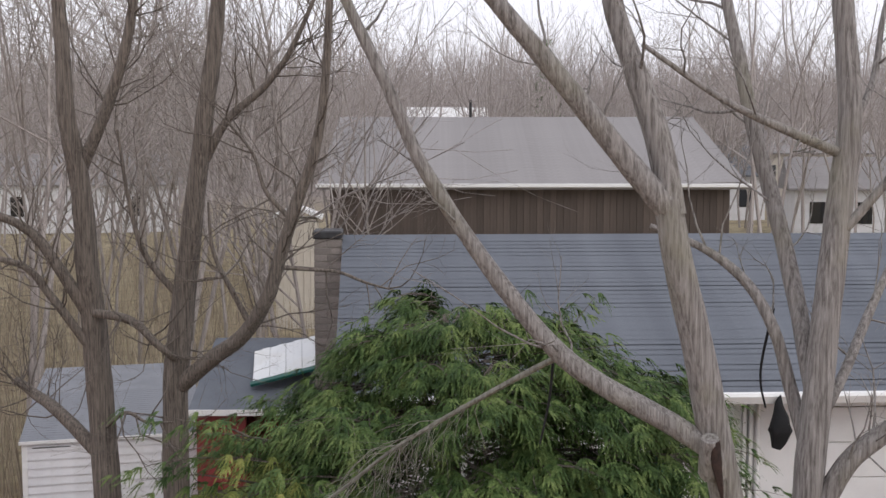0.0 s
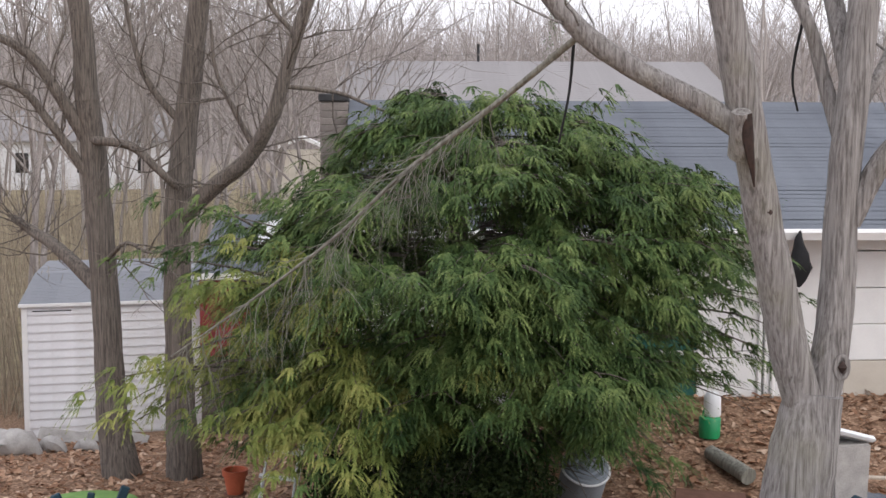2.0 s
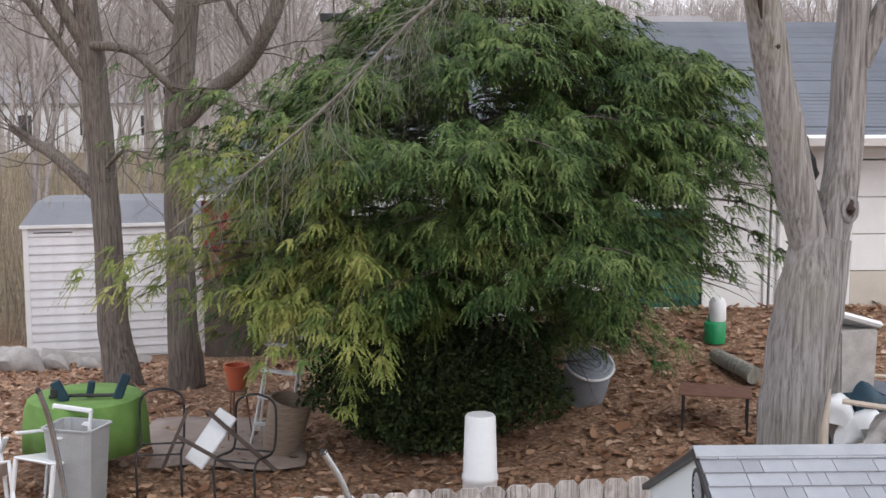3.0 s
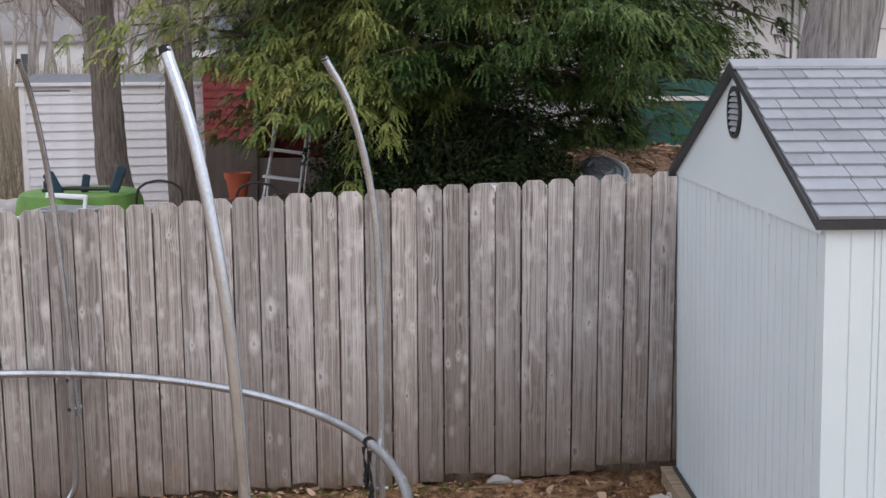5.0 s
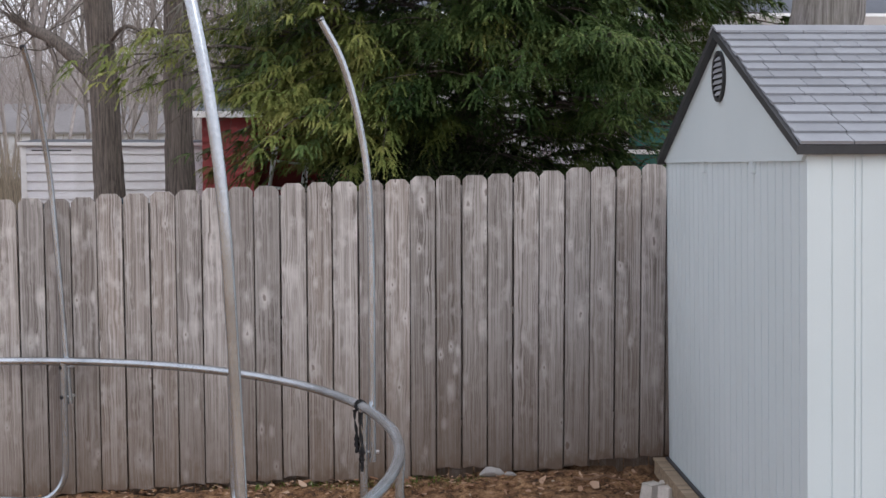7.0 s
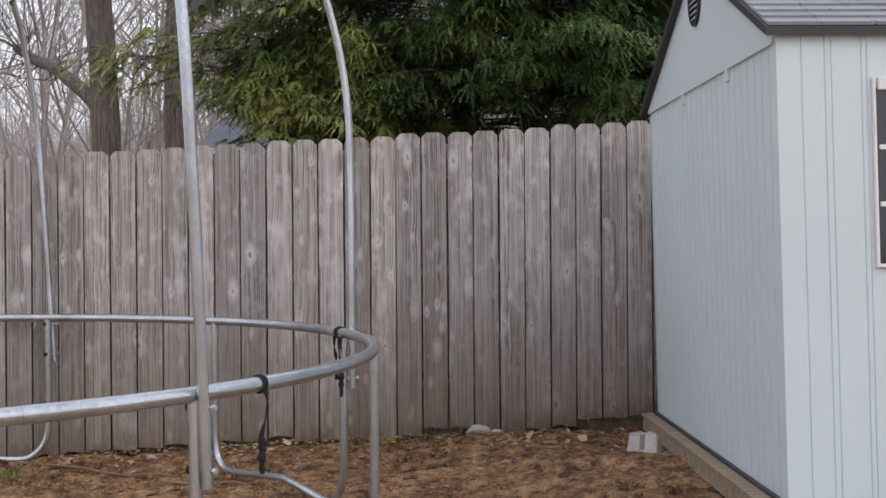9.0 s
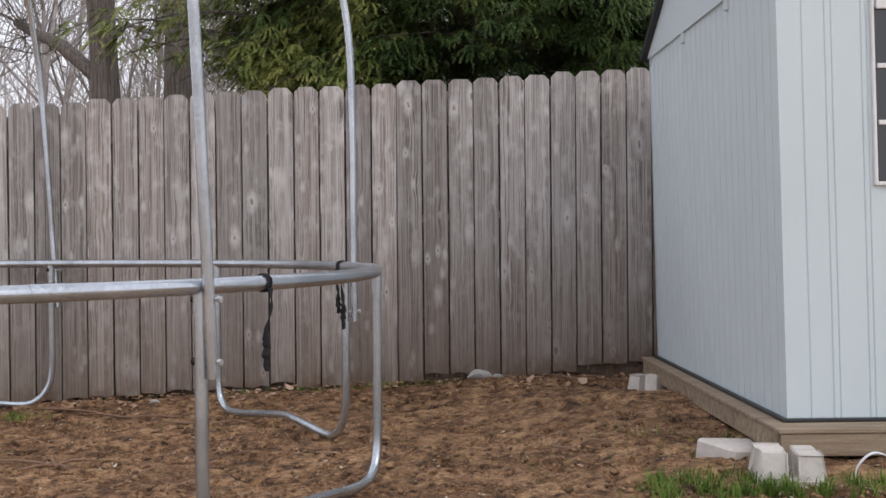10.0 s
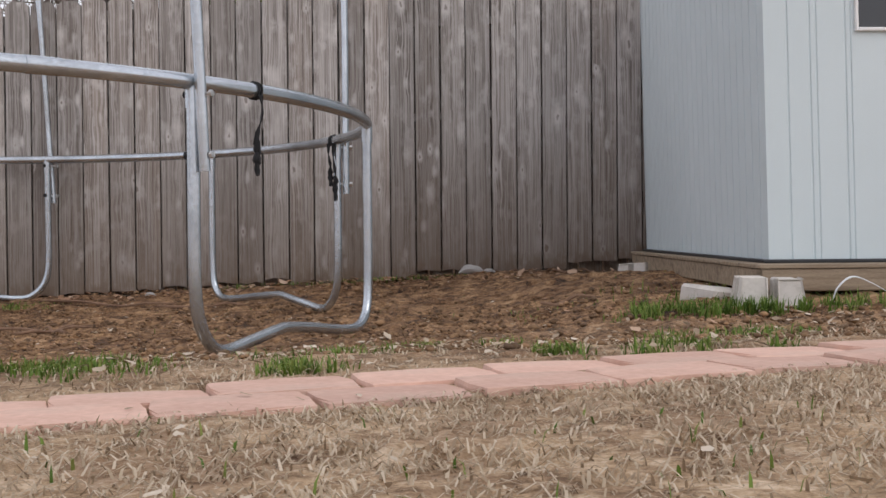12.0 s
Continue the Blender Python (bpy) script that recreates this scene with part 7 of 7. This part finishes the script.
def earth_details():
    rng = np.random.default_rng(77)
    edge_at = lambda x: PATH_AT[1] + (x - PATH_AT[0]) * math.tan(radians(PATH_TURN))
    off_path = lambda x, y: np.abs(y - edge_at(x)) > 0.19
    scatter(rng, 1300, (-4, 3.4, 3.3, 7.5), 0.010, M["chip"], "leaf_scraps", "pale scraps of old leaves on bare earth", "leaves", keep=off_path)
    scatter(rng, 520, (-1.8, 1.6, 2.9, 4.6), 0.014, M["chip"], "leaf_scraps", "pale scraps of old leaves on bare earth", "leaves", keep=off_path)
    scatter(rng, 150, (-0.6, 0.3, 3.45, 4.1), 0.012, M["chip"], "leaf_scraps", "pale scraps of old leaves on bare earth", "leaves", 0.6, keep=off_path)
    scatter(rng, 900, (-4, 3.0, 3.3, 7.5), 0.012, M["leaf"], "leaf_scraps", "brown scraps of old leaves on bare earth", "leaves", keep=off_path)
    scatter(rng, 700, (-3.2, 1.2, 7.2, 7.56), 0.020, M["leaf"], "leaf_scraps", "brown leaves blown along the fence", "leaves")
    scatter(rng, 24000, (-7.5, 7.5, 7.9, 19.0), 0.052, M["leaf"], "leaf_litter", "thick brown fallen leaves", "leaves", 0.5)
    # clods of raked soil: small rounded lumps
    n = 13000
    x, y = rng.uniform(-3.6, 2.2, n), rng.uniform(3.3, 7.55, n)
    k = off_path(x, y)
    x, y = x[k], y[k]
    n = len(x)
    s = (0.003 + 0.013 * rng.random(n) ** 3) * np.where(rng.random(n) < 0.03, 1.7, 1.0)
    lump = np.array([[1, 0, 0], [0.3, 0.95, 0.1], [-0.8, 0.6, 0], [-0.8, -0.6, 0.1], [0.3, -0.95, 0], [0.5, 0.3, 0.55], [-0.35, 0.3, 0.6], [-0.1, -0.45, 0.55], [0, 0, -0.6]])
    v = lump[None] * s[:, None, None] * rng.uniform(0.75, 1.25, (n, 9, 3)) + np.stack([x, y, lie(x, y) + 0.006], -1)[:, None]
    base = (np.arange(n) * 9)[:, None]
    f = np.concatenate([base + np.array([q]) for q in ((0, 1, 5), (1, 2, 6), (1, 6, 5), (2, 3, 6), (3, 7, 6), (3, 4, 7), (4, 0, 5), (4, 5, 7), (5, 6, 7), (1, 0, 8), (2, 1, 8), (3, 2, 8), (4, 3, 8), (0, 4, 8))])
    stuff_mesh("soil_clods", v.reshape(-1, 3), f, M["clod"], "crumbly clods of raked brown soil", "soil", smooth=True)
    # green tufts
    gx, gy = [], []
    for cx, cy, rx, ry, k in ((-0.71, 3.18, 0.07, 0.09, 200), (-0.62, 3.16, 0.05, 0.14, 140), (-0.53, 3.14, 0.07, 0.2, 240), (-0.09, 2.99, 0.03, 0.08, 240), (-0.17, 3.5, 0.09, 0.22, 60), (-0.04, 3.72, 0.03, 0.39, 120), (0.07, 3.95, 0.02, 0.11, 70), (0.29, 3.83, 0.05, 0.15, 70),
                                (0.41, 3.19, 0.03, 0.03, 110), (0.47, 3.21, 0.01, 0.03, 40), (0.55, 3.13, 0.05, 0.08, 80), (0.74, 3.81, 0.04, 0.1, 120), (0.67, 3.24, 0.03, 0.11, 170), (0.94, 3.77, 0.08, 0.17, 260), (0.84, 3.17, 0.04, 0.04, 70), (0.95, 4.74, 0.12, 0.13, 420), (1.15, 4.60, 0.22, 0.07, 620), (1.42, 4.58, 0.2, 0.05, 240),
                                (-2.31, 7.11, 0.10, 0.06, 160),
                                (-0.75, 7.46, 0.35, 0.05, 160), (-0.15, 7.46, 0.25, 0.06, 130), (-2.4, 7.2, 0.2, 0.06, 80), (1.2, 5.1, 0.1, 0.25, 60), (0.15, 6.0, 1.2, 0.8, 40), (0.85, 5.5, 0.3, 0.25, 60)):
        k, rx, ry = int(k * 2.0), rx * 1.8 + 0.03, ry * 1.35
        a, q = rng.uniform(0, 2 * math.pi, k), np.sqrt(rng.random(k)) * rng.uniform(0.75, 1.2, k)
        clump = 0.018
        gx.append(cx + rx * q * np.cos(a) + rng.normal(0, clump, k) * 0.4)
        gy.append(cy + ry * q * np.sin(a) + rng.normal(0, clump, k) * 0.4)
    gx, gy = np.concatenate(gx), np.concatenate(gy)
    k = off_path(gx, gy) & (np.array([noise.noise(Vector((a * 13, b * 13, 2))) for a, b in zip(gx, gy)]) > -0.02)
    gx, gy = gx[k], gy[k]
    lush = (gx > 0.75) & (gy > 4.3)
    blades(rng, gx[~lush], gy[~lush], 0.036, M["grass"], "grass_tufts", "tufts of fresh green grass in bare earth", "grass", 0.0022, 1.3)
    blades(rng, gx[lush], gy[lush], 0.062, M["grass"], "grass_tufts", "longer green grass round the concrete blocks", "grass", 0.0026, 1.1)
    # dead lawn before the path
    n = 80000
    x, y = rng.uniform(-2.0, 2.2, n), rng.uniform(1.25, 4.2, n)
    edge = edge_at(x)
    front = y < edge - 0.15
    keep = front | ((rng.random(n) < 0.3) & (y > edge + 0.17) & (y < edge + 0.9))
    blades(rng, x[keep], y[keep], 0.02, M["straw"], "dead_lawn", "short dead tan lawn grass", "grass", 0.0019, 2.8)
    k = 260
    blades(rng, rng.normal(0.6, 0.9, k), rng.uniform(1.3, 2.4, k), 0.026, M["grass"], "thin_grass", "sparse green blades in the dead lawn", "grass", 0.0022, 0.9)
    scatter(rng, 260, (-1.8, 2.2, 1.2, 2.6), 0.010, M["chip"], "leaf_scraps", "pale scraps of old leaves in the lawn", "leaves")
    # fallen sticks
    for x, y, a, L in ((-1.74, 5.97, -8, 0.5), (-1.70, 5.93, 48, 0.3), (-1.66, 5.92, 130, 0.25), (-1.8, 7.08, -20, 0.9), (0.80, 7.42, 14, 0.3), (0.62, 5.6, -10, 0.25), (-1.2, 6.75, -14, 0.5)):
        bm = bmesh.new()
        c, s = math.cos(radians(a)), math.sin(radians(a))
        tube(bm, [(x + c * L * q, y + s * L * q, float(lie(x + c * L * q, y + s * L * q)) + 0.018 + 0.012 * math.sin(9 * q + x)) for q in (-0.5, -0.2, 0.1, 0.3, 0.5)], (0.008, 0.004), 6, 0.2)
        tagged(part("stick", bm, M["stick"], smooth=True), "thin fallen brown stick on the earth", "stick", "fallen sticks")
    for x, y, s in ((0.2, 7.5, 0.075), (0.30, 7.48, 0.035), (-1.62, 7.3, 0.03)):
        bm = bmesh.new()
        z = float(lie(x, y)) + 0.012
        tube(bm, [(x - s, y, z), (x - 0.4 * s, y, z + 0.22 * s), (x + 0.4 * s, y, z + 0.2 * s), (x + s, y, z)], (0.1 * s, 0.4 * s, 0.36 * s, 0.1 * s), 9, 0.3)
        tagged(part("stone", bm, M["stone"], smooth=True), "pale stone lying at the foot of the fence", "stone", "stones by the fence")


# ---- build ----
fence()
trampoline()
strap(-26.7, 1, ((0.0, 0.24),), 3, 2)
strap(26.6, -1, ((0.012, 0.20), (-0.054, 0.27)), 5, 3)
storage_shed()
around_the_shed()
big_tree()
tree_pair()
conifer()
evergreen_shrub()
white_shed()
red_shed()
house()
far_hall()
far_house((27.0, 78.0, 1.0), (9, 7, 3.6), -10, M["siding"], M["far_roof"], "pale white house beyond the woods")
far_house((20.0, 95.0, 1.2), (10, 8, 4.0), 5, M["siding"], M["asphalt_roof"], "white house with a dark roof beyond the trees")
far_house((-30.0, 92.0, 0.6), (14, 8, 3.9), 8, M["siding"], M["far_roof"], "long pale building behind the bare trees")
far_house((36.0, 120.0, 2.0), (12, 8, 5.0), -6, M["cream"], M["far_roof"], "cream house on the far slope")
far_house((-1.0, 112.0, 1.4), (7, 4, 8.8), 2, M["siding"], M["white"], "white-roofed building behind the long hall")
far_cabin()
far_pine()
woods()
yard_things()
earth_details()
path()
